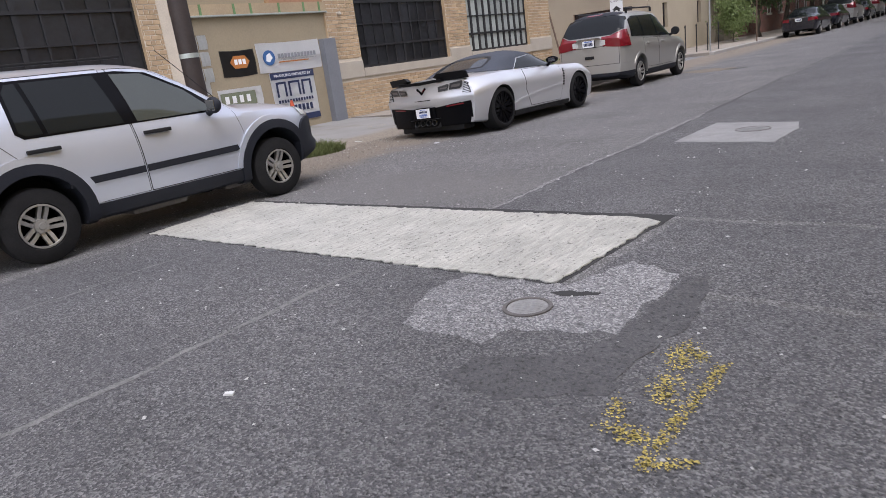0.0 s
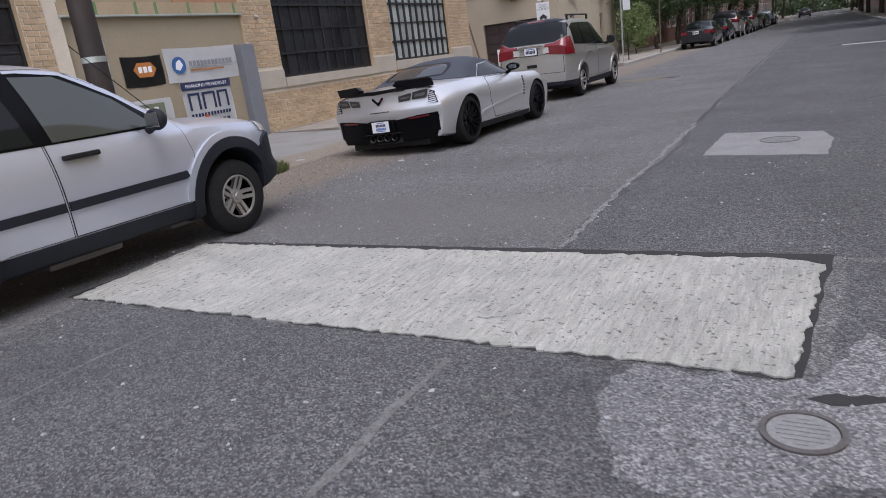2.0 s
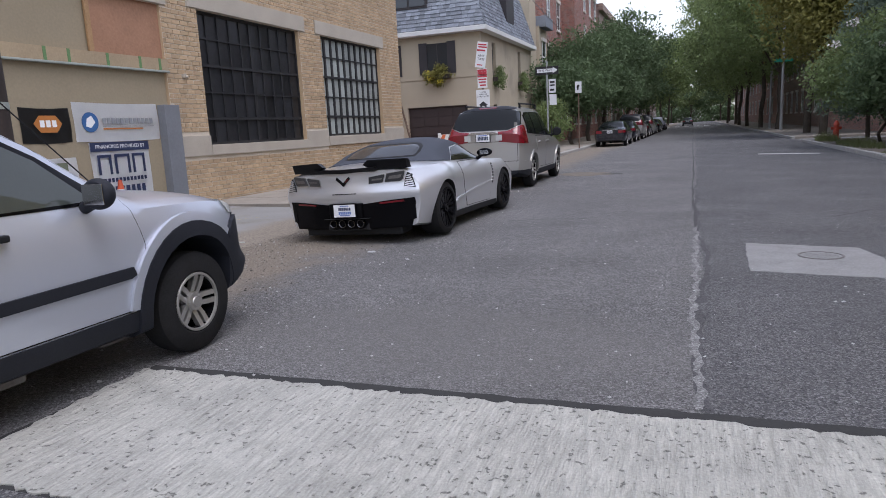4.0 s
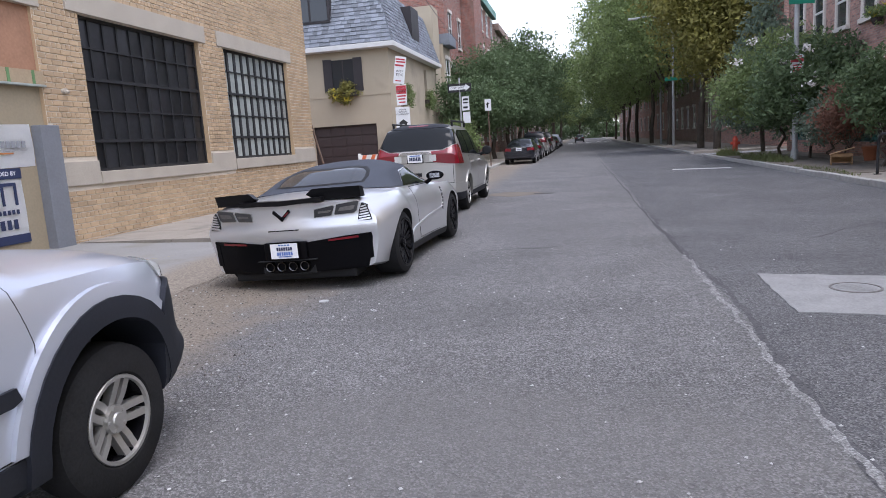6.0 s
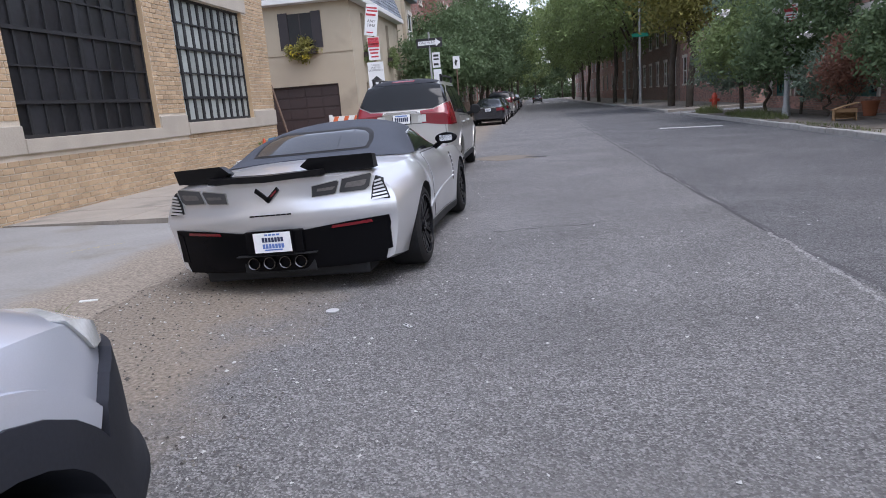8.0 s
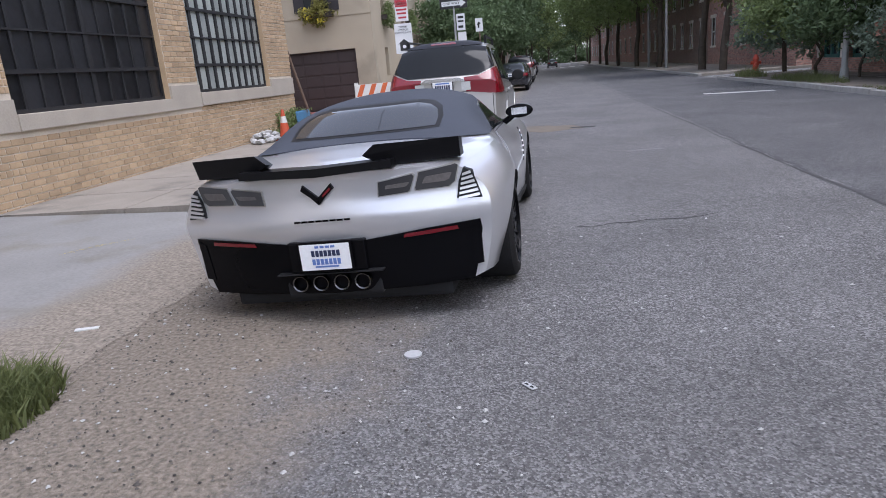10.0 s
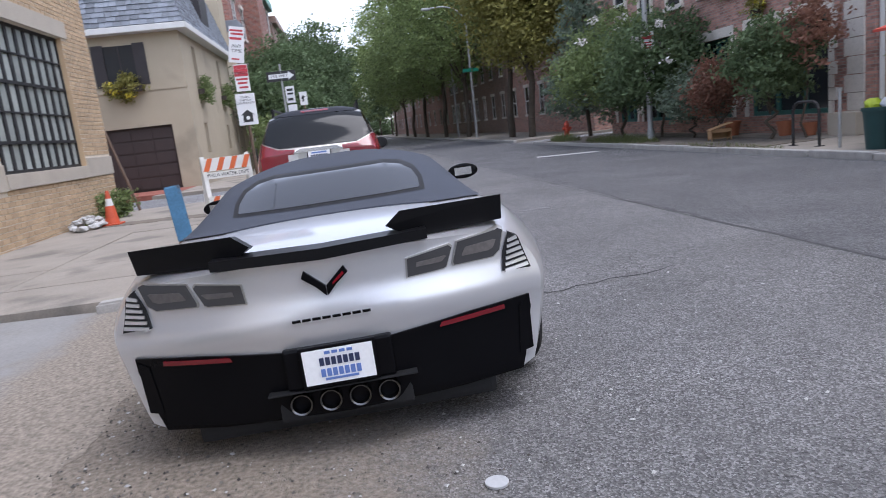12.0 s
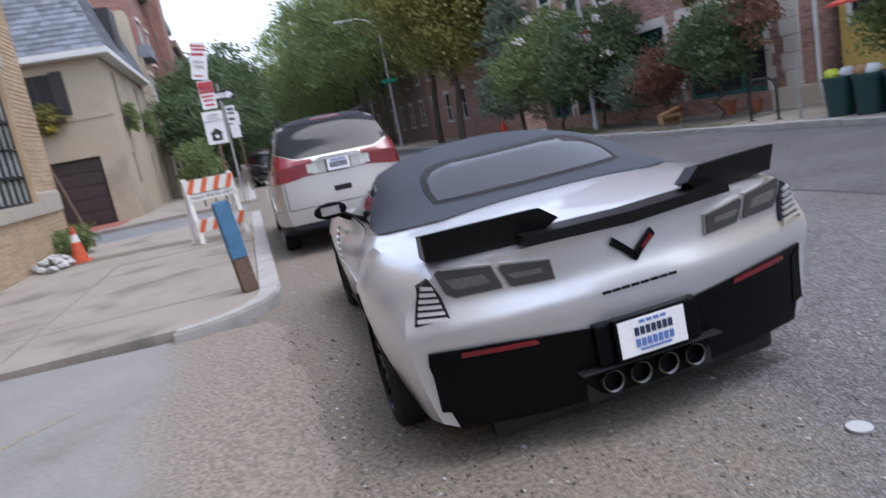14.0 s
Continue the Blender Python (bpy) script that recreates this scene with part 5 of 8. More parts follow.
def wheel(parent, x, y, r, width, rim_r, spokes, rim_mat, side, pairs=False, name="wheel", lip=True, fat=0.019, gap=0.03, flare=1.5):
    """side: +1 for the wheel whose outer face looks to +x."""
    w = new(name)
    w.parent = parent
    w.matrix_basis = pose(x, y, r) @ (pose(0, 0, 0) if side > 0 else pose(0, 0, 0, 0, 0, 180))
    bm = bmesh.new()
    add_lathe(bm, [(rim_r, -width), (r - 0.03, -width), (r - 0.006, -width + 0.03), (r, -width + 0.07), (r, -0.06), (r - 0.007, -0.025), (r - 0.035, -0.004), (rim_r + 0.012, 0.0), (rim_r, -0.012)], 48, True)
    part("tyre", bm, M_TYRE, w, smooth=40)
    bm = bmesh.new()
    add_lathe(bm, [(rim_r + 0.002, -0.006), (rim_r - 0.012, -0.004), (rim_r - 0.022, -0.02), (rim_r - 0.03, -width + 0.02), (0.02, -width + 0.03)], 48)
    # behind alloy spokes this black stands for the shade in the gaps
    part("barrel", bm, M_GLOSSBLACK, w, smooth=40)
    bm = bmesh.new()
    if lip:
        add_lathe(bm, [(rim_r + 0.002, -0.008), (rim_r - 0.002, 0.0), (rim_r - 0.016, 0.0), (rim_r - 0.02, -0.02)], 48)
    add_rod(bm, (-0.09, 0, 0), (-0.022, 0, 0), 0.075, 0.06, 24)
    add_rod(bm, (-0.024, 0, 0), (-0.014, 0, 0), 0.034, 0.028, 20)
    for k in range(spokes):
        a0 = 2 * math.pi * k / spokes
        for off in ((-1, 1) if pairs else (0,)):
            wd = fat if pairs else 0.022
            d = gap * off
            vsx = []
            for rr, hw, xx, dd in ((0.05, wd, -0.045, d * 0.8), (rim_r * 0.55, wd * 0.95, -0.028, d), (rim_r - 0.008, wd * 1.0, -0.012, d * flare)):
                for sx in (-1, 1):
                    for dx in (0, -0.04):
                        c, s2 = math.cos(a0), math.sin(a0)
                        u = dd + sx * hw
                        vsx.append(bm.verts.new((xx + dx, rr * c - u * s2, rr * s2 + u * c)))
            fs = []
            for i in (0, 4):
                q = vsx[i:i + 8]
                fs += [bm.faces.new((q[0], q[2], q[6], q[4])), bm.faces.new((q[1], q[0], q[4], q[5])), bm.faces.new((q[2], q[3], q[7], q[6]))]
            bmesh.ops.recalc_face_normals(bm, faces=fs)
    for k in range(5):
        a0 = 2 * math.pi * (k + 0.5) / 5
        add_rod(bm, (-0.04, 0.05 * math.cos(a0), 0.05 * math.sin(a0)), (-0.018, 0.05 * math.cos(a0), 0.05 * math.sin(a0)), 0.009, n=8)
    part("rim", bm, rim_mat, w, smooth=30)
    return w


def cut_arches(body, spots, width=0.42):
    for x, y, r in spots:
        bm = bmesh.new()
        add_rod(bm, (x - width, y, 0.0), (x + 0.2, y, 0.0), r, n=48) if x > 0 else add_rod(bm, (x - 0.2, y, 0.0), (x + width, y, 0.0), r, n=48)
        bmesh.ops.translate(bm, verts=bm.verts, vec=(0, 0, r - 0.05))
        me = bpy.data.meshes.new("cut")
        bm.to_mesh(me)
        bm.free()
        # arch insides get near-black instead of paint: their shade is in the colour
        me.materials.append(M_GAP)
        body = boolean(body, me, 'DIFFERENCE')
    return body


def ring_poly(y, z, r, a0, a1, w, n=20):
    out = [(y + r * math.cos(math.radians(a0 + (a1 - a0) * i / n)), z + r * math.sin(math.radians(a0 + (a1 - a0) * i / n))) for i in range(n + 1)]
    inn = [(y + (r + w) * math.cos(math.radians(a0 + (a1 - a0) * i / n)), z + (r + w) * math.sin(math.radians(a0 + (a1 - a0) * i / n))) for i in range(n + 1)]
    return out + inn[::-1]


def grow(poly, d):
    cx, cy = sum(p[0] for p in poly) / len(poly), sum(p[1] for p in poly) / len(poly)
    ex = max(abs(p[0] - cx) for p in poly)
    ey = max(abs(p[1] - cy) for p in poly)
    return [(cx + (p[0] - cx) * (1 + d / ex), cy + (p[1] - cy) * (1 + d / ey)) for p in poly]


def plate(parent, y, z, w, h, tilt, field, bars, x=0.0):
    p = new("number_plate")
    p.parent = parent
    p.matrix_basis = pose(x, y, z, tilt)
    boxpart("backing", (-w / 2 - 0.015, w / 2 + 0.015, -0.004, 0.02, -h / 2 - 0.015, h / 2 + 0.015), M_GLOSSBLACK, p, bevel=0.004)
    boxpart("field", (-w / 2, w / 2, -0.008, -0.004, -h / 2, h / 2), field, p)
    for mt, x0, x1, z0, z1, k in bars:
        step = (x1 - x0) / k
        for i in range(k):
            boxpart("bar", (x0 + i * step + step * 0.12, x0 + (i + 1) * step - step * 0.12, -0.011, -0.008, z0, z1), mt, p)
    return p


# -- silver convertible sports car --
VX, VY, VYAW = -7.515, 9.03, -2.1
V = thing("sports_car", "silver convertible sports car with black soft top parked by the kerb", "car", group="parked cars", m=pose(VX, VY, -0.006, 0, -1.8, VYAW))
L = 4.5
tabs = {
    "bot": [(0, 0.215), (0.3, 0.185), (0.8, 0.15), (3.9, 0.13), (4.5, 0.22)],
    "ws": [(0, 0.89), (0.15, 0.92), (0.6, 0.93), (1.6, 0.90), (2.5, 0.89), (3.5, 0.92), (4.1, 0.88), (4.4, 0.70), (4.5, 0.5)],
    "zm": [(0, 0.64), (0.6, 0.66), (1.4, 0.60), (2.5, 0.58), (3.6, 0.60), (4.3, 0.5), (4.5, 0.4)],
    "wm": [(0, 0.945), (0.06, 0.97), (0.2, 1.0), (0.45, 1.03), (0.75, 1.042), (0.98, 1.04), (1.3, 0.99), (1.6, 0.95), (2.2, 0.925), (2.9, 0.93), (3.55, 0.965), (4.1, 0.92), (4.4, 0.74), (4.5, 0.52)],
    "zb": [(0, 0.875), (0.25, 0.90), (0.8, 0.925), (1.4, 0.90), (2.5, 0.875), (3.2, 0.86), (3.6, 0.845), (4.0, 0.76), (4.3, 0.62), (4.5, 0.42)],
    "wb": [(0, 0.80), (0.2, 0.85), (0.6, 0.90), (0.95, 0.905), (1.5, 0.845), (2.5, 0.82), (3.0, 0.85), (3.6, 0.88), (4.1, 0.82), (4.4, 0.62), (4.5, 0.42)],
    "zt": [(0, 0.915), (0.12, 0.955), (0.45, 0.985), (0.85, 1.005), (1.05, 1.085), (1.4, 1.215), (1.75, 1.275), (2.1, 1.285), (2.4, 1.255), (2.75, 1.125), (3.15, 0.935), (3.5, 0.90), (3.9, 0.82), (4.3, 0.66), (4.5, 0.45)],
    "wt": [(0, 0.74), (0.3, 0.76), (0.7, 0.74), (1.0, 0.72), (1.4, 0.67), (2.0, 0.62), (2.5, 0.60), (3.0, 0.62), (3.3, 0.68), (3.8, 0.66), (4.3, 0.52), (4.5, 0.36)],
    "e": [(0, 0.03), (0.6, 0.06), (1.4, 0.10), (2.4, 0.10), (3.2, 0.07), (4.5, 0.05)],
}
vbody = loft_body(tabs, L, 60, M_SILVER)
for v in vbody.vertices:
    v.co.x *= 1.025
for v in vbody.vertices:      # the tail is bowed: its corners lie further forward
    if v.co.y < 1.2:
        v.co.y += 0.17 * min(1.0, abs(v.co.x) / 0.95) ** 2 * (1 - v.co.y / 1.2) ** 1.5
tail_line = pchip([(0.1, 0.05), (0.3, 0.03), (0.5, 0.02), (0.565, 0.008), (0.60, -0.016), (0.65, -0.02), (0.70, 0.0), (0.76, 0.013), (0.86, 0.010), (0.93, 0.0), (1.4, 0.0)])
for v in vbody.vertices:      # sculpted tail: tucked-in fascia, bumper ledge, hollow below the lamps
    if v.co.y < 0.5:
        d = tail_line(v.co.z)
        if d < 0:
            d *= min(1.0, max(0.0, (abs(v.co.x) - 0.1) / 0.25))
        v.co.y += d * (1 - v.co.y / 0.5)
vbody.update()
vcut = cut_arches(vbody.copy(), [(s * 1.0, y, r) for s in (1, -1) for y, r in ((0.86, 0.385), (3.57, 0.375))])
part("body", vcut, M_SILVER, V, smooth=32)
for s in (1, -1):
    wheel(V, s * 1.04, 0.86, 0.345, 0.32, 0.262, 10, M_GLOSSBLACK, s, True)
    wheel(V, s * 0.975, 3.57, 0.338, 0.28, 0.25, 10, M_GLOSSBLACK, s, True)
skin("soft_top", vbody, 0.008, [(0.80, 0.985), (1.05, 0.955), (1.52, 0.935), (1.66, 1.02), (1.84, 1.12), (2.32, 1.155), (2.50, 1.14), (2.50, 1.4), (0.80, 1.4)], "x", -1.2, 1.2, M_FABRIC, V, "dark blue-grey fabric soft top")
skin("rear_window", vbody, 0.013, [(-0.52, 1.055), (-0.525, 1.10), (-0.50, 1.15), (-0.44, 1.185), (-0.34, 1.205), (0.34, 1.205), (0.44, 1.185), (0.50, 1.15), (0.525, 1.10), (0.52, 1.055)], "y", 0.7, 1.66, M_TOPGLASS, V, "glass rear window in the soft top")
skin("window_seam", vbody, 0.0105, [(-0.55, 1.04), (-0.555, 1.105), (-0.525, 1.165), (-0.455, 1.205), (-0.345, 1.225), (0.345, 1.225), (0.455, 1.205), (0.525, 1.165), (0.555, 1.105), (0.55, 1.04)], "y", 0.7, 1.72, M_BLKPLASTIC, V, "black bonded edge of the rear window")
skin("windscreen", vbody, 0.006, [(2.53, 1.155), (2.53, 1.4), (3.3, 1.4), (3.3, 0.93), (3.16, 0.915), (2.62, 1.13)], "x", -0.9, 0.9, M_GLASS, V)
skin("side_window", vbody, 0.008, [(1.56, 0.935), (1.70, 1.02), (1.87, 1.105), (2.3, 1.14), (2.58, 1.11), (3.02, 0.91), (2.9, 0.90)], "x", 0.4, 1.2, M_GLASS, V, both=True)
door = [(1.78, 0.90), (1.70, 0.55), (1.86, 0.26), (2.86, 0.24), (3.0, 0.55), (2.98, 0.885)]
skin("door_gap", vbody, 0.0025, grow(door, 0.008), "x", 0.6, 1.2, M_GAP, V, both=True)
skin("door", vbody, 0.005, door, "x", 0.6, 1.2, M_SILVER, V, both=True)
skin("side_scoop", vbody, 0.006, [(2.96, 0.50), (3.06, 0.80), (3.10, 0.80), (3.02, 0.48)], "x", 0.6, 1.2, M_BLKPLASTIC, V, "black side vent", both=True)
for k in range(6):
    skin("vane", vbody, 0.016, [(2.965 + k * 0.018, 0.525 + k * 0.047), (2.975 + k * 0.018, 0.54 + k * 0.047), (3.04 + k * 0.012, 0.535 + k * 0.047), (3.035 + k * 0.012, 0.52 + k * 0.047)], "x", 0.6, 1.2, M_SILVER, V, both=True)
skin("side_skirt", vbody, 0.02, [(1.30, 0.13), (1.30, 0.235), (3.15, 0.215), (3.15, 0.12)], "x", 0.6, 1.2, M_BLKPLASTIC, V, both=True)
skin("side_crease", vbody, 0.014, [(1.34, 0.37), (1.36, 0.41), (2.3, 0.50), (2.9, 0.535), (2.9, 0.52), (2.2, 0.45)], "x", 0.6, 1.2, M_SILVER, V, both=True)
# tail: black lower fascia, lamps, vents, exhausts, wing
skin("rear_diffuser", vbody, 0.012, [(-0.80, 0.1), (-0.855, 0.28), (-0.905, 0.50), (-0.90, 0.565), (-0.60, 0.55), (-0.24, 0.515), (0.24, 0.515), (0.60, 0.55), (0.90, 0.565), (0.905, 0.50), (0.855, 0.28), (0.80, 0.1)], "y", -0.1, 0.46, M_GLOSSBLACK, V, "gloss black rear diffuser")
skin("corner_vent", vbody, 0.017, [(0.825, 0.29), (0.845, 0.52), (0.898, 0.548), (0.895, 0.30)], "y", -0.1, 0.42, M_GLOSSBLACK, V, both=True)
LENS = ([(0.352, 0.762), (0.36, 0.842), (0.55, 0.868), (0.562, 0.855), (0.528, 0.776), (0.515, 0.77)],
        [(0.592, 0.874), (0.79, 0.896), (0.808, 0.888), (0.782, 0.80), (0.748, 0.776), (0.565, 0.775), (0.562, 0.788)])
for poly in LENS:
    skin("lamp_bezel", vbody, 0.012, grow(poly, 0.008), "y", -0.1, 0.48, M_ALLOY, V, "silvery lamp bezel", both=True)
    skin("tail_lamp", vbody, 0.018, poly, "y", -0.1, 0.48, M_SMOKE, V, "smoked tail lamp", both=True)
    skin("lamp_core", vbody, 0.021, grow(grow(poly, -0.03), -0.012), "y", -0.1, 0.48, M_IRON, V, both=True)
skin("side_vent", vbody, 0.012, [(0.785, 0.70), (0.80, 0.79), (0.835, 0.872), (0.88, 0.845), (0.925, 0.69)], "y", -0.1, 0.5, M_BLKPLASTIC, V, both=True)
for k in range(6):
    z = 0.695 + k * 0.026
    skin("vent_slat", vbody, 0.024, [(0.796 + k * 0.006, z), (0.796 + k * 0.006, z + 0.013), (0.91 - k * 0.008, z + 0.024), (0.915 - k * 0.008, z + 0.009)], "y", -0.1, 0.5, M_SILVER, V, both=True)
skin("reflector", vbody, 0.018, [(0.46, 0.508), (0.47, 0.53), (0.77, 0.545), (0.775, 0.522)], "y", -0.1, 0.42, M_REDLENS, V, "red rear reflector", both=True)
for s in (1, -1):
    bm = bmesh.new()
    front = [(0.82, 0.93), (0.825, 1.045), (0.36, 1.055), (0.29, 1.0), (0.40, 0.925)]
    lo = [bm.verts.new((s * x, 0.03 + 0.21 * x * x - (0.035 if z > 0.98 else 0.0), z)) for x, z in front]
    hi = [bm.verts.new((s * x, 0.09 + 0.21 * x * x + (0.0 if z > 0.98 else 0.06), z - (0.012 if z > 0.98 else 0.0))) for x, z in front]
    fsx = [bm.faces.new(lo), bm.faces.new(hi)] + [bm.faces.new((lo[i], lo[(i + 1) % 5], hi[(i + 1) % 5], hi[i])) for i in range(5)]
    bmesh.ops.recalc_face_normals(bm, faces=fsx)
    part("wing", bm, M_CARBON, V, "black wing end of the rear spoiler")
bm = bmesh.new()
add_prism(bm, [(-0.46, 0.925), (-0.46, 0.968), (0, 0.955), (0.46, 0.968), (0.46, 0.925), (0, 0.905)], "y", -0.02, 0.12)
part("wing_centre", bm, M_CARBON, V, "black centre lip of the rear spoiler")
bm = bmesh.new()
for s in (1, -1):
    add_prism(bm, [(s * 0.002, 0.745), (s * 0.002, 0.79), (s * 0.085, 0.865), (s * 0.10, 0.835), (s * 0.045, 0.79)], "y", -0.008, 0.04)
part("emblem", bm, M_GLOSSBLACK, V, "dark winged emblem")
bm = bmesh.new()
add_prism(bm, [(0.03, 0.79), (0.03, 0.80), (0.078, 0.842), (0.085, 0.832), (0.045, 0.80)], "y", -0.012, -0.0082)
part("emblem_inlay", bm, M_REDLENS, V, "red inlay of the emblem")
for k in range(8):
    boxpart("script_bar", (-0.17 + k * 0.0435, -0.134 + k * 0.0435, -0.008, 0.03, 0.645, 0.656), M_GLOSSBLACK, V)
plate(V, -0.035, 0.445, 0.305, 0.155, 0, M_VWHITE, [(M_PLATEBLUE, -0.09, 0.10, -0.062, -0.052, 1), (M_VNAVY, -0.085, 0.095, 0.005, 0.04, 7), (M_PLATEBLUE, -0.085, 0.095, -0.045, -0.01, 7), (M_PLATEBLUE, -0.06, 0.07, 0.055, 0.068, 4)])
boxpart("plate_recess", (-0.24, 0.24, -0.012, 0.06, 0.345, 0.53), M_GLOSSBLACK, V, bevel=0.012)
boxpart("exhaust_shroud", (-0.33, 0.33, -0.022, 0.1, 0.334, 0.342), M_BLKPLASTIC, V, bevel=0.002)
boxpart("exhaust_housing", (-0.30, 0.30, 0.035, 0.2, 0.185, 0.333), M_GAP, V, bevel=0.01)
# added black box: stands in for the deep shade beneath the tail
boxpart("under_diffuser", (-0.70, 0.70, 0.14, 0.44, 0.11, 0.24), M_BLKPLASTIC, V, "black box for the shade under the tail", bevel=0.03)
for k, x in enumerate((-0.195, -0.065, 0.065, 0.195)):
    bm = bmesh.new()
    add_lathe(bm, [(0.051, 0.12), (0.051, 0.0), (0.048, -0.004), (0.041, 0.0), (0.039, 0.10)], 28)
    bmesh.ops.rotate(bm, verts=bm.verts, matrix=Matrix.Rotation(math.pi / 2, 3, 'Z'))
    pipe = part("exhaust_tip", bm, M_DKCHROME, V, "round chrome exhaust tip", smooth=40, m=pose(x, -0.012, 0.278))
    bm = bmesh.new()
    add_rod(bm, (0, 0.07, 0), (0, 0.075, 0), 0.043, n=20)
    part("bore", bm, M_GAP, pipe)
for s in (1, -1):
    mir = new("mirror")
    mir.parent = V
    bm = bmesh.new()
    r = bmesh.ops.create_icosphere(bm, subdivisions=3, radius=1.0)
    bmesh.ops.transform(bm, matrix=Matrix.Diagonal((0.125, 0.07, 0.062, 1)), verts=bm.verts)
    for v in bm.verts:
        if v.co.y < -0.02:
            v.co.y = -0.02
    bmesh.ops.translate(bm, verts=bm.verts, vec=(s * 0.985, 2.62, 0.985))
    add_rod(bm, (s * 0.82, 2.68, 0.88), (s * 0.93, 2.65, 0.95), 0.03, 0.025)
    part("shell", bm, M_GLOSSBLACK, mir, smooth=50)
    boxpart("mirror_glass", (s * 0.985 - 0.07, s * 0.985 + 0.07, 2.594, 2.598, 0.955, 1.017), M_CHROME, mir, bevel=0.001)

# -- silver-blue compact SUV --
CX, CY = -7.385, 1.335
C = thing("suv", "light silver-blue compact SUV with grey plastic cladding", "car", group="parked cars", m=pose(CX, CY, 0))
ctab = {
    "bot": [(0, 0.45), (0.3, 0.33), (1.0, 0.27), (3.7, 0.27), (4.2, 0.36), (4.35, 0.40), (4.57, 0.46)],
    "ws": [(0, 0.72), (0.15, 0.80), (0.6, 0.86), (3.9, 0.86), (4.3, 0.80), (4.5, 0.66), (4.57, 0.52)],
    "zm": [(0, 0.72), (1, 0.74), (3.6, 0.74), (4.3, 0.66), (4.57, 0.58)],
    "wm": [(0, 0.74), (0.12, 0.83), (0.5, 0.885), (2.2, 0.895), (3.9, 0.89), (4.2, 0.83), (4.42, 0.69), (4.57, 0.5)],
    "zb": [(0, 1.02), (0.5, 1.05), (2.5, 1.03), (3.4, 1.0), (3.9, 0.985), (4.2, 0.95), (4.4, 0.88), (4.5, 0.82), (4.57, 0.74)],
    "wb": [(0, 0.72), (0.12, 0.80), (0.5, 0.855), (3.3, 0.855), (3.9, 0.82), (4.3, 0.74), (4.5, 0.60), (4.57, 0.46)],
    "zt": [(0, 1.40), (0.06, 1.50), (0.2, 1.63), (0.5, 1.675), (1.4, 1.69), (2.2, 1.68), (2.55, 1.635), (2.85, 1.49), (3.2, 1.255), (3.5, 1.105), (3.9, 1.075), (4.15, 1.04), (4.32, 0.985), (4.48, 0.89), (4.57, 0.80)],
    "wt": [(0, 0.58), (0.2, 0.62), (0.6, 0.65), (2.3, 0.64), (2.7, 0.64), (3.2, 0.70), (3.5, 0.74), (3.9, 0.72), (4.3, 0.62), (4.57, 0.4)],
    "e": [(0, 0.06), (0.5, 0.09), (2.6, 0.09), (3.4, 0.08), (4.57, 0.05)],
}
cbody = loft_body(ctab, 4.57, 56, M_BLUESILVER)
FWY, RWY = 3.745, 1.125
ccut = cut_arches(cbody.copy(), [(s * 0.9, y, 0.418) for s in (1, -1) for y in (RWY, FWY)])
part("body", ccut, M_BLUESILVER, C, smooth=32)
for s in (1, -1):
    wheel(C, s * 0.885, RWY, 0.336, 0.22, 0.195, 5, M_ALLOY, s, True, fat=0.017, gap=0.028, flare=1.0)
    wheel(C, s * 0.885, FWY, 0.336, 0.22, 0.195, 5, M_ALLOY, s, True, fat=0.017, gap=0.028, flare=1.0)
skin("cladding", cbody, 0.014, [(1.58, 0.2), (1.58, 0.405), (3.29, 0.405), (3.29, 0.2)], "x", 0.45, 1.2, M_GREYPLASTIC, C, "grey plastic sill cladding", both=True)
for y in (RWY, FWY):
    skin("arch_flare", cbody, 0.034, ring_poly(y, 0.372, 0.408, -18, 198, 0.098), "x", 0.6, 1.2, M_GREYPLASTIC, C, "grey plastic wheel arch flare", both=True)
    skin("fender_flare", cbody, 0.026, ring_poly(y, 0.372, 0.494, 44 if y > 2 else 5, 175 if y > 2 else 136, 0.07), "x", 0.6, 1.2, M_BLUESILVER, C, "raised silver lip above the wheel arch", both=True)
skin("front_bumper", cbody, 0.03, [(4.10, 0.25), (4.10, 0.60), (4.17, 0.76), (4.24, 0.81), (4.36, 0.835), (4.7, 0.80), (4.7, 0.25)], "x", -1.0, 1.0, M_GREYPLASTIC, C, "dark plastic front bumper")
skin("rear_bumper", cbody, 0.02, [(-0.1, 0.3), (-0.1, 0.70), (0.5, 0.62), (0.68, 0.40), (0.68, 0.3)], "x", -1.0, 1.0, M_GREYPLASTIC, C, "dark plastic rear bumper")
skin("head_lamp", cbody, 0.012, [(4.27, 0.865), (4.20, 0.96), (4.30, 0.965), (4.45, 0.89), (4.50, 0.82), (4.38, 0.85)], "x", 0.45, 1.0, M_CLEARLENS, C, "clear head lamp", both=True)
skin("windscreen", cbody, 0.006, [(2.68, 1.555), (2.62, 1.64), (2.9, 1.64), (3.52, 1.2), (3.52, 1.11), (3.40, 1.11)], "x", -0.75, 0.75, M_GLASS, C)
fd = [(2.19, 0.42), (2.15, 1.06), (2.12, 1.60), (2.45, 1.585), (2.85, 1.40), (3.28, 1.08), (3.34, 0.80), (3.28, 0.42)]
rd = [(1.545, 0.50), (1.47, 0.63), (1.34, 0.75), (1.2, 0.80), (0.98, 1.06), (1.06, 1.595), (2.04, 1.605), (2.125, 1.06), (2.165, 0.42), (1.60, 0.42)]
for dr in (fd, rd):
    skin("door_gap", cbody, 0.002, grow(dr, 0.008), "x", 0.4, 1.2, M_GAP, C, both=True)
    d = skin("door", cbody, 0.005, dr, "x", 0.4, 1.2, M_BLUESILVER, C, both=True)
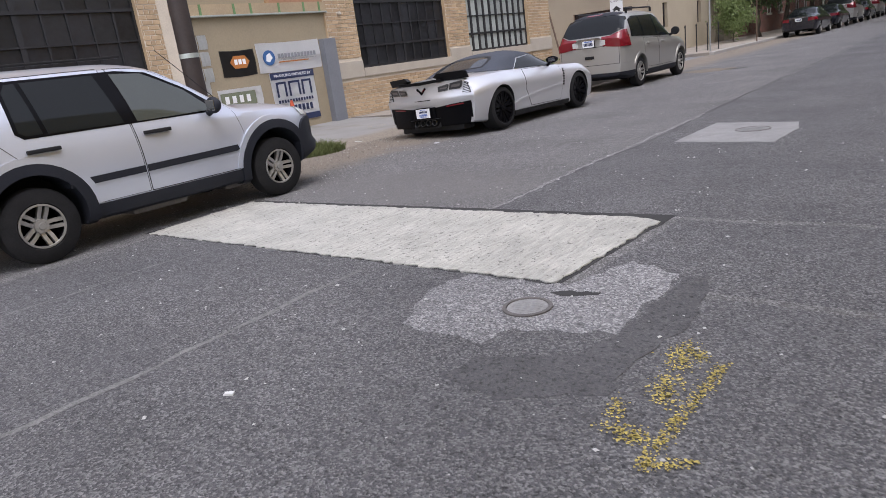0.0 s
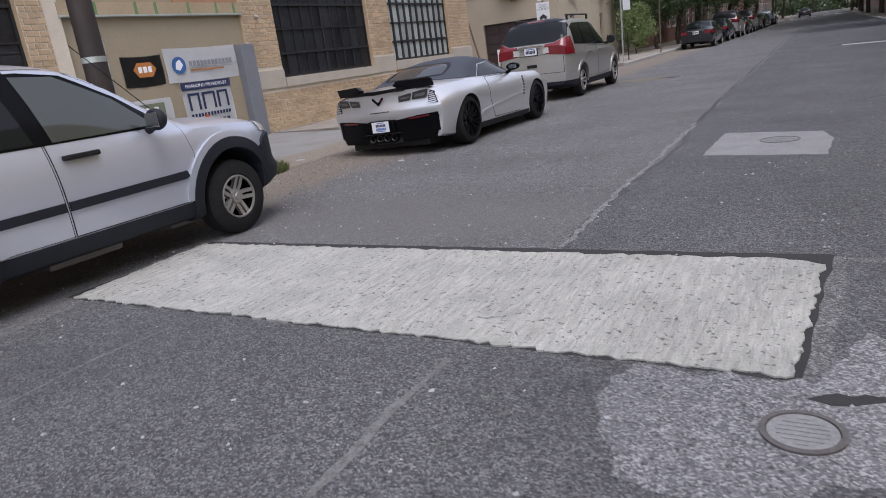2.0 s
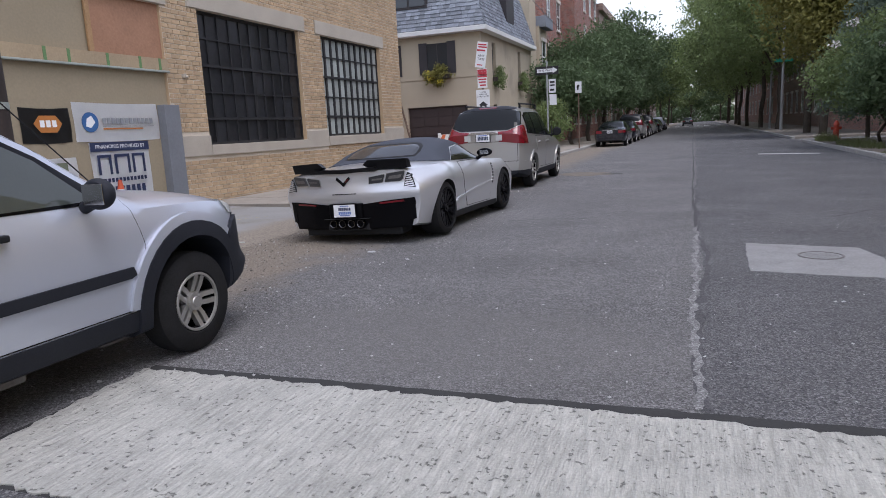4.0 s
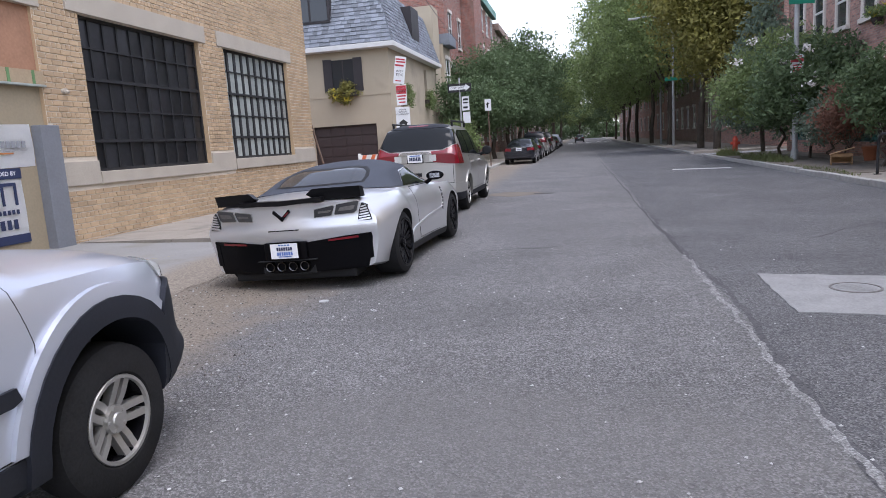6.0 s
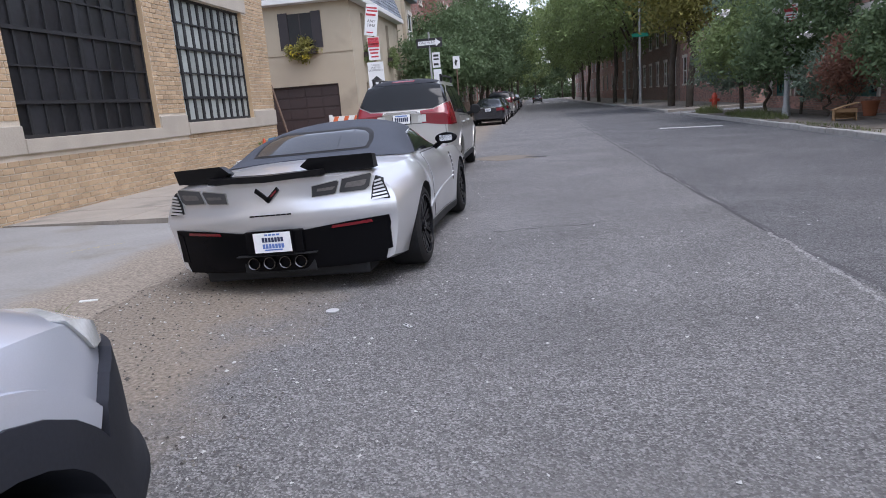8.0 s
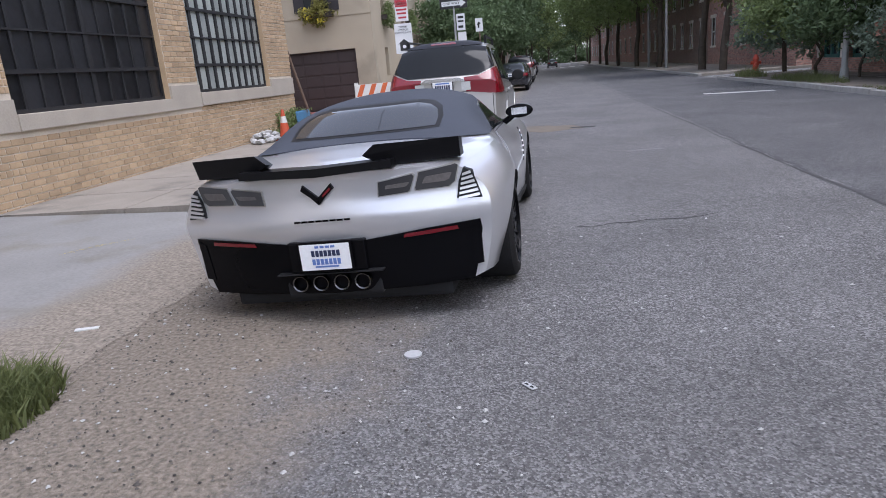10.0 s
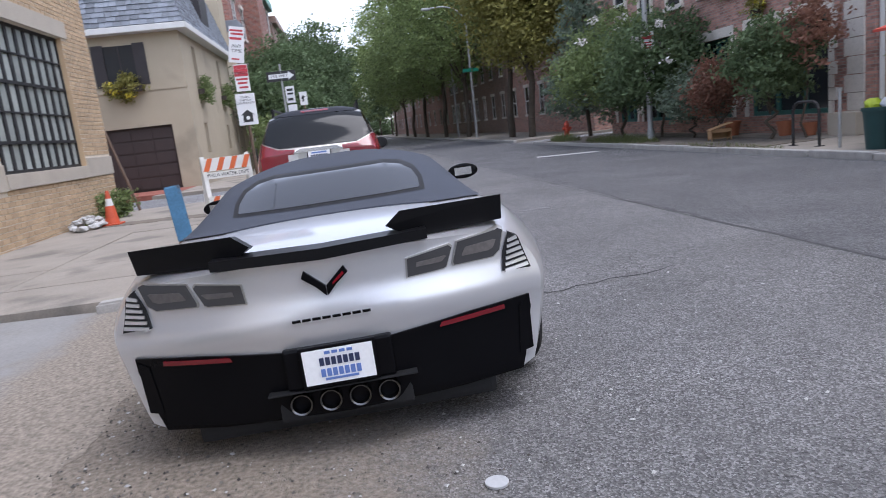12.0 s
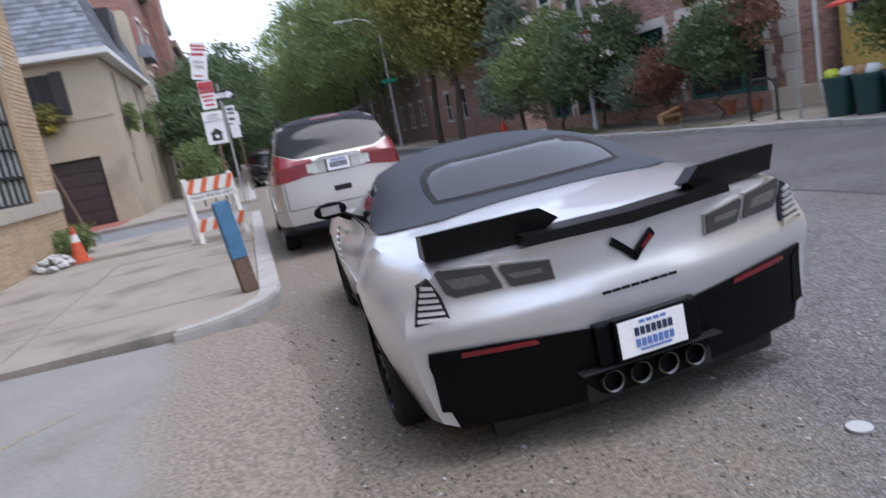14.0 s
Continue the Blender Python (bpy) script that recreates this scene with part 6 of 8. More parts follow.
skin("window_trim", cbody, 0.008, [(1.13, 1.13), (1.13, 1.50), (1.20, 1.575), (2.2, 1.575), (2.50, 1.535), (2.86, 1.345), (3.17, 1.10), (3.1, 1.065), (1.19, 1.08)], "x", 0.4, 1.2, M_GLOSSBLACK, C, both=True)
skin("quarter_trim", cbody, 0.008, [(0.28, 1.10), (0.36, 1.52), (0.84, 1.56), (0.90, 1.50), (0.93, 1.12), (0.89, 1.085)], "x", 0.4, 1.2, M_GLOSSBLACK, C, both=True)
skin("window", cbody, 0.012, [(2.21, 1.085), (2.13, 1.55), (2.44, 1.53), (2.83, 1.325), (3.06, 1.10), (2.98, 1.085)], "x", 0.4, 1.2, M_GLASS_L, C, "front door window", both=True)
skin("window", cbody, 0.012, [(1.39, 1.10), (1.33, 1.55), (1.97, 1.555), (2.08, 1.09)], "x", 0.4, 1.2, M_GLASS, C, "tinted rear door window", both=True)
skin("window", cbody, 0.012, [(1.16, 1.14), (1.16, 1.48), (1.21, 1.545), (1.29, 1.55), (1.35, 1.105), (1.21, 1.105)], "x", 0.4, 1.2, M_GLASS, C, "tinted rear door quarter glass", both=True)
skin("window", cbody, 0.012, [(0.34, 1.12), (0.42, 1.50), (0.82, 1.535), (0.875, 1.49), (0.905, 1.13), (0.87, 1.11)], "x", 0.4, 1.2, M_GLASS, C, "tinted rear quarter window", both=True)
skin("side_moulding", cbody, 0.022, [(1.43, 0.60), (1.42, 0.665), (2.145, 0.67), (2.15, 0.605)], "x", 0.6, 1.2, M_GREYPLASTIC, C, both=True)
skin("side_moulding", cbody, 0.022, [(2.18, 0.605), (2.175, 0.67), (3.22, 0.68), (3.24, 0.63), (3.2, 0.615)], "x", 0.6, 1.2, M_GREYPLASTIC, C, both=True)
for y in (1.20, 2.26):
    skin("handle_cup", cbody, 0.008, [(y + 0.02, 0.945), (y + 0.06, 1.005), (y + 0.16, 1.005), (y + 0.2, 0.945), (y + 0.15, 0.92), (y + 0.06, 0.92)], "x", 0.6, 1.2, M_BLUESILVER, C, both=True)
    for s in (1, -1):
        bm = bmesh.new()
        add_box(bm, min(s * 0.885, s * 0.925), max(s * 0.885, s * 0.925), y - 0.04, y + 0.24, 0.952, 0.988, 0.01)
        part("door_handle", bm, M_BLKPLASTIC, C, "black door handle")
for s in (1, -1):
    bm = bmesh.new()
    bmesh.ops.create_icosphere(bm, subdivisions=3, radius=1.0)
    bmesh.ops.transform(bm, matrix=Matrix.Translation((s * 0.985, 2.98, 1.13)) @ Matrix.Diagonal((0.098, 0.07, 0.085, 1)), verts=bm.verts)
    for v in bm.verts:
        v.co.y = max(v.co.y, 2.945)
    add_rod(bm, (s * 0.84, 3.0, 1.05), (s * 0.95, 2.99, 1.09), 0.035)
    part("mirror", bm, M_GREYPLASTIC, C, "dark door mirror", smooth=50)
    boxpart("mirror_glass", (s * 0.985 - 0.072, s * 0.985 + 0.072, 2.938, 2.944, 1.075, 1.185), M_CHROME, C, bevel=0.002)
    bm = bmesh.new()
    add_box(bm, min(s * 0.60, s * 0.635), max(s * 0.60, s * 0.635), 0.5, 2.3, 1.69, 1.715, 0.008)
    part("roof_rail", bm, M_BLKPLASTIC, C)
rodpart("aerial", (0.55, 3.40, 1.1), (0.5, 2.75, 1.75), 0.004, M_BLKPLASTIC, C)
for k, (y, x) in enumerate(((1.0, 0.3), (2.0, 0.5), (3.1, 0.45))):
    boxpart("underbody", (x - 0.35, x + 0.25, y, y + 0.6, 0.2, 0.3), M_IRON, C, bevel=0.03)

# -- pewter crossover van --
RXX, RY = -7.77, 15.86
R = thing("crossover", "pewter grey crossover with wide red tail lamps", "car", group="parked cars", m=pose(RXX, RY, 0) @ Matrix.Diagonal((1, 1, 1.04, 1)))
rtab = {
    "bot": [(0, 0.36), (0.4, 0.28), (1.0, 0.24), (4.0, 0.24), (4.74, 0.36)],
    "ws": [(0, 0.76), (0.15, 0.84), (0.6, 0.89), (4.0, 0.89), (4.4, 0.8), (4.74, 0.5)],
    "zm": [(0, 0.74), (1, 0.78), (3.8, 0.78), (4.74, 0.6)],
    "wm": [(0, 0.80), (0.12, 0.87), (0.5, 0.925), (2.5, 0.935), (4.0, 0.92), (4.4, 0.82), (4.74, 0.52)],
    "zb": [(0, 1.14), (0.6, 1.14), (2.6, 1.07), (3.5, 1.02), (4.1, 0.96), (4.5, 0.84), (4.74, 0.66)],
    "wb": [(0, 0.80), (0.12, 0.84), (0.5, 0.875), (3.4, 0.875), (4.0, 0.82), (4.4, 0.7), (4.74, 0.42)],
    "zt": [(0, 1.20), (0.06, 1.27), (0.35, 1.65), (0.5, 1.74), (1.0, 1.79), (2.0, 1.785), (2.5, 1.72), (2.9, 1.48), (3.45, 1.12), (3.9, 1.06), (4.4, 0.95), (4.74, 0.7)],
    "wt": [(0, 0.74), (0.1, 0.74), (0.4, 0.66), (0.8, 0.67), (2.5, 0.66), (3.2, 0.72), (3.6, 0.74), (4.2, 0.66), (4.74, 0.38)],
    "e": [(0, 0.03), (0.3, 0.05), (0.8, 0.09), (2.6, 0.09), (3.5, 0.08), (4.74, 0.05)],
}
rbody = loft_body(rtab, 4.74, 50, M_PEWTER)
rcut = cut_arches(rbody.copy(), [(s * 0.93, y, 0.40) for s in (1, -1) for y in (0.95, 3.80)])
part("body", rcut, M_PEWTER, R, smooth=32)
for s in (1, -1):
    wheel(R, s * 0.90, 0.95, 0.35, 0.22, 0.225, 5, M_ALLOY, s, True)
    wheel(R, s * 0.90, 3.80, 0.35, 0.22, 0.225, 5, M_ALLOY, s, True)
skin("rear_glass", rbody, 0.010, [(-0.79, 1.36), (-0.70, 1.64), (-0.52, 1.69), (0.52, 1.69), (0.70, 1.64), (0.79, 1.36), (0.55, 1.265), (-0.55, 1.265)], "y", -0.1, 0.62, M_GLASS_DK, R, "large dark rear window")
skin("tail_lamp_band", rbody, 0.016, [(-0.98, 0.97), (-0.98, 1.40), (-0.80, 1.345), (-0.56, 1.25), (-0.33, 1.235), (-0.36, 1.03), (-0.7, 0.985)], "y", -0.1, 0.38, M_REDLENS, R, "wide red tail lamp band")
skin("tail_lamp_band", rbody, 0.016, [(0.98, 0.97), (0.98, 1.40), (0.80, 1.345), (0.56, 1.25), (0.33, 1.235), (0.36, 1.03), (0.7, 0.985)], "y", -0.1, 0.38, M_REDLENS, R, "wide red tail lamp band")
skin("reverse_lamp", rbody, 0.020, [(-0.43, 1.05), (-0.43, 1.17), (-0.29, 1.17), (-0.29, 1.05)], "y", -0.1, 0.3, M_CLEARLENS, R, "clear reversing lamp")
skin("reverse_lamp", rbody, 0.020, [(0.43, 1.05), (0.43, 1.17), (0.29, 1.17), (0.29, 1.05)], "y", -0.1, 0.3, M_CLEARLENS, R, "clear reversing lamp")
bm = bmesh.new()
add_prism(bm, [(-0.36, 1.185), (-0.26, 1.235), (0.26, 1.235), (0.36, 1.185)], "y", -0.04, 0.05)
part("chrome_bar", bm, M_CHROME, R, "chrome bar above the number plate")
plate(R, -0.035, 1.11, 0.305, 0.15, 0, M_VWHITE, [(M_VNAVY, -0.12, 0.12, -0.04, 0.03, 7), (M_PLATEBLUE, -0.14, 0.14, 0.045, 0.065, 1)])
gate = [(-0.76, 0.62), (-0.76, 1.02), (0.76, 1.02), (0.76, 0.62)]
skin("gate_gap", rbody, 0.002, grow(gate, 0.01), "y", -0.1, 0.3, M_GAP, R)
skin("tailgate", rbody, 0.006, gate, "y", -0.1, 0.3, M_PEWTER, R)
boxpart("gate_handle", (-0.12, 0.12, -0.03, 0.02, 0.76, 0.83), M_BLKPLASTIC, R, bevel=0.012)
skin("rear_bumper", rbody, 0.03, [(-0.1, 0.42), (-0.1, 0.61), (0.35, 0.61), (0.53, 0.55), (0.53, 0.42)], "x", -1.1, 1.1, M_PEWTER, R, "pewter rear bumper")
skin("bumper_valance", rbody, 0.026, [(-0.1, 0.2), (-0.1, 0.42), (0.53, 0.42), (0.53, 0.2)], "x", -1.1, 1.1, M_GREYPLASTIC, R, "dark lower bumper valance")
skin("sill", rbody, 0.02, [(1.36, 0.2), (1.36, 0.36), (3.4, 0.36), (3.4, 0.2)], "x", 0.5, 1.2, M_GREYPLASTIC, R, both=True)
for y in (0.95, 3.80):
    skin("arch_flare", rbody, 0.016, ring_poly(y, 0.35, 0.395, -6, 186, 0.07), "x", 0.6, 1.2, M_PEWTER, R, both=True)
skin("window_trim", rbody, 0.006, [(0.52, 1.17), (0.62, 1.55), (0.9, 1.63), (2.3, 1.63), (2.62, 1.54), (3.3, 1.10), (3.2, 1.07)], "x", 0.4, 1.2, M_GLOSSBLACK, R, both=True)
for poly in ([(0.58, 1.18), (0.68, 1.54), (1.18, 1.60), (1.2, 1.15)], [(1.30, 1.14), (1.28, 1.60), (2.05, 1.60), (2.10, 1.11)], [(2.2, 1.10), (2.16, 1.59), (2.48, 1.55), (3.1, 1.12), (3.0, 1.09)]):
    skin("window", rbody, 0.010, poly, "x", 0.4, 1.2, M_GLASS, R, both=True)
for poly in ([(1.37, 0.42), (1.33, 0.58), (1.20, 0.76), (1.2, 1.10), (2.13, 1.07), (2.13, 0.40)], [(2.16, 0.40), (2.16, 1.07), (3.16, 1.03), (3.22, 0.7), (3.2, 0.40)]):
    skin("door_gap", rbody, 0.002, grow(poly, 0.008), "x", 0.5, 1.2, M_GAP, R, both=True)
    skin("door", rbody, 0.006, poly, "x", 0.5, 1.2, M_PEWTER, R, both=True)
for s in (1, -1):
    for y in (1.34, 2.30):
        bm = bmesh.new()
        add_box(bm, min(s * 0.92, s * 0.965), max(s * 0.92, s * 0.965), y, y + 0.22, 0.955, 0.99, 0.01)
        part("door_handle", bm, M_PEWTER, R)
    bm = bmesh.new()
    bmesh.ops.create_icosphere(bm, subdivisions=3, radius=1.0)
    bmesh.ops.transform(bm, matrix=Matrix.Translation((s * 1.04, 3.05, 1.16)) @ Matrix.Diagonal((0.115, 0.07, 0.10, 1)), verts=bm.verts)
    for v in bm.verts:
        v.co.y = max(v.co.y, 3.02)
    add_rod(bm, (s * 0.86, 3.1, 1.07), (s * 1.0, 3.06, 1.12), 0.035)
    part("mirror", bm, M_BLKPLASTIC, R, "black door mirror", smooth=50)
    rodpart("roof_rail", (s * 0.63, 0.75, 1.81), (s * 0.62, 2.4, 1.81), 0.018, M_BLKPLASTIC, R)
    for yy in (0.8, 2.35):
        boxpart("rail_foot", (min(s * 0.61, s * 0.65), max(s * 0.61, s * 0.65), yy, yy + 0.06, 1.70, 1.80), M_BLKPLASTIC, R)
skin("roof_spoiler", rbody, 0.014, [(-0.6, 1.69), (-0.6, 1.77), (0.6, 1.77), (0.6, 1.69)], "y", 0.2, 0.72, M_GREYPLASTIC, R, "dark roof spoiler edge")
skin("high_brake_lamp", rbody, 0.018, [(-0.2, 1.725), (-0.2, 1.75), (0.2, 1.75), (0.2, 1.725)], "y", 0.3, 0.7, M_REDLENS, R, "red high brake lamp")
rodpart("rear_wiper", (0.0, 0.02, 1.19), (-0.12, 0.30, 1.60), 0.008, M_BLKPLASTIC, R)

# -- dark saloon and the cars behind it --
stab = {
    "bot": [(0, 0.36), (0.4, 0.26), (4.3, 0.22), (4.8, 0.32)],
    "ws": [(0, 0.7), (0.2, 0.82), (4.3, 0.83), (4.8, 0.5)],
    "zm": [(0, 0.66), (2, 0.66), (4.8, 0.55)],
    "wm": [(0, 0.74), (0.15, 0.84), (0.6, 0.90), (4.0, 0.90), (4.5, 0.78), (4.8, 0.5)],
    "zb": [(0, 0.88), (0.7, 0.93), (3.4, 0.90), (4.3, 0.78), (4.8, 0.6)],
    "wb": [(0, 0.72), (0.2, 0.80), (0.8, 0.84), (3.4, 0.84), (4.3, 0.74), (4.8, 0.42)],
    "zt": [(0, 0.97), (0.1, 1.0), (0.75, 1.04), (1.0, 1.12), (1.5, 1.36), (2.0, 1.44), (2.6, 1.43), (3.0, 1.28), (3.5, 1.0), (4.2, 0.88), (4.8, 0.66)],
    "wt": [(0, 0.66), (0.7, 0.70), (1.2, 0.60), (2.0, 0.56), (2.6, 0.57), (3.3, 0.68), (4.2, 0.62), (4.8, 0.36)],
    "e": [(0, 0.04), (1.2, 0.08), (2.6, 0.08), (4.8, 0.05)],
}
sbody = loft_body(stab, 4.8, 40, M_DKCAR)
scut = cut_arches(sbody.copy(), [(s * 0.9, y, 0.36) for s in (1, -1) for y in (0.95, 3.75)])
S = thing("saloon_car", "dark saloon car with red tail lamps parked at the kerb", "car", group="parked cars", m=pose(-7.85, 40.2, 0))
part("body", scut, M_DKCAR, S, smooth=32)
for s in (1, -1):
    wheel(S, s * 0.87, 0.95, 0.32, 0.2, 0.2, 5, M_ALLOY, s, True)
    wheel(S, s * 0.87, 3.75, 0.32, 0.2, 0.2, 5, M_ALLOY, s, True)
skin("rear_glass", sbody, 0.008, [(-0.6, 1.07), (-0.5, 1.38), (0.5, 1.38), (0.6, 1.07)], "y", 0.6, 1.8, M_GLASS, S)
skin("side_window", sbody, 0.008, [(0.98, 0.96), (1.5, 1.28), (2.0, 1.36), (2.6, 1.35), (3.2, 0.95)], "x", 0.3, 1.2, M_GLASS, S, both=True)
skin("windscreen", sbody, 0.006, [(2.7, 1.36), (2.7, 1.5), (3.6, 1.1), (3.5, 0.99), (3.36, 1.0)], "x", -0.7, 0.7, M_GLASS, S)
skin("tail_lamp", sbody, 0.014, [(0.45, 0.74), (0.45, 0.90), (0.9, 0.90), (0.9, 0.76)], "y", -0.1, 0.25, M_REDLENS, S, "red tail lamp", both=True)
plate(S, -0.02, 0.82, 0.30, 0.15, 0, M_VWHITE, [(M_VNAVY, -0.12, 0.12, -0.04, 0.03, 7)])
boxpart("chrome_strip", (-0.42, 0.42, -0.02, 0.02, 0.91, 0.94), M_CHROME, S)
for k, y in enumerate((46.6, 58.4, 70.5, 76.5, 82.6, 94.0)):
    c = copy_thing(S, pose(-7.85 + 0.1 * (k % 2), y, 0))
c = copy_thing(R, pose(-7.8, 52.3, 0))
c = copy_thing(R, pose(-7.8, 64.4, 0))
c = copy_thing(C, pose(-7.8, 88.3, 0))
c = copy_thing(S, pose(-4.6, 128, 0))
tagged(c, "distant car on the road far down the street", "car", group="parked cars")

# ---- trees, shrubs, weeds ----


def leaf_cloud(blobs, count, size, seed, clump=0.35, droop=0.0, thin=1.0):
    """Many small leaf blades in clumps near the outside of several ellipsoids."""
    r = np.random.default_rng(seed)
    vol = np.array([b[3] * b[4] * b[5] for b in blobs]) ** 0.67
    per = np.maximum(1, (count * vol / vol.sum()).astype(int))
    pts = []
    for b, n in zip(blobs, per):
        k = max(4, n // 28)
        d = r.normal(size=(k, 3))
        d /= np.linalg.norm(d, axis=1)[:, None]
        rad = 0.35 + 0.65 * r.random(k) ** 0.45
        cen = d * rad[:, None] * np.array(b[3:6]) * (1 + 0.16 * r.normal(size=(k, 1))) + np.array(b[:3])
        which = r.integers(0, k, n)
        off = r.normal(size=(n, 3)) * clump * np.array((1, 1, 0.6))
        pts.append(cen[which] + off)
    p = np.concatenate(pts)
    n = len(p)
    u = r.normal(size=(n, 3))
    u[:, 2] -= droop
    u /= np.linalg.norm(u, axis=1)[:, None]
    w = np.cross(u, r.normal(size=(n, 3)))
    w /= np.linalg.norm(w, axis=1)[:, None] + 1e-9
    s = size * (0.6 + 0.8 * r.random((n, 1)))
    u, w = u * s, w * s * 0.42 * thin
    v = np.stack([p - u, p + w, p + u, p - w], axis=1).reshape(-1, 3)
    f = np.arange(4 * n).reshape(-1, 4)
    me = bpy.data.meshes.new("crown")
    me.from_pydata(v.tolist(), [], f.tolist())
    return me


def wood(base, top, r0, tips, seed, bend=0.15):
    """A tapered trunk with limbs that run to the tips."""
    rn = random.Random(seed)
    bm = bmesh.new()

    def limb(a, b, ra, rb, n=4):
        a, b = Vector(a), Vector(b)
        prev, pr = a, ra
        for i in range(1, n + 1):
            f = i / n
            q = a.lerp(b, f) + Vector((rn.uniform(-bend, bend), rn.uniform(-bend, bend), rn.uniform(-bend, bend) * 0.3)) * (1 if i < n else 0)
            r = ra + (rb - ra) * f
            add_rod(bm, prev, q, pr, r, 8)
            prev, pr = q, r
    limb(base, top, r0, r0 * 0.6, 5)
    for t in tips:
        f = rn.uniform(0.55, 1.0)
        st = Vector(base).lerp(Vector(top), f)
        limb(st, t, r0 * 0.42, r0 * 0.1, 4)
    return bm


def tree(name, label, x, y, h, blobs, r0, leaf, count, size, seed, fork=0.45, category="tree", clump=0.35, flowers=None, group=""):
    t = thing(name, label, category, group=group, m=pose(x, y, 0.1 if y < 199 else -0.06))
    tips = [(b[0] * 0.8, b[1] * 0.8, b[2]) for b in blobs]
    part("trunk", wood((0, 0, 0), (0.05 * h * 0.3, 0, h * fork), r0, tips, seed), M_BARK, t, smooth=50)
    part("crown", leaf_cloud(blobs, count, size, seed, clump), leaf, t)
    if flowers:
        part("blossom", leaf_cloud(flowers, 320, 0.055, seed + 5, 0.10, thin=1.8), M_FLOWER, t, "white flower clusters")
    return t


def round_crown(h, r, lo, seed, k=7):
    rn = random.Random(seed)
    out = [(0, 0, (h + lo) / 2, r * 0.75, r * 0.75, (h - lo) * 0.42)]
    for i in range(k):
        a = 2 * math.pi * i / k + rn.uniform(-0.4, 0.4)
        z = lo + (h - lo) * rn.uniform(0.2, 0.85)
        d = r * rn.uniform(0.45, 0.75)
        out.append((d * math.cos(a), d * math.sin(a), z, r * rn.uniform(0.35, 0.55), r * rn.uniform(0.35, 0.55), (h - lo) * rn.uniform(0.16, 0.26)))
    return out


STREET = "street trees"
# left side, dark trees behind the parked cars
for k, (x, y, h, r, m) in enumerate([(-10.6, 44.0, 5.2, 2.0, M_LEAF_DK), (-10.4, 50.0, 7.6, 3.0, M_LEAF_DK), (-10.2, 57.0, 9.2, 3.6, M_LEAF_DK), (-10.0, 66.0, 10.0, 4.0, M_LEAF_DK), (-10.2, 77.0, 11.0, 4.5, M_LEAF_DK), (-10.0, 90.0, 12.0, 5.0, M_LEAF), (-10, 106, 13.5, 5.6, M_LEAF_B)]):
    tree("street_tree", "dark green leafy street tree by the row houses", x, y, h, round_crown(h, r, 1.5 if k < 2 else 2.2, 100 + k), 0.14 + 0.02 * k, m, 15000, 0.12 + 0.010 * k, 200 + k, 0.4, group=STREET)
# right side, tall canopy trees
for k, (x, y, h, r, m, lab) in enumerate([
        (2.9, 47.5, 13.5, 4.2, M_LEAF_Y, "tall street tree turning yellow"), (3.2, 44.0, 10.0, 3.0, M_LEAF_Y, "street tree turning yellow"),
        (2.8, 62.0, 15.0, 6.6, M_LEAF_B, "tall green street tree arching over the road"), (2.4, 72.0, 15.5, 7.0, M_LEAF, "tall green street tree arching over the road"),
        (2.0, 84.0, 16.0, 7.8, M_LEAF_B, "tall green street tree arching over the road"), (2.0, 98.0, 16.0, 7.6, M_LEAF, "tall green street tree arching over the road"),
        (2.4, 114.0, 14.0, 6.5, M_LEAF_B, "tall green street tree far down the road"), (2.0, 132.0, 14.0, 6.5, M_LEAF_DK, "tall green street tree far down the road"),
        (-9.0, 125.0, 15.0, 6.5, M_LEAF_B, "tall green street tree far down the road"), (-8.5, 145.0, 16.0, 7.5, M_LEAF, "tall green street tree far down the road"),
        (-13.5, 185.0, 15.0, 9.0, M_LEAF, "trees closing the end of the street"), (4.0, 170.0, 15.0, 8.0, M_LEAF_DK, "trees closing the end of the street"), (-11, 168, 14, 7.0, M_LEAF_DK, "trees closing the end of the street"), (-4.5, 210, 10, 9.0, M_LEAF_DK, "trees closing the end of the street"), (-10, 215, 12, 9.0, M_LEAF, "trees closing the end of the street"), (3.5, 215, 12, 9.0, M_LEAF, "trees closing the end of the street")]):
    tree("street_tree", lab, x, y, h, round_crown(h, r, 4.2 if k != 1 else 3.0, 300 + k, 9), 0.22, m, 24000 if k < 6 else 8000, (0.125 if k < 6 else 0.17) + 0.011 * k, 400 + k, 0.5, group=STREET, clump=0.45)
# corner planting on the right
tree("crepe_myrtle", "flowering shrub tree with white blossom", 3.0, 30.6, 5.2, round_crown(5.0, 2.3, 1.0, 31, 8), 0.06, M_LEAF, 15000, 0.085, 32, 0.35, clump=0.22, flowers=[(0.0, 0.0, 3.2, 2.2, 2.2, 1.8)])
tree("crepe_myrtle", "dense green shrub tree with white blossom", 3.2, 27.9, 4.8, round_crown(4.6, 1.9, 0.9, 33, 8), 0.05, M_LEAF_DK, 13000, 0.085, 34, 0.35, clump=0.22, flowers=[(0.2, -0.5, 2.6, 1.8, 1.6, 1.5)])
tree("evergreen_tree", "tall narrow blue-green evergreen tree", 3.7, 36.0, 7.5, [(0, 0, 2.0, 1.9, 1.9, 1.2), (0, 0, 3.6, 1.5, 1.5, 1.2), (0, 0, 5.0, 1.0, 1.0, 1.1), (0, 0, 6.4, 0.5, 0.5, 1.1)], 0.1, M_LEAF_BLUE, 9000, 0.11, 36, 0.85, clump=0.2)
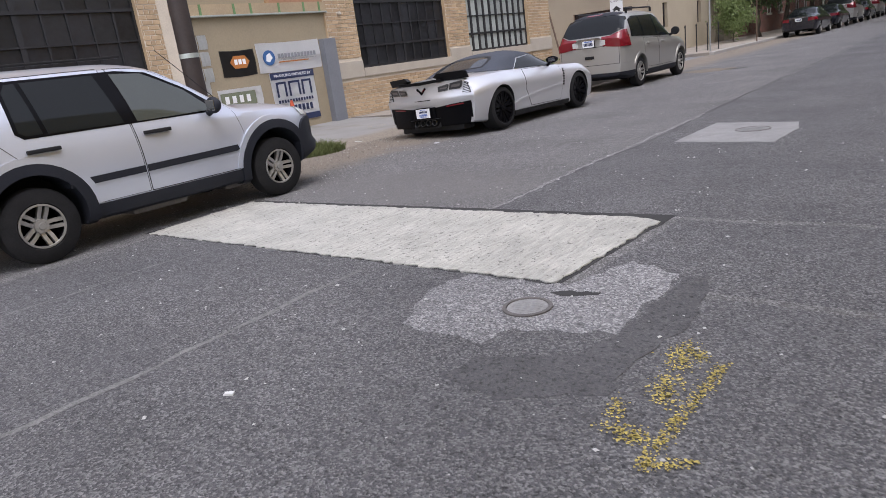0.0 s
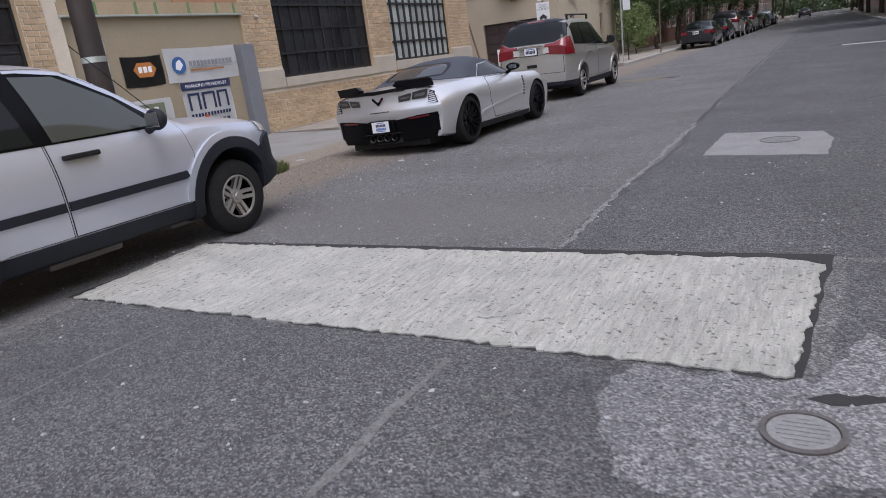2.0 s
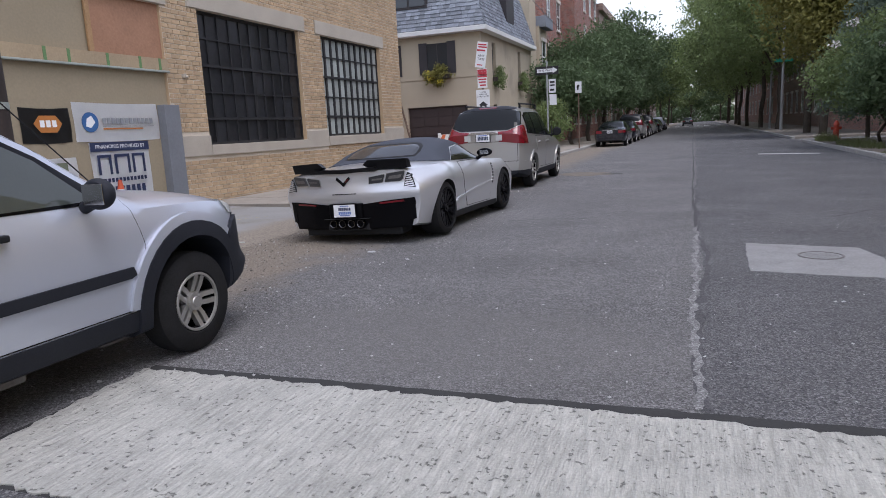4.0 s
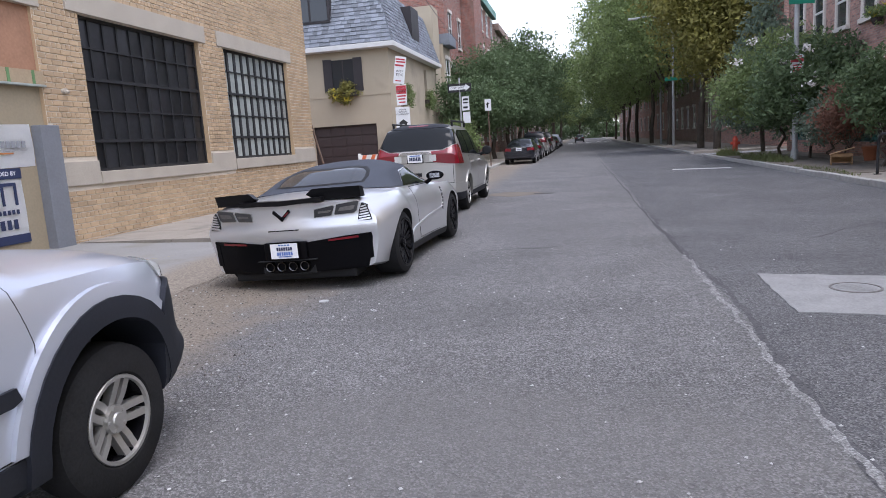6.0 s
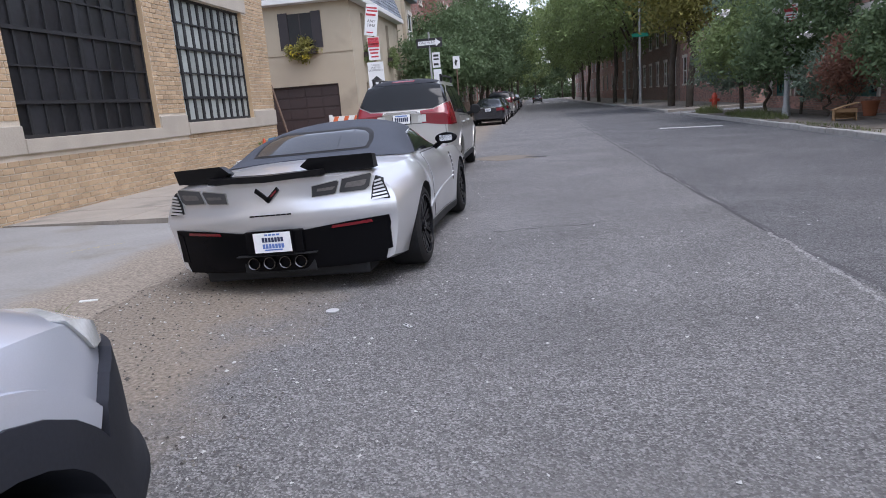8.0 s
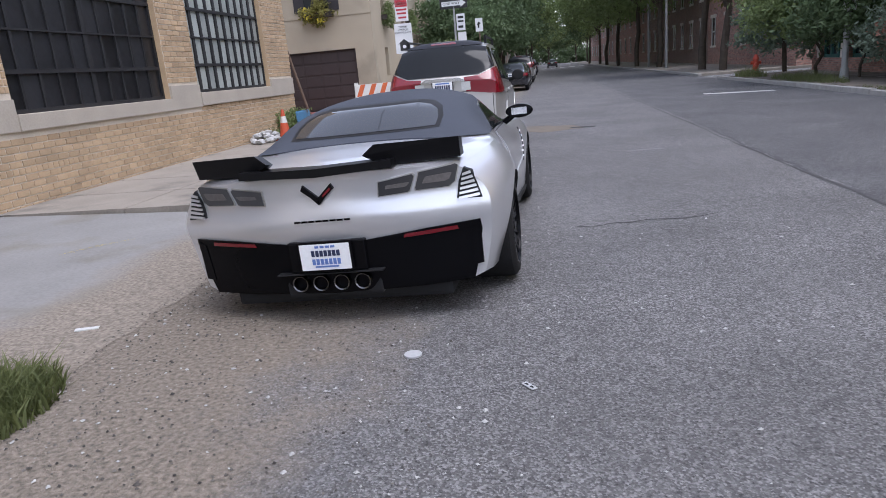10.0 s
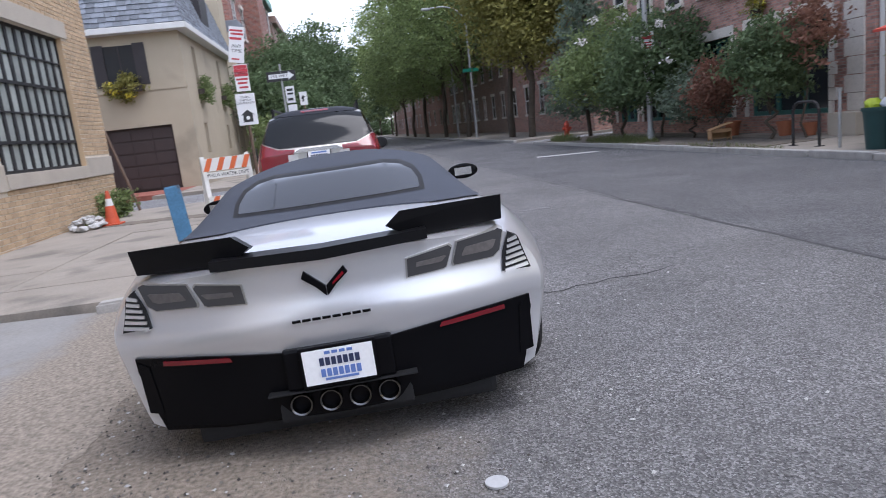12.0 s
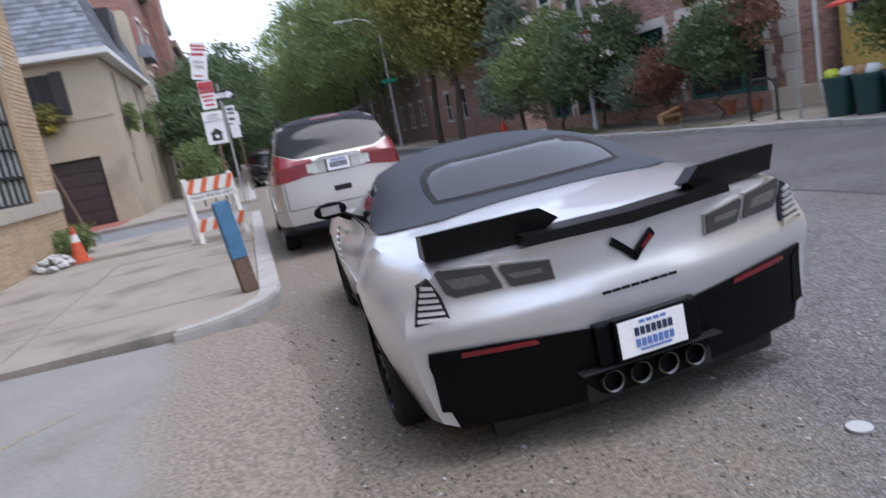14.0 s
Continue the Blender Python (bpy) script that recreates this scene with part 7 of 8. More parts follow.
tree("shrub", "dark green shrub on the verge", 3.1, 25.6, 2.4, round_crown(2.3, 1.0, 0.5, 37, 6), 0.035, M_LEAF_BLUE, 5000, 0.07, 38, 0.3, "shrub", clump=0.16)
tree("shrub", "reddish leaved shrub on the verge", 3.0, 23.9, 2.5, round_crown(2.5, 0.85, 0.6, 39, 6), 0.03, M_LEAF_R, 4200, 0.06, 40, 0.3, "shrub", clump=0.16)
tree("smoke_tree", "small tree with green and reddish leaves", 3.0, 21.7, 3.2, round_crown(3.0, 1.15, 0.9, 41, 7), 0.045, M_LEAF_DK, 7500, 0.065, 42, 0.35, clump=0.17)
t = tree("smoke_tree", "small tree with red tinged leaf tips", 3.5, 21.0, 3.3, [(0, 0, 2.7, 0.5, 0.5, 0.5), (0.1, 1.3, 2.5, 0.5, 0.4, 0.4), (-0.2, -0.6, 2.4, 0.5, 0.4, 0.6)], 0.03, M_LEAF_R, 2200, 0.06, 43, 0.6, clump=0.14)
tree("hedge_bush", "green bush behind the bins", 3.3, 16.2, 2.3, [(0, 0, 1.75, 0.9, 1.3, 0.5), (0, -1.6, 1.8, 0.8, 1.1, 0.45), (0.2, 0.9, 1.5, 0.5, 0.6, 0.5)], 0.04, M_LEAF_B, 5200, 0.06, 44, 0.5, "bush", clump=0.15)
tree("shrub", "small green bush by the warehouse corner", -12.85, 22.6, 0.75, [(0, 0, 0.4, 0.36, 0.36, 0.34)], 0.02, M_LEAF, 1400, 0.05, 45, 0.4, "shrub", clump=0.08)
tree("shrub", "green shrub by the row house steps", -11.0, 40.2, 2.6, round_crown(2.6, 1.0, 0.3, 46, 6), 0.03, M_LEAF, 3500, 0.09, 47, 0.4, "shrub", clump=0.2)


def weeds(name, label, x, y, rx, ry, h, n, seed, material=M_GRASS, z=0.0):
    """A tuft of thin bent blades."""
    r = np.random.default_rng(seed)
    a, q = r.random(n) * 2 * np.pi, np.sqrt(r.random(n))
    bx, by = x + rx * q * np.cos(a), y + ry * q * np.sin(a)
    lean = r.normal(size=(n, 2)) * 0.55
    hh = h * (0.35 + 0.8 * r.random(n)) * (1.1 - 0.6 * q)
    w = 0.0035 + 0.004 * r.random(n)
    ang = r.random(n) * np.pi
    dx, dy = np.cos(ang) * w, np.sin(ang) * w
    v = np.stack([
        np.stack([bx - dx, by - dy, np.full(n, z)], 1), np.stack([bx + dx, by + dy, np.full(n, z)], 1),
        np.stack([bx + dx * 0.8 + lean[:, 0] * hh * 0.4, by + dy * 0.8 + lean[:, 1] * hh * 0.4, z + hh * 0.6], 1),
        np.stack([bx - dx * 0.8 + lean[:, 0] * hh * 0.4, by - dy * 0.8 + lean[:, 1] * hh * 0.4, z + hh * 0.6], 1),
        np.stack([bx + lean[:, 0] * hh, by + lean[:, 1] * hh, z + hh], 1)], axis=1).reshape(-1, 3)
    f = []
    for i in range(n):
        b = 5 * i
        f += [(b, b + 1, b + 2, b + 3), (b + 3, b + 2, b + 4)]
    me = bpy.data.meshes.new(name)
    me.from_pydata(v.tolist(), [], f)
    return tagged(part(name, me, material), label, "weeds", kind="stuff")


weeds("weeds", "tuft of green and dry weeds in the gutter", -9.02, 7.9, 0.36, 0.5, 0.24, 2600, 1)
weeds("weeds", "tuft of green weeds in the gutter", -9.1, 7.2, 0.25, 0.4, 0.12, 350, 2)
weeds("weeds", "dry weeds beside the parked car", -8.7, 5.2, 0.3, 0.8, 0.12, 300, 3)
weeds("grass", "long grass on the verge", 1.9, 28.5, 0.5, 3.0, 0.35, 1500, 4, z=0.12)
weeds("grass", "grass tufts on the verge", 1.8, 34.0, 0.4, 1.6, 0.45, 900, 5, z=0.12)
weeds("weeds", "weeds along the kerb joint", 1.55, 21.5, 0.15, 2.5, 0.15, 300, 6, z=0.12)
weeds("weeds", "dry brown weeds against the brick wall", -13.0, 21.6, 0.12, 0.6, 0.35, 250, 7, z=0.12)

# flower boxes on the stucco house
for (x, y, z, w, m) in [(-15.15, HY - 0.2, 3.95, 0.62, "front"), (HX + 0.14, 35.5, 3.78, 0.5, "side"), (HX + 0.14, 40.7, 3.8, 0.5, "side")]:
    t = thing("window_box", "window box with trailing yellow-green plants", "flower box", group="window boxes", m=pose(x, y, z))
    if m == "front":
        boxpart("box", (-w, w, -0.12, 0.16, -0.1, 0.1), M_BROWNPOST, t)
        part("foliage", leaf_cloud([(0, -0.05, 0.0, w, 0.28, 0.42), (0.1, -0.05, 0.35, 0.25, 0.2, 0.35)], 1500, 0.06, 71, 0.1), M_LEAF_Y, t)
        part("blossom", leaf_cloud([(0, -0.1, 0.05, w, 0.3, 0.35)], 120, 0.05, 72, 0.08, thin=1.8), M_FLOWER_Y, t)
    else:
        boxpart("box", (-0.12, 0.12, -w, w, -0.1, 0.1), M_BROWNPOST, t)
        part("foliage", leaf_cloud([(0.1, 0, 0.0, 0.25, w, 0.4), (0.1, 0.2, 0.35, 0.15, 0.25, 0.3)], 1100, 0.06, 73, 0.1), M_LEAF, t)
# flower baskets on the corner building
for k, (y, z) in enumerate([(24.3, 3.5), (21.6, 4.2), (19.9, 4.3), (26.0, 4.3)]):
    t = thing("flower_basket", "hanging basket with yellow flowers on brick", "flower basket", group="flower baskets", m=pose(RX - 0.2, y, z))
    bm = bmesh.new()
    add_rod(bm, (0, 0, -0.15), (0, 0, 0.05), 0.1, 0.17, 12)
    part("pot", bm, M_BROWNPOST, t, smooth=40)
    part("foliage", leaf_cloud([(0, 0, 0.18, 0.25, 0.3, 0.28)], 500, 0.05, 80 + k, 0.08), M_LEAF_Y if k == 0 else M_LEAF_B, t)
    part("blossom", leaf_cloud([(0, 0, 0.22, 0.25, 0.3, 0.25)], 60, 0.05, 90 + k, 0.08, thin=1.8), M_FLOWER_Y, t)

far = [(x, 232 + 3 * (k % 2), 3.2, 4.0, 3.0, 4.2) for k, x in enumerate(range(-16, 12, 4))]
tagged(part("far_trees", leaf_cloud(far, 9000, 0.45, 99, 0.8), M_LEAF_DK), "distant trees closing the street's end", "trees", kind="stuff")

# ---- signs, posts, street furniture, litter ----


def sign_plate(parent, name, w, h, z, material, m=None, label="", y=-0.03, tilt=0.0):
    """A flat sign facing -y on a post."""
    ob = boxpart(name, (-w / 2, w / 2, -0.003, 0.003, -h / 2, h / 2), material, parent, label, m=pose(0, y, z, 0, tilt, 0))
    return ob


def bars(parent, rows, material):
    for x0, x1, z0, z1 in rows:
        boxpart("print", (x0, x1, -0.006, -0.003, z0, z1), material, parent)


FACE = Matrix(((1, 0, 0, 0), (0, 0, -1, -0.007), (0, 1, 0, 0), (0, 0, 0, 1)))


def at_z(z, x=0.0):
    return Matrix.Translation((x, 0, z)) @ FACE


P = thing("sign_post", "steel post with three stacked parking and watch signs", "sign post", m=pose(-9.38, 21.3, 0.12, 0, 0, 8))
rodpart("post", (0, 0, 0), (0, 0, 3.75), 0.03, M_RUST, P)
s = sign_plate(P, "watch_sign", 0.40, 0.66, 2.06, M_SIGNW, label="white sign with a black house symbol")
text_part("lettering", "TOWN\nWATCH\nCOMMUNITY", 0.062, at_z(0.19), M_SIGNB, s)
bm = bmesh.new()
add_prism(bm, [(-0.14, -0.12), (0, -0.01), (0.14, -0.12), (0.10, -0.12), (0.10, -0.27), (-0.10, -0.27), (-0.10, -0.12)], "y", -0.007, -0.003)
part("house_symbol", bm, M_SIGNB, s)
bm = bmesh.new()
add_rod(bm, (0, -0.010, -0.18), (0, -0.007, -0.18), 0.04, n=16)
part("eye_symbol", bm, M_SIGNW, s)
s = sign_plate(P, "parking_sign", 0.29, 0.56, 2.72, M_SIGNW, label="white sign with red top")
boxpart("red_field", (-0.138, 0.138, -0.006, -0.003, 0.03, 0.26), M_SIGNR, s)
bars(s, [(-0.12, 0.12, 0.17, 0.21), (-0.13, 0.13, 0.07, 0.13)], M_SIGNW)
bars(s, [(-0.12, 0.12, -0.05, -0.01), (-0.10, 0.10, -0.13, -0.09), (-0.08, 0.10, -0.22, -0.18)], M_SIGNR)
s = sign_plate(P, "parking_sign", 0.31, 0.74, 3.40, M_SIGNW, label="tilted white no-parking sign", tilt=9)
text_part("lettering", "ANY\nTIME", 0.10, at_z(-0.08), M_SIGNB, s)
bars(s, [(-0.14, 0.12, 0.27, 0.31), (-0.12, 0.14, 0.20, 0.24), (-0.14, 0.10, 0.10, 0.15), (-0.10, 0.06, -0.31, -0.28)], M_SIGNR)

P = thing("sign_post", "galvanised post with a black and white one-way sign", "sign post", m=pose(-9.27, 30.3, 0.12))
rodpart("post", (0, 0, 0), (0, 0, 3.9), 0.035, M_GALV, P)
s = sign_plate(P, "one_way_sign", 0.98, 0.34, 3.50, M_SIGNB, label="black one-way sign with white arrow")
bm = bmesh.new()
add_prism(bm, [(-0.42, -0.075), (-0.42, 0.075), (0.25, 0.075), (0.25, 0.14), (0.44, 0.0), (0.25, -0.14), (0.25, -0.075)], "y", -0.006, -0.003)
part("arrow", bm, M_SIGNW, s)
text_part("lettering", "ONE WAY", 0.13, at_z(0.0, -0.08), M_SIGNB, s)
s = sign_plate(P, "parking_sign", 0.30, 0.56, 2.86, M_SIGNW, label="white parking sign", m=None)
s.location.x = 0.22
bars(s, [(-0.1, 0.1, 0.12, 0.2), (-0.1, 0.1, 0.0, 0.06), (-0.1, 0.08, -0.2, -0.12)], M_SIGNB)
s = sign_plate(P, "parking_sign", 0.30, 0.44, 2.30, M_SIGNW, label="white parking sign")
s.location.x = 0.24
P = thing("sign_post", "thin post with a small white arrow sign", "sign post", m=pose(-8.95, 36.5, 0.12))
rodpart("post", (0, 0, 0), (0, 0, 3.3), 0.03, M_RUST, P)
s = sign_plate(P, "parking_sign", 0.32, 0.56, 3.05, M_SIGNW, label="small white sign with black arrow")
bm = bmesh.new()
add_prism(bm, [(-0.06, -0.14), (-0.06, 0.0), (-0.1, 0.0), (-0.02, 0.14), (0.08, 0.06), (0.02, 0.02), (0.0, -0.14)], "y", -0.006, -0.003)
part("arrow", bm, M_SIGNB, s)

t = thing("leaning_pole", "leaning rusty pole with a dull metal tag", "pole", m=pose(-12.75, 24.0, 0.12))
rodpart("shaft", (0, 0, 0), (-0.75, 0.1, 3.05), 0.035, M_RUST, t)
boxpart("tag", (-0.86, -0.68, 0.05, 0.07, 2.85, 3.35), M_GALV, t)
for k in range(4):
    t = thing("fence_post", "dark iron fence post by the pavement", "post", group="iron fence", m=pose(-10.6 + 0.35 * k, 31.2 + 0.4 * k, 0.12))
    rodpart("shaft", (0, 0, 0), (0, 0, 1.1), 0.025, M_STEEL, t)
    rodpart("finial", (0, 0, 1.1), (0, 0, 1.22), 0.04, M_STEEL, t, r1=0.005)

# blue bollard
t = thing("bollard", "square bollard with chipped blue paint and rust", "bollard", m=pose(-9.2, 13.72, 0.12, -2, -5, 12))
bm = bmesh.new()
add_box(bm, -0.078, 0.078, -0.078, 0.078, 0.0, 0.36, 0.012)
part("foot", bm, M_RUST, t, "rusted lower part")
bm = bmesh.new()
add_box(bm, -0.08, 0.08, -0.08, 0.08, 0.362, 0.95, 0.012)
part("shaft", bm, M_BLUEPOST, t)
boxpart("cap", (-0.07, 0.07, -0.07, 0.07, 0.95, 0.96), M_BLUEPOST, t)


def cone(x, y, z, label, s=1.0):
    t = thing("traffic_cone", label, "traffic cone", group="traffic cones", m=pose(x, y, z) @ Matrix.Scale(s, 4))
    boxpart("base", (-0.19, 0.19, -0.19, 0.19, 0.0, 0.035), M_CONE, t, bevel=0.012)
    bm = bmesh.new()
    add_rod(bm, (0, 0, 0.03), (0, 0, 0.40), 0.145, 0.082, 24)
    part("cone", bm, M_CONE, t, smooth=40)
    bm = bmesh.new()
    add_rod(bm, (0, 0, 0.40), (0, 0, 0.55), 0.083, 0.056, 24)
    part("band", bm, M_CONEW, t, "grubby white reflective band", smooth=40)
    bm = bmesh.new()
    add_rod(bm, (0, 0, 0.55), (0, 0, 0.71), 0.056, 0.028, 24)
    part("tip", bm, M_CONE, t, smooth=40)
    return t


cone(-12.35, 20.75, 0.12, "orange traffic cone with white band by the trench")
cone(-12.8, 10.6, 0.10, "orange traffic cone in front of the boarded doorway")

# rubble heap
rn = random.Random(55)
for k in range(46):
    bm = bmesh.new()
    bmesh.ops.create_icosphere(bm, subdivisions=1, radius=1.0)
    s = rn.uniform(0.05, 0.13)
    for v in bm.verts:
        v.co *= rn.uniform(0.7, 1.2)
    a, q = rn.uniform(0, 6.28), rn.random() ** 0.6
    zz = max(0.0, (1 - q)) * 0.22
    bmesh.ops.transform(bm, matrix=Matrix.Translation((-12.75 + 0.36 * q * math.cos(a), 20.55 + 0.62 * q * math.sin(a), 0.12 + s * 0.45 + zz)) @ Matrix.Diagonal((s, s * 1.2, s * 0.6, 1)), verts=bm.verts)
    tagged(part("rubble_stone", bm, M_RUBBLE), "broken pale concrete lump in a heap", "rubble", group="rubble heap")

# water board barricade
t = thing("barricade", "folding wooden barricade with orange and white stripes", "barricade", m=pose(-9.68, 19.4, 0.12, 0, 0, 24))
for s in (-1, 1):
    for d in (-1, 1):
        bm = bmesh.new()
        add_box(bm, s * 0.42 - 0.04, s * 0.42 + 0.04, -0.012, 0.012, 0.0, 1.18)
        bmesh.ops.rotate(bm, verts=bm.verts, cent=(0, 0, 1.16), matrix=Matrix.Rotation(radians(d * 11), 3, 'X'))
        part("leg", bm, M_BARWHITE, t)
for zc, hgt in ((1.02, 0.24), (0.33, 0.22)):
    y = -0.03 - (1.16 - zc) * 0.194
    b = boxpart("board", (-0.46, 0.46, y - 0.012, y + 0.008, zc - hgt / 2, zc + hgt / 2), M_BARWHITE, t, "striped reflective board")
    for k in range(4):
        x0 = -0.44 + k * 0.235
        bm = bmesh.new()
        add_prism(bm, [(x0, zc - hgt / 2 + 0.003), (x0 + 0.10, zc - hgt / 2 + 0.003), (x0 + 0.20, zc + hgt / 2 - 0.003), (x0 + 0.10, zc + hgt / 2 - 0.003)], "y", y - 0.015, y - 0.012)
        part("stripe", bm, M_BARORANGE, b)
y = -0.03 - 0.32 * 0.194
b = boxpart("name_board", (-0.46, 0.46, y - 0.012, y + 0.006, 0.76, 0.88), M_BARWHITE, t)
text_part("lettering", "PHILA WATER DEPT", 0.088, Matrix.Translation((0, y - 0.006, 0.82)) @ FACE, M_SIGNB, b)

# right-hand street pole with signs
P = thing("street_pole", "grey steel street pole with parking signs and a green street sign", "street pole", m=pose(2.57, 27.4, 0.12))
rodpart("shaft", (0, 0, 0), (0, 0, 9.0), 0.09, M_GALV, P, r1=0.07)
rodpart("base", (0, 0, 0), (0, 0, 0.35), 0.14, M_GALV, P, r1=0.11)
s = sign_plate(P, "parking_sign", 0.42, 0.62, 3.15, M_SIGNW, y=-0.11, label="white parking sign with red band")
boxpart("red_field", (-0.2, 0.2, -0.006, -0.003, 0.06, 0.17), M_SIGNR, s)
bars(s, [(-0.14, 0.14, 0.22, 0.26), (-0.14, 0.14, -0.06, -0.02), (-0.12, 0.12, -0.14, -0.10), (-0.14, 0.1, -0.24, -0.18)], M_SIGNR)
s = sign_plate(P, "one_way_sign", 0.36, 0.80, 2.35, M_SIGNW, y=-0.11, label="white one-way sign with black arrow")
text_part("lettering", "ONE\nWAY", 0.15, at_z(0.16), M_SIGNB, s)
bm = bmesh.new()
add_prism(bm, [(-0.14, -0.26), (-0.04, -0.18), (-0.04, -0.23), (0.13, -0.23), (0.13, -0.29), (-0.04, -0.29), (-0.04, -0.34)], "y", -0.006, -0.003)
part("arrow", bm, M_SIGNB, s)
s = boxpart("street_sign", (-0.42, 0.42, -0.01, 0.01, -0.11, 0.11), M_SIGNG, P, "green street name sign", m=pose(0.1, -0.12, 5.15, 0, 0, 12))
bars(s, [(-0.33 + 0.11 * k, -0.26 + 0.11 * k, -0.05, 0.05) for k in range(6)], M_SIGNW)

# street lamp further down
P = thing("street_lamp", "galvanised street lamp with a curved arm", "street lamp", m=pose(2.5, 57.0, 0.12))
rodpart("shaft", (0, 0, 0), (0, 0, 8.2), 0.11, M_GALV, P, r1=0.07)
bm = bmesh.new()
pts = [(0, 0, 8.2), (-0.25, 0, 9.0), (-0.8, 0, 9.5), (-1.6, 0, 9.7), (-2.6, 0, 9.65)]
for a, b in zip(pts, pts[1:]):
    add_rod(bm, a, b, 0.05, n=10)
part("arm", bm, M_GALV, P, smooth=50)
boxpart("lamp_head", (-3.2, -2.5, -0.13, 0.13, 9.52, 9.70), M_GALV, P, bevel=0.05)
s = boxpart("street_sign", (-0.6, 0.6, -0.01, 0.01, -0.13, 0.13), M_SIGNG, P, "green street name sign", m=pose(0, -0.12, 5.0))
bars(s, [(-0.45 + 0.13 * k, -0.36 + 0.13 * k, -0.05, 0.05) for k in range(7)], M_SIGNW)
P = thing("street_pole", "grey steel pole far down the pavement", "street pole", m=pose(2.6, 66.0, 0.12))
rodpart("shaft", (0, 0, 0), (0, 0, 9.5), 0.1, M_GALV, P, r1=0.08)

# hydrant
t = thing("fire_hydrant", "orange-red fire hydrant on the verge", "fire hydrant", m=pose(2.35, 35.3, 0.12))
rodpart("barrel", (0, 0, 0), (0, 0, 0.62), 0.12, M_HYDRANT, t, r1=0.11, n=16)
rodpart("flange", (0, 0, 0.0), (0, 0, 0.06), 0.18, M_HYDRANT, t, n=16)
rodpart("bonnet", (0, 0, 0.62), (0, 0, 0.80), 0.14, M_HYDRANT, t, r1=0.05, n=16)
rodpart("outlet", (-0.2, 0, 0.48), (0.2, 0, 0.48), 0.065, M_HYDRANT, t)
rodpart("outlet", (0, -0.2, 0.42), (0, 0, 0.42), 0.075, M_HYDRANT, t)

# wooden cat shelter
t = thing("animal_shelter", "small raw pine shelter box with open lid", "shelter", m=pose(2.6, 23.3, 0.13, 0, 0, -15) @ Matrix.Scale(0.75, 4))
boxpart("floor", (-0.35, 0.35, -0.25, 0.25, 0.08, 0.1), M_WOOD, t)
boxpart("side", (-0.35, -0.32, -0.25, 0.25, 0.1, 0.42), M_WOOD, t)
boxpart("side", (0.32, 0.35, -0.25, 0.25, 0.1, 0.42), M_WOOD, t)
boxpart("back", (-0.32, 0.32, 0.22, 0.25, 0.1, 0.42), M_WOOD, t)
boxpart("front", (-0.32, 0.32, -0.25, -0.22, 0.3, 0.42), M_WOOD, t)
boxpart("lid", (-0.4, 0.02, -0.3, 0.3, 0, 0.02), M_WOOD, t, m=pose(0, 0, 0.5, 0, -18, 0))
boxpart("lid", (-0.02, 0.42, -0.3, 0.3, 0, 0.02), M_WOOD, t, m=pose(0, 0, 0.5, 0, -14, 0))
for x in (-0.33, 0.33):
    for y in (-0.23, 0.23):
        boxpart("foot", (x - 0.02, x + 0.02, y - 0.02, y + 0.02, 0, 0.08), M_WOOD, t)

# bicycle rack, planters, pots, bins
t = thing("bicycle_rack", "dark steel inverted-U bicycle rack", "bicycle rack", m=pose(2.0, 19.0, 0.12))
bm = bmesh.new()
pts = [(0, -0.4, 0), (0, -0.4, 0.72), (0, -0.34, 0.84), (0, -0.22, 0.9), (0, 0.22, 0.9), (0, 0.34, 0.84), (0, 0.4, 0.72), (0, 0.4, 0)]
for a, b in zip(pts, pts[1:]):
    add_rod(bm, a, b, 0.03, n=12)
part("hoop", bm, M_STEEL, t, smooth=50)
for s in (-0.4, 0.4):
    boxpart("foot_plate", (-0.07, 0.07, s - 0.07, s + 0.07, 0, 0.012), M_STEEL, t)
t = thing("meter_post", "short grey post at the kerb", "post", m=pose(1.9, 17.9, 0.12))
rodpart("post", (0, 0, 0), (0, 0, 1.05), 0.03, M_GALV, t)
rodpart("cap", (0, 0, 1.05), (0, 0, 1.12), 0.045, M_GALV, t)
t = thing("stone_planter", "square grey stone planter against the wall", "planter", m=pose(4.2, 20.4, 0.12))
boxpart("body", (-0.3, 0.3, -0.45, 0.45, 0, 0.52), M_STONE, t, bevel=0.02)
for (x, y, r) in [(3.9, 22.4, 0.2), (3.95, 21.5, 0.17), (3.9, 24.8, 0.22)]:
    t = thing("plant_pot", "terracotta pot on the pavement", "pot", group="terracotta pots", m=pose(x, y, 0.12))
    rodpart("pot", (0, 0, 0), (0, 0, r * 1.7), r * 0.7, M_TERRACOTTA, t, r1=r, n=18)
    rodpart("rim", (0, 0, r * 1.6), (0, 0, r * 1.9), r * 1.08, M_TERRACOTTA, t, n=18)
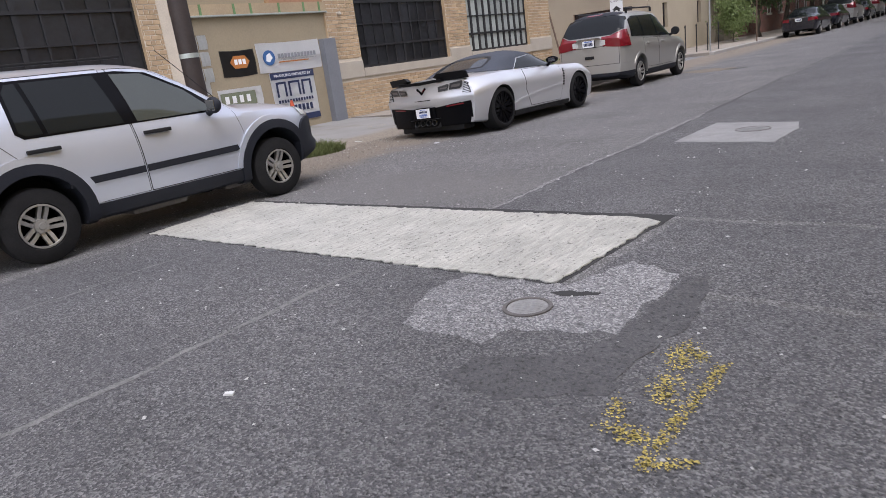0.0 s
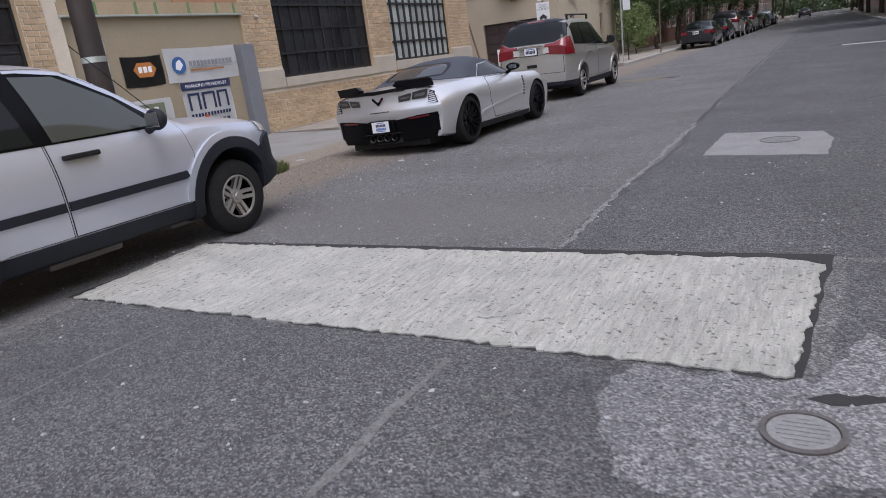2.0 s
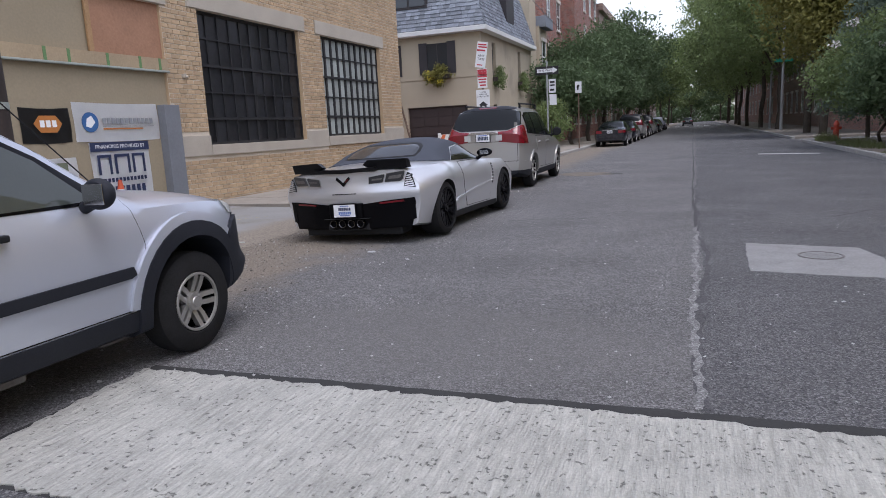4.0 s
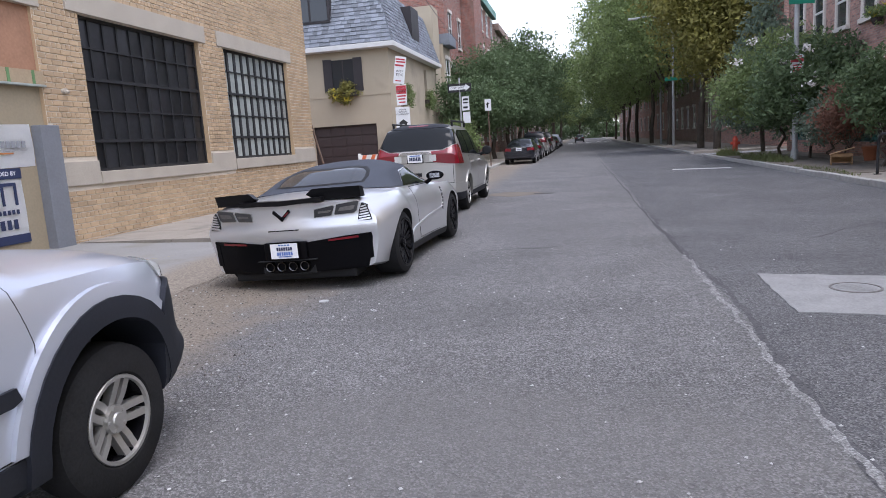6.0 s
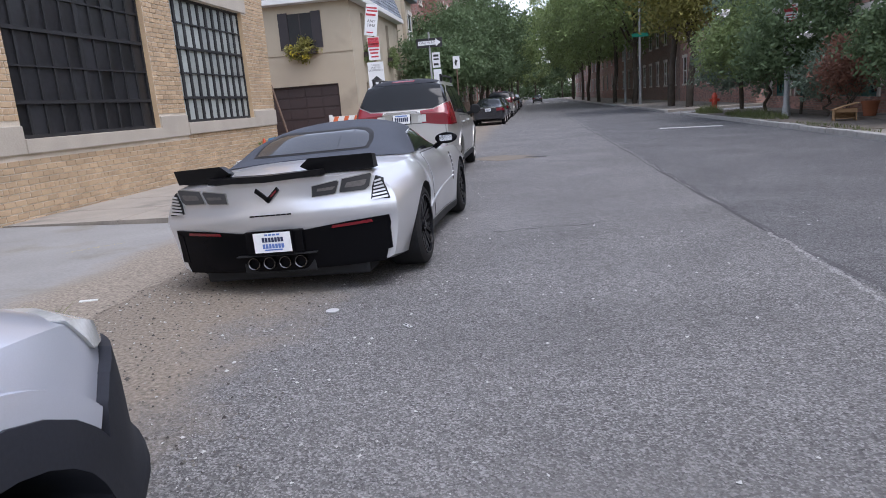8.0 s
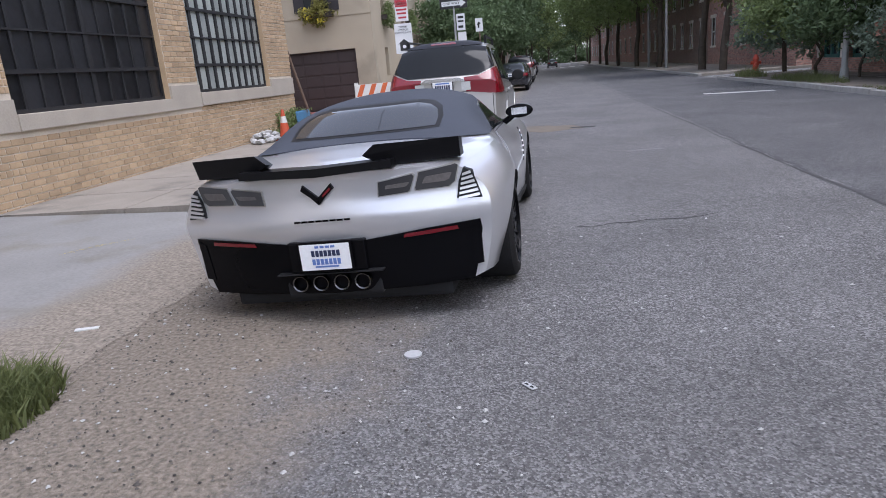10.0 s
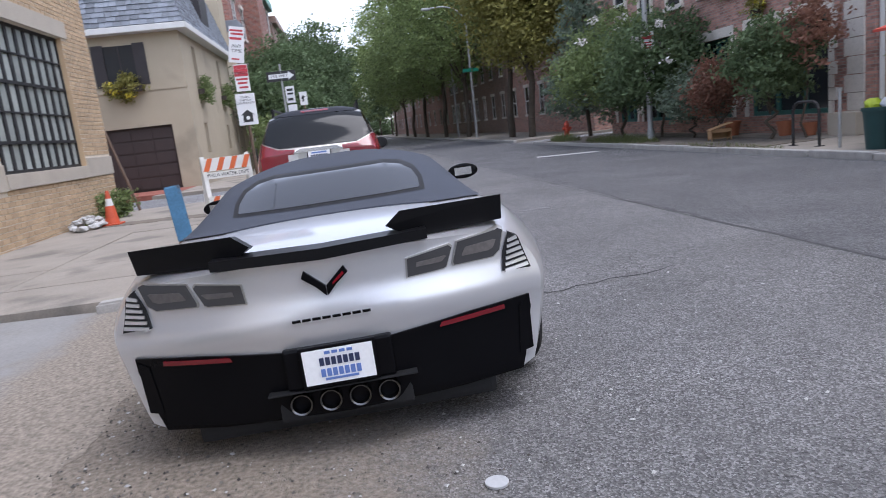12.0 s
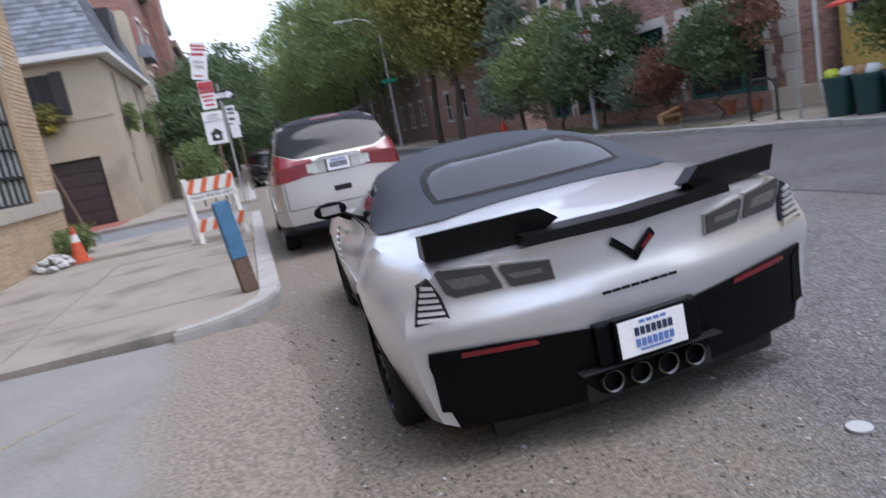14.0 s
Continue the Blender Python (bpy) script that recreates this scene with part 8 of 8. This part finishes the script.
for k, y in enumerate((16.95, 16.3, 15.65, 15.0, 14.35)):
    t = thing("rubbish_bin", "dark green plastic bin heaped with rubbish", "bin", group="kerbside bins", m=pose(1.95, y, 0.12))
    bm = bmesh.new()
    add_rod(bm, (0, 0, 0), (0, 0, 0.70), 0.235, 0.29, 24)
    part("tub", bm, M_BIN, t, smooth=40)
    bm = bmesh.new()
    add_rod(bm, (0, 0, 0.66), (0, 0, 0.73), 0.31, 0.31, 24)
    part("rim", bm, M_BIN, t, smooth=40)
    for j, mt in enumerate((M_BAGWHITE, M_BAGBROWN if k % 2 else M_LIME)):
        bm = bmesh.new()
        bmesh.ops.create_icosphere(bm, subdivisions=2, radius=1.0)
        for v in bm.verts:
            v.co *= rn.uniform(0.75, 1.15)
        bmesh.ops.transform(bm, matrix=Matrix.Translation((rn.uniform(-0.1, 0.1), -0.1 + j * 0.2, 0.78)) @ Matrix.Diagonal((0.15, 0.13, 0.12, 1)), verts=bm.verts)
        part("rubbish_bag", bm, mt, t, "crumpled rubbish bag", smooth=60)

# litter and stones on the road
bm = bmesh.new()
add_rod(bm, (0, 0, 0.001), (0, 0, 0.012), 0.055, n=24)
tagged(part("plastic_lid", bm, M_LID, m=pose(-6.97, 8.56, 0.003) @ Matrix.Scale(0.85, 4)), "round white plastic lid lying on asphalt", "litter")
bm = bmesh.new()
add_box(bm, -0.02, 0.02, -0.055, 0.055, 0.0, 0.006, 0.002)
t = tagged(part("metal_tag", bm, M_LID, m=pose(-6.36, 8.2, 0.003, 0, 0, 40) @ Matrix.Scale(0.75, 4)), "small pale metal tag lying on asphalt", "litter")
for yy in (-0.025, 0.025):
    boxpart("hole", (-0.008, 0.008, yy - 0.014, yy + 0.014, 0.006, 0.0065), M_GAP, t)
tagged(boxpart("paper_scrap", (-0.07, 0.07, -0.022, 0.022, 0, 0.008), M_PAPER, m=pose(-9.2, 9.03, 0.012, 0, 3, 25)), "folded paper scrap on the ground", "litter")
tagged(boxpart("paper_scrap", (-0.022, 0.022, -0.014, 0.014, 0, 0.008), M_PAPER, m=pose(-2.66, 1.62, 0.002, 0, 0, 35)), "small pale scrap on asphalt", "litter")
vs, fs = [], []
rr = np.random.default_rng(9)
for k in range(2600):
    if k < 1500:
        x, y = -8.8 + 2.6 * rr.random() ** 1.4, 4.0 + 16 * rr.random()
    else:
        x, y = -8.5 + 9 * rr.random(), -0.5 + 12 * rr.random()
    s = 0.004 + 0.010 * rr.random() ** 3
    b = len(vs)
    j = rr.normal(size=(6, 3)) * 0.25
    for d, q in zip(((1, 0, 0), (-1, 0, 0), (0, 1, 0), (0, -1, 0), (0, 0, 1), (0, 0, -0.3)), j):
        vs.append((x + s * (d[0] + q[0]), y + s * (d[1] + q[1]), 0.005 + 0.7 * s * (d[2] + q[2] * 0.5)))
    for a, c in ((0, 2), (2, 1), (1, 3), (3, 0)):
        fs.append((b + a, b + c, b + 4))
        fs.append((b + c, b + a, b + 5))
tagged(part("gravel", mesh_from(vs, fs, "gravel"), M_RUBBLE), "loose pale gravel scattered on the road", "gravel", kind="stuff")
# overhead cable
bm = bmesh.new()
rings = []
for i in range(25):
    f = i / 24
    x, y, z = -9.6 - 3.2 * f, 6 + 56 * f, 10.2 - 2.2 * f - 1.2 * math.sin(math.pi * f)
    rings.append([bm.verts.new((x + 0.016 * math.cos(k * math.pi / 3), y, z + 0.016 * math.sin(k * math.pi / 3))) for k in range(6)])
for p, q in zip(rings, rings[1:]):
    for k in range(6):
        bm.faces.new((p[k], p[(k + 1) % 6], q[(k + 1) % 6], q[k]))
tagged(part("overhead_cable", bm, M_SIGNB), "black overhead cable along the houses", "cable")

# loose grit of the gutter
rg = random.Random(91)
vs, fs = [], []
for k in range(3200):
    x = -6.7 - 2.3 * rg.random() ** 0.8
    y = rg.uniform(5.2, 13.0)
    r = rg.uniform(0.003, 0.010) * (1.6 if rg.random() < 0.06 else 1.0)
    a = rg.uniform(0, 6.28)
    base = len(vs)
    for i in range(4):
        vs.append((x + r * rg.uniform(0.7, 1.3) * math.cos(a + i * 1.57), y + r * rg.uniform(0.7, 1.3) * math.sin(a + i * 1.57), 0.003))
    vs.append((x, y, 0.003 + r * 0.9))
    fs += [(base + i, base + (i + 1) % 4, base + 4) for i in range(4)]
tagged(part("gravel", mesh_from(vs, fs, "gravel"), M_GRIT), "loose dark grit and asphalt crumbs in the gutter", "gravel", kind="stuff")

# ---- bricks of the warehouse front ----
BL, BHH, BJ = 0.215, 0.083, 0.0135
solid = [(h[0] - 0.001, h[1] + 0.001, h[2], h[3]) for h in (W0, W1, W2, OPEN)]
trim = [(12.55, 13.5, 1.10, 1.52), (13.5, 17.4, 1.10, 1.32), (17.4, 18.5, 1.10, 1.55), (18.5, 22.25, 1.12, 1.38), (22.25, 23.8, 1.12, 1.55), (13.2, 17.65, 4.12, 4.5), (18.2, 22.5, 4.14, 4.5),
        (2.9, 7.75, 4.12, 4.5), (3.2, 7.55, 1.0, 1.25), (8.0, 12.6, 4.05, 4.42), (12.15, 12.56, 0.0, 2.14), (7.98, 8.3, 0.0, 6.5)]
rb = random.Random(21)


def clip_run(a, b, z0, z1):
    runs = [(a, b)]
    for h0, h1, lo, hi in solid + trim:
        if z1 <= lo + 0.005 or z0 >= hi - 0.005:
            continue
        nxt = []
        for p, q in runs:
            if q <= h0 or p >= h1:
                nxt.append((p, q))
            else:
                if h0 - p > 0.03:
                    nxt.append((p, h0 - 0.004))
                if q - h1 > 0.03:
                    nxt.append((h1 + 0.004, q))
        runs = nxt
    return runs


def brick_shape(y0, y1, z0, z1, x1):
    x0, c = FX - 0.014, 0.006
    return ([(x0, y0, z0), (x0, y1, z0), (x0, y1, z1), (x0, y0, z1), (x1, y0 + c, z0 + c), (x1, y1 - c, z0 + c), (x1, y1 - c, z1 - c), (x1, y0 + c, z1 - c)],
            [(4, 5, 6, 7), (0, 1, 5, 4), (1, 2, 6, 5), (2, 3, 7, 6), (3, 0, 4, 7)])


vs, fs, singles = [], [], []
row, z = 0, 0.06
while z < ZTOP - 0.08:
    y = 2.0 - (BL + BJ) * (0.5 if row % 2 else 0.0) - (0.06 if row % 6 == 5 else 0)
    bl = BL if row % 6 != 5 else 0.095
    while y < Y1:
        for a, b in clip_run(y, min(y + bl, Y1), z, z + BHH):
            x1 = FX + rb.uniform(-0.002, 0.004)
            if 17.55 < a and b < 18.45 and 1.5 < z < 4.1 and b - a > 0.18 and len(singles) < 300:
                singles.append((a, b, z, x1))
            else:
                v, f = brick_shape(a, b, z, z + BHH, x1)
                base = len(vs)
                vs += v
                fs += [tuple(i + base for i in q) for q in f]
        y += bl + BJ
    row += 1
    z += BHH + BJ
tagged(part("brickwork", mesh_from(vs, fs, "brickwork"), M_BRICK, WARE, "buff brickwork with flush pale joints"), kind="stuff")
v, f = brick_shape(-BL / 2, BL / 2, 0, BHH, FX + 0.003)
bme = mesh_from([(p[0] - FX, p[1], p[2]) for p in v], f, "brick")
bme.materials.append(M_BRICK_P)
for a, b, z, x1 in singles:
    ob = new("brick", bme)
    ob.parent = WARE
    ob.matrix_basis = Matrix.Translation((FX + rb.uniform(-0.003, 0.002), (a + b) / 2, z)) @ Matrix.Diagonal((1, (b - a) / BL, 1, 1))
# side return of the warehouse
vs, fs = [], []
for row in range(110):
    z = 0.06 + row * (BHH + BJ)
    if z > ZTOP - 0.08:
        break
    x = FX - 8 - (0.1 if row % 2 else 0)
    while x < FX - 0.01:
        x1 = min(x + BL, FX - 0.002)
        base = len(vs)
        vs += [(x, Y1 + 0.01, z), (x1, Y1 + 0.01, z), (x1, Y1 + 0.01, z + BHH), (x, Y1 + 0.01, z + BHH), (x, Y1, z), (x1, Y1, z), (x1, Y1, z + BHH), (x, Y1, z + BHH)]
        fs += [tuple(base + i for i in q) for q in ((0, 1, 2, 3), (4, 5, 1, 0), (5, 6, 2, 1), (6, 7, 3, 2), (7, 4, 0, 3))]
        x += BL + BJ
tagged(part("brickwork", mesh_from(vs, fs, "brickwork"), M_BRICK, WARE, "buff brickwork on the side street"), kind="stuff")
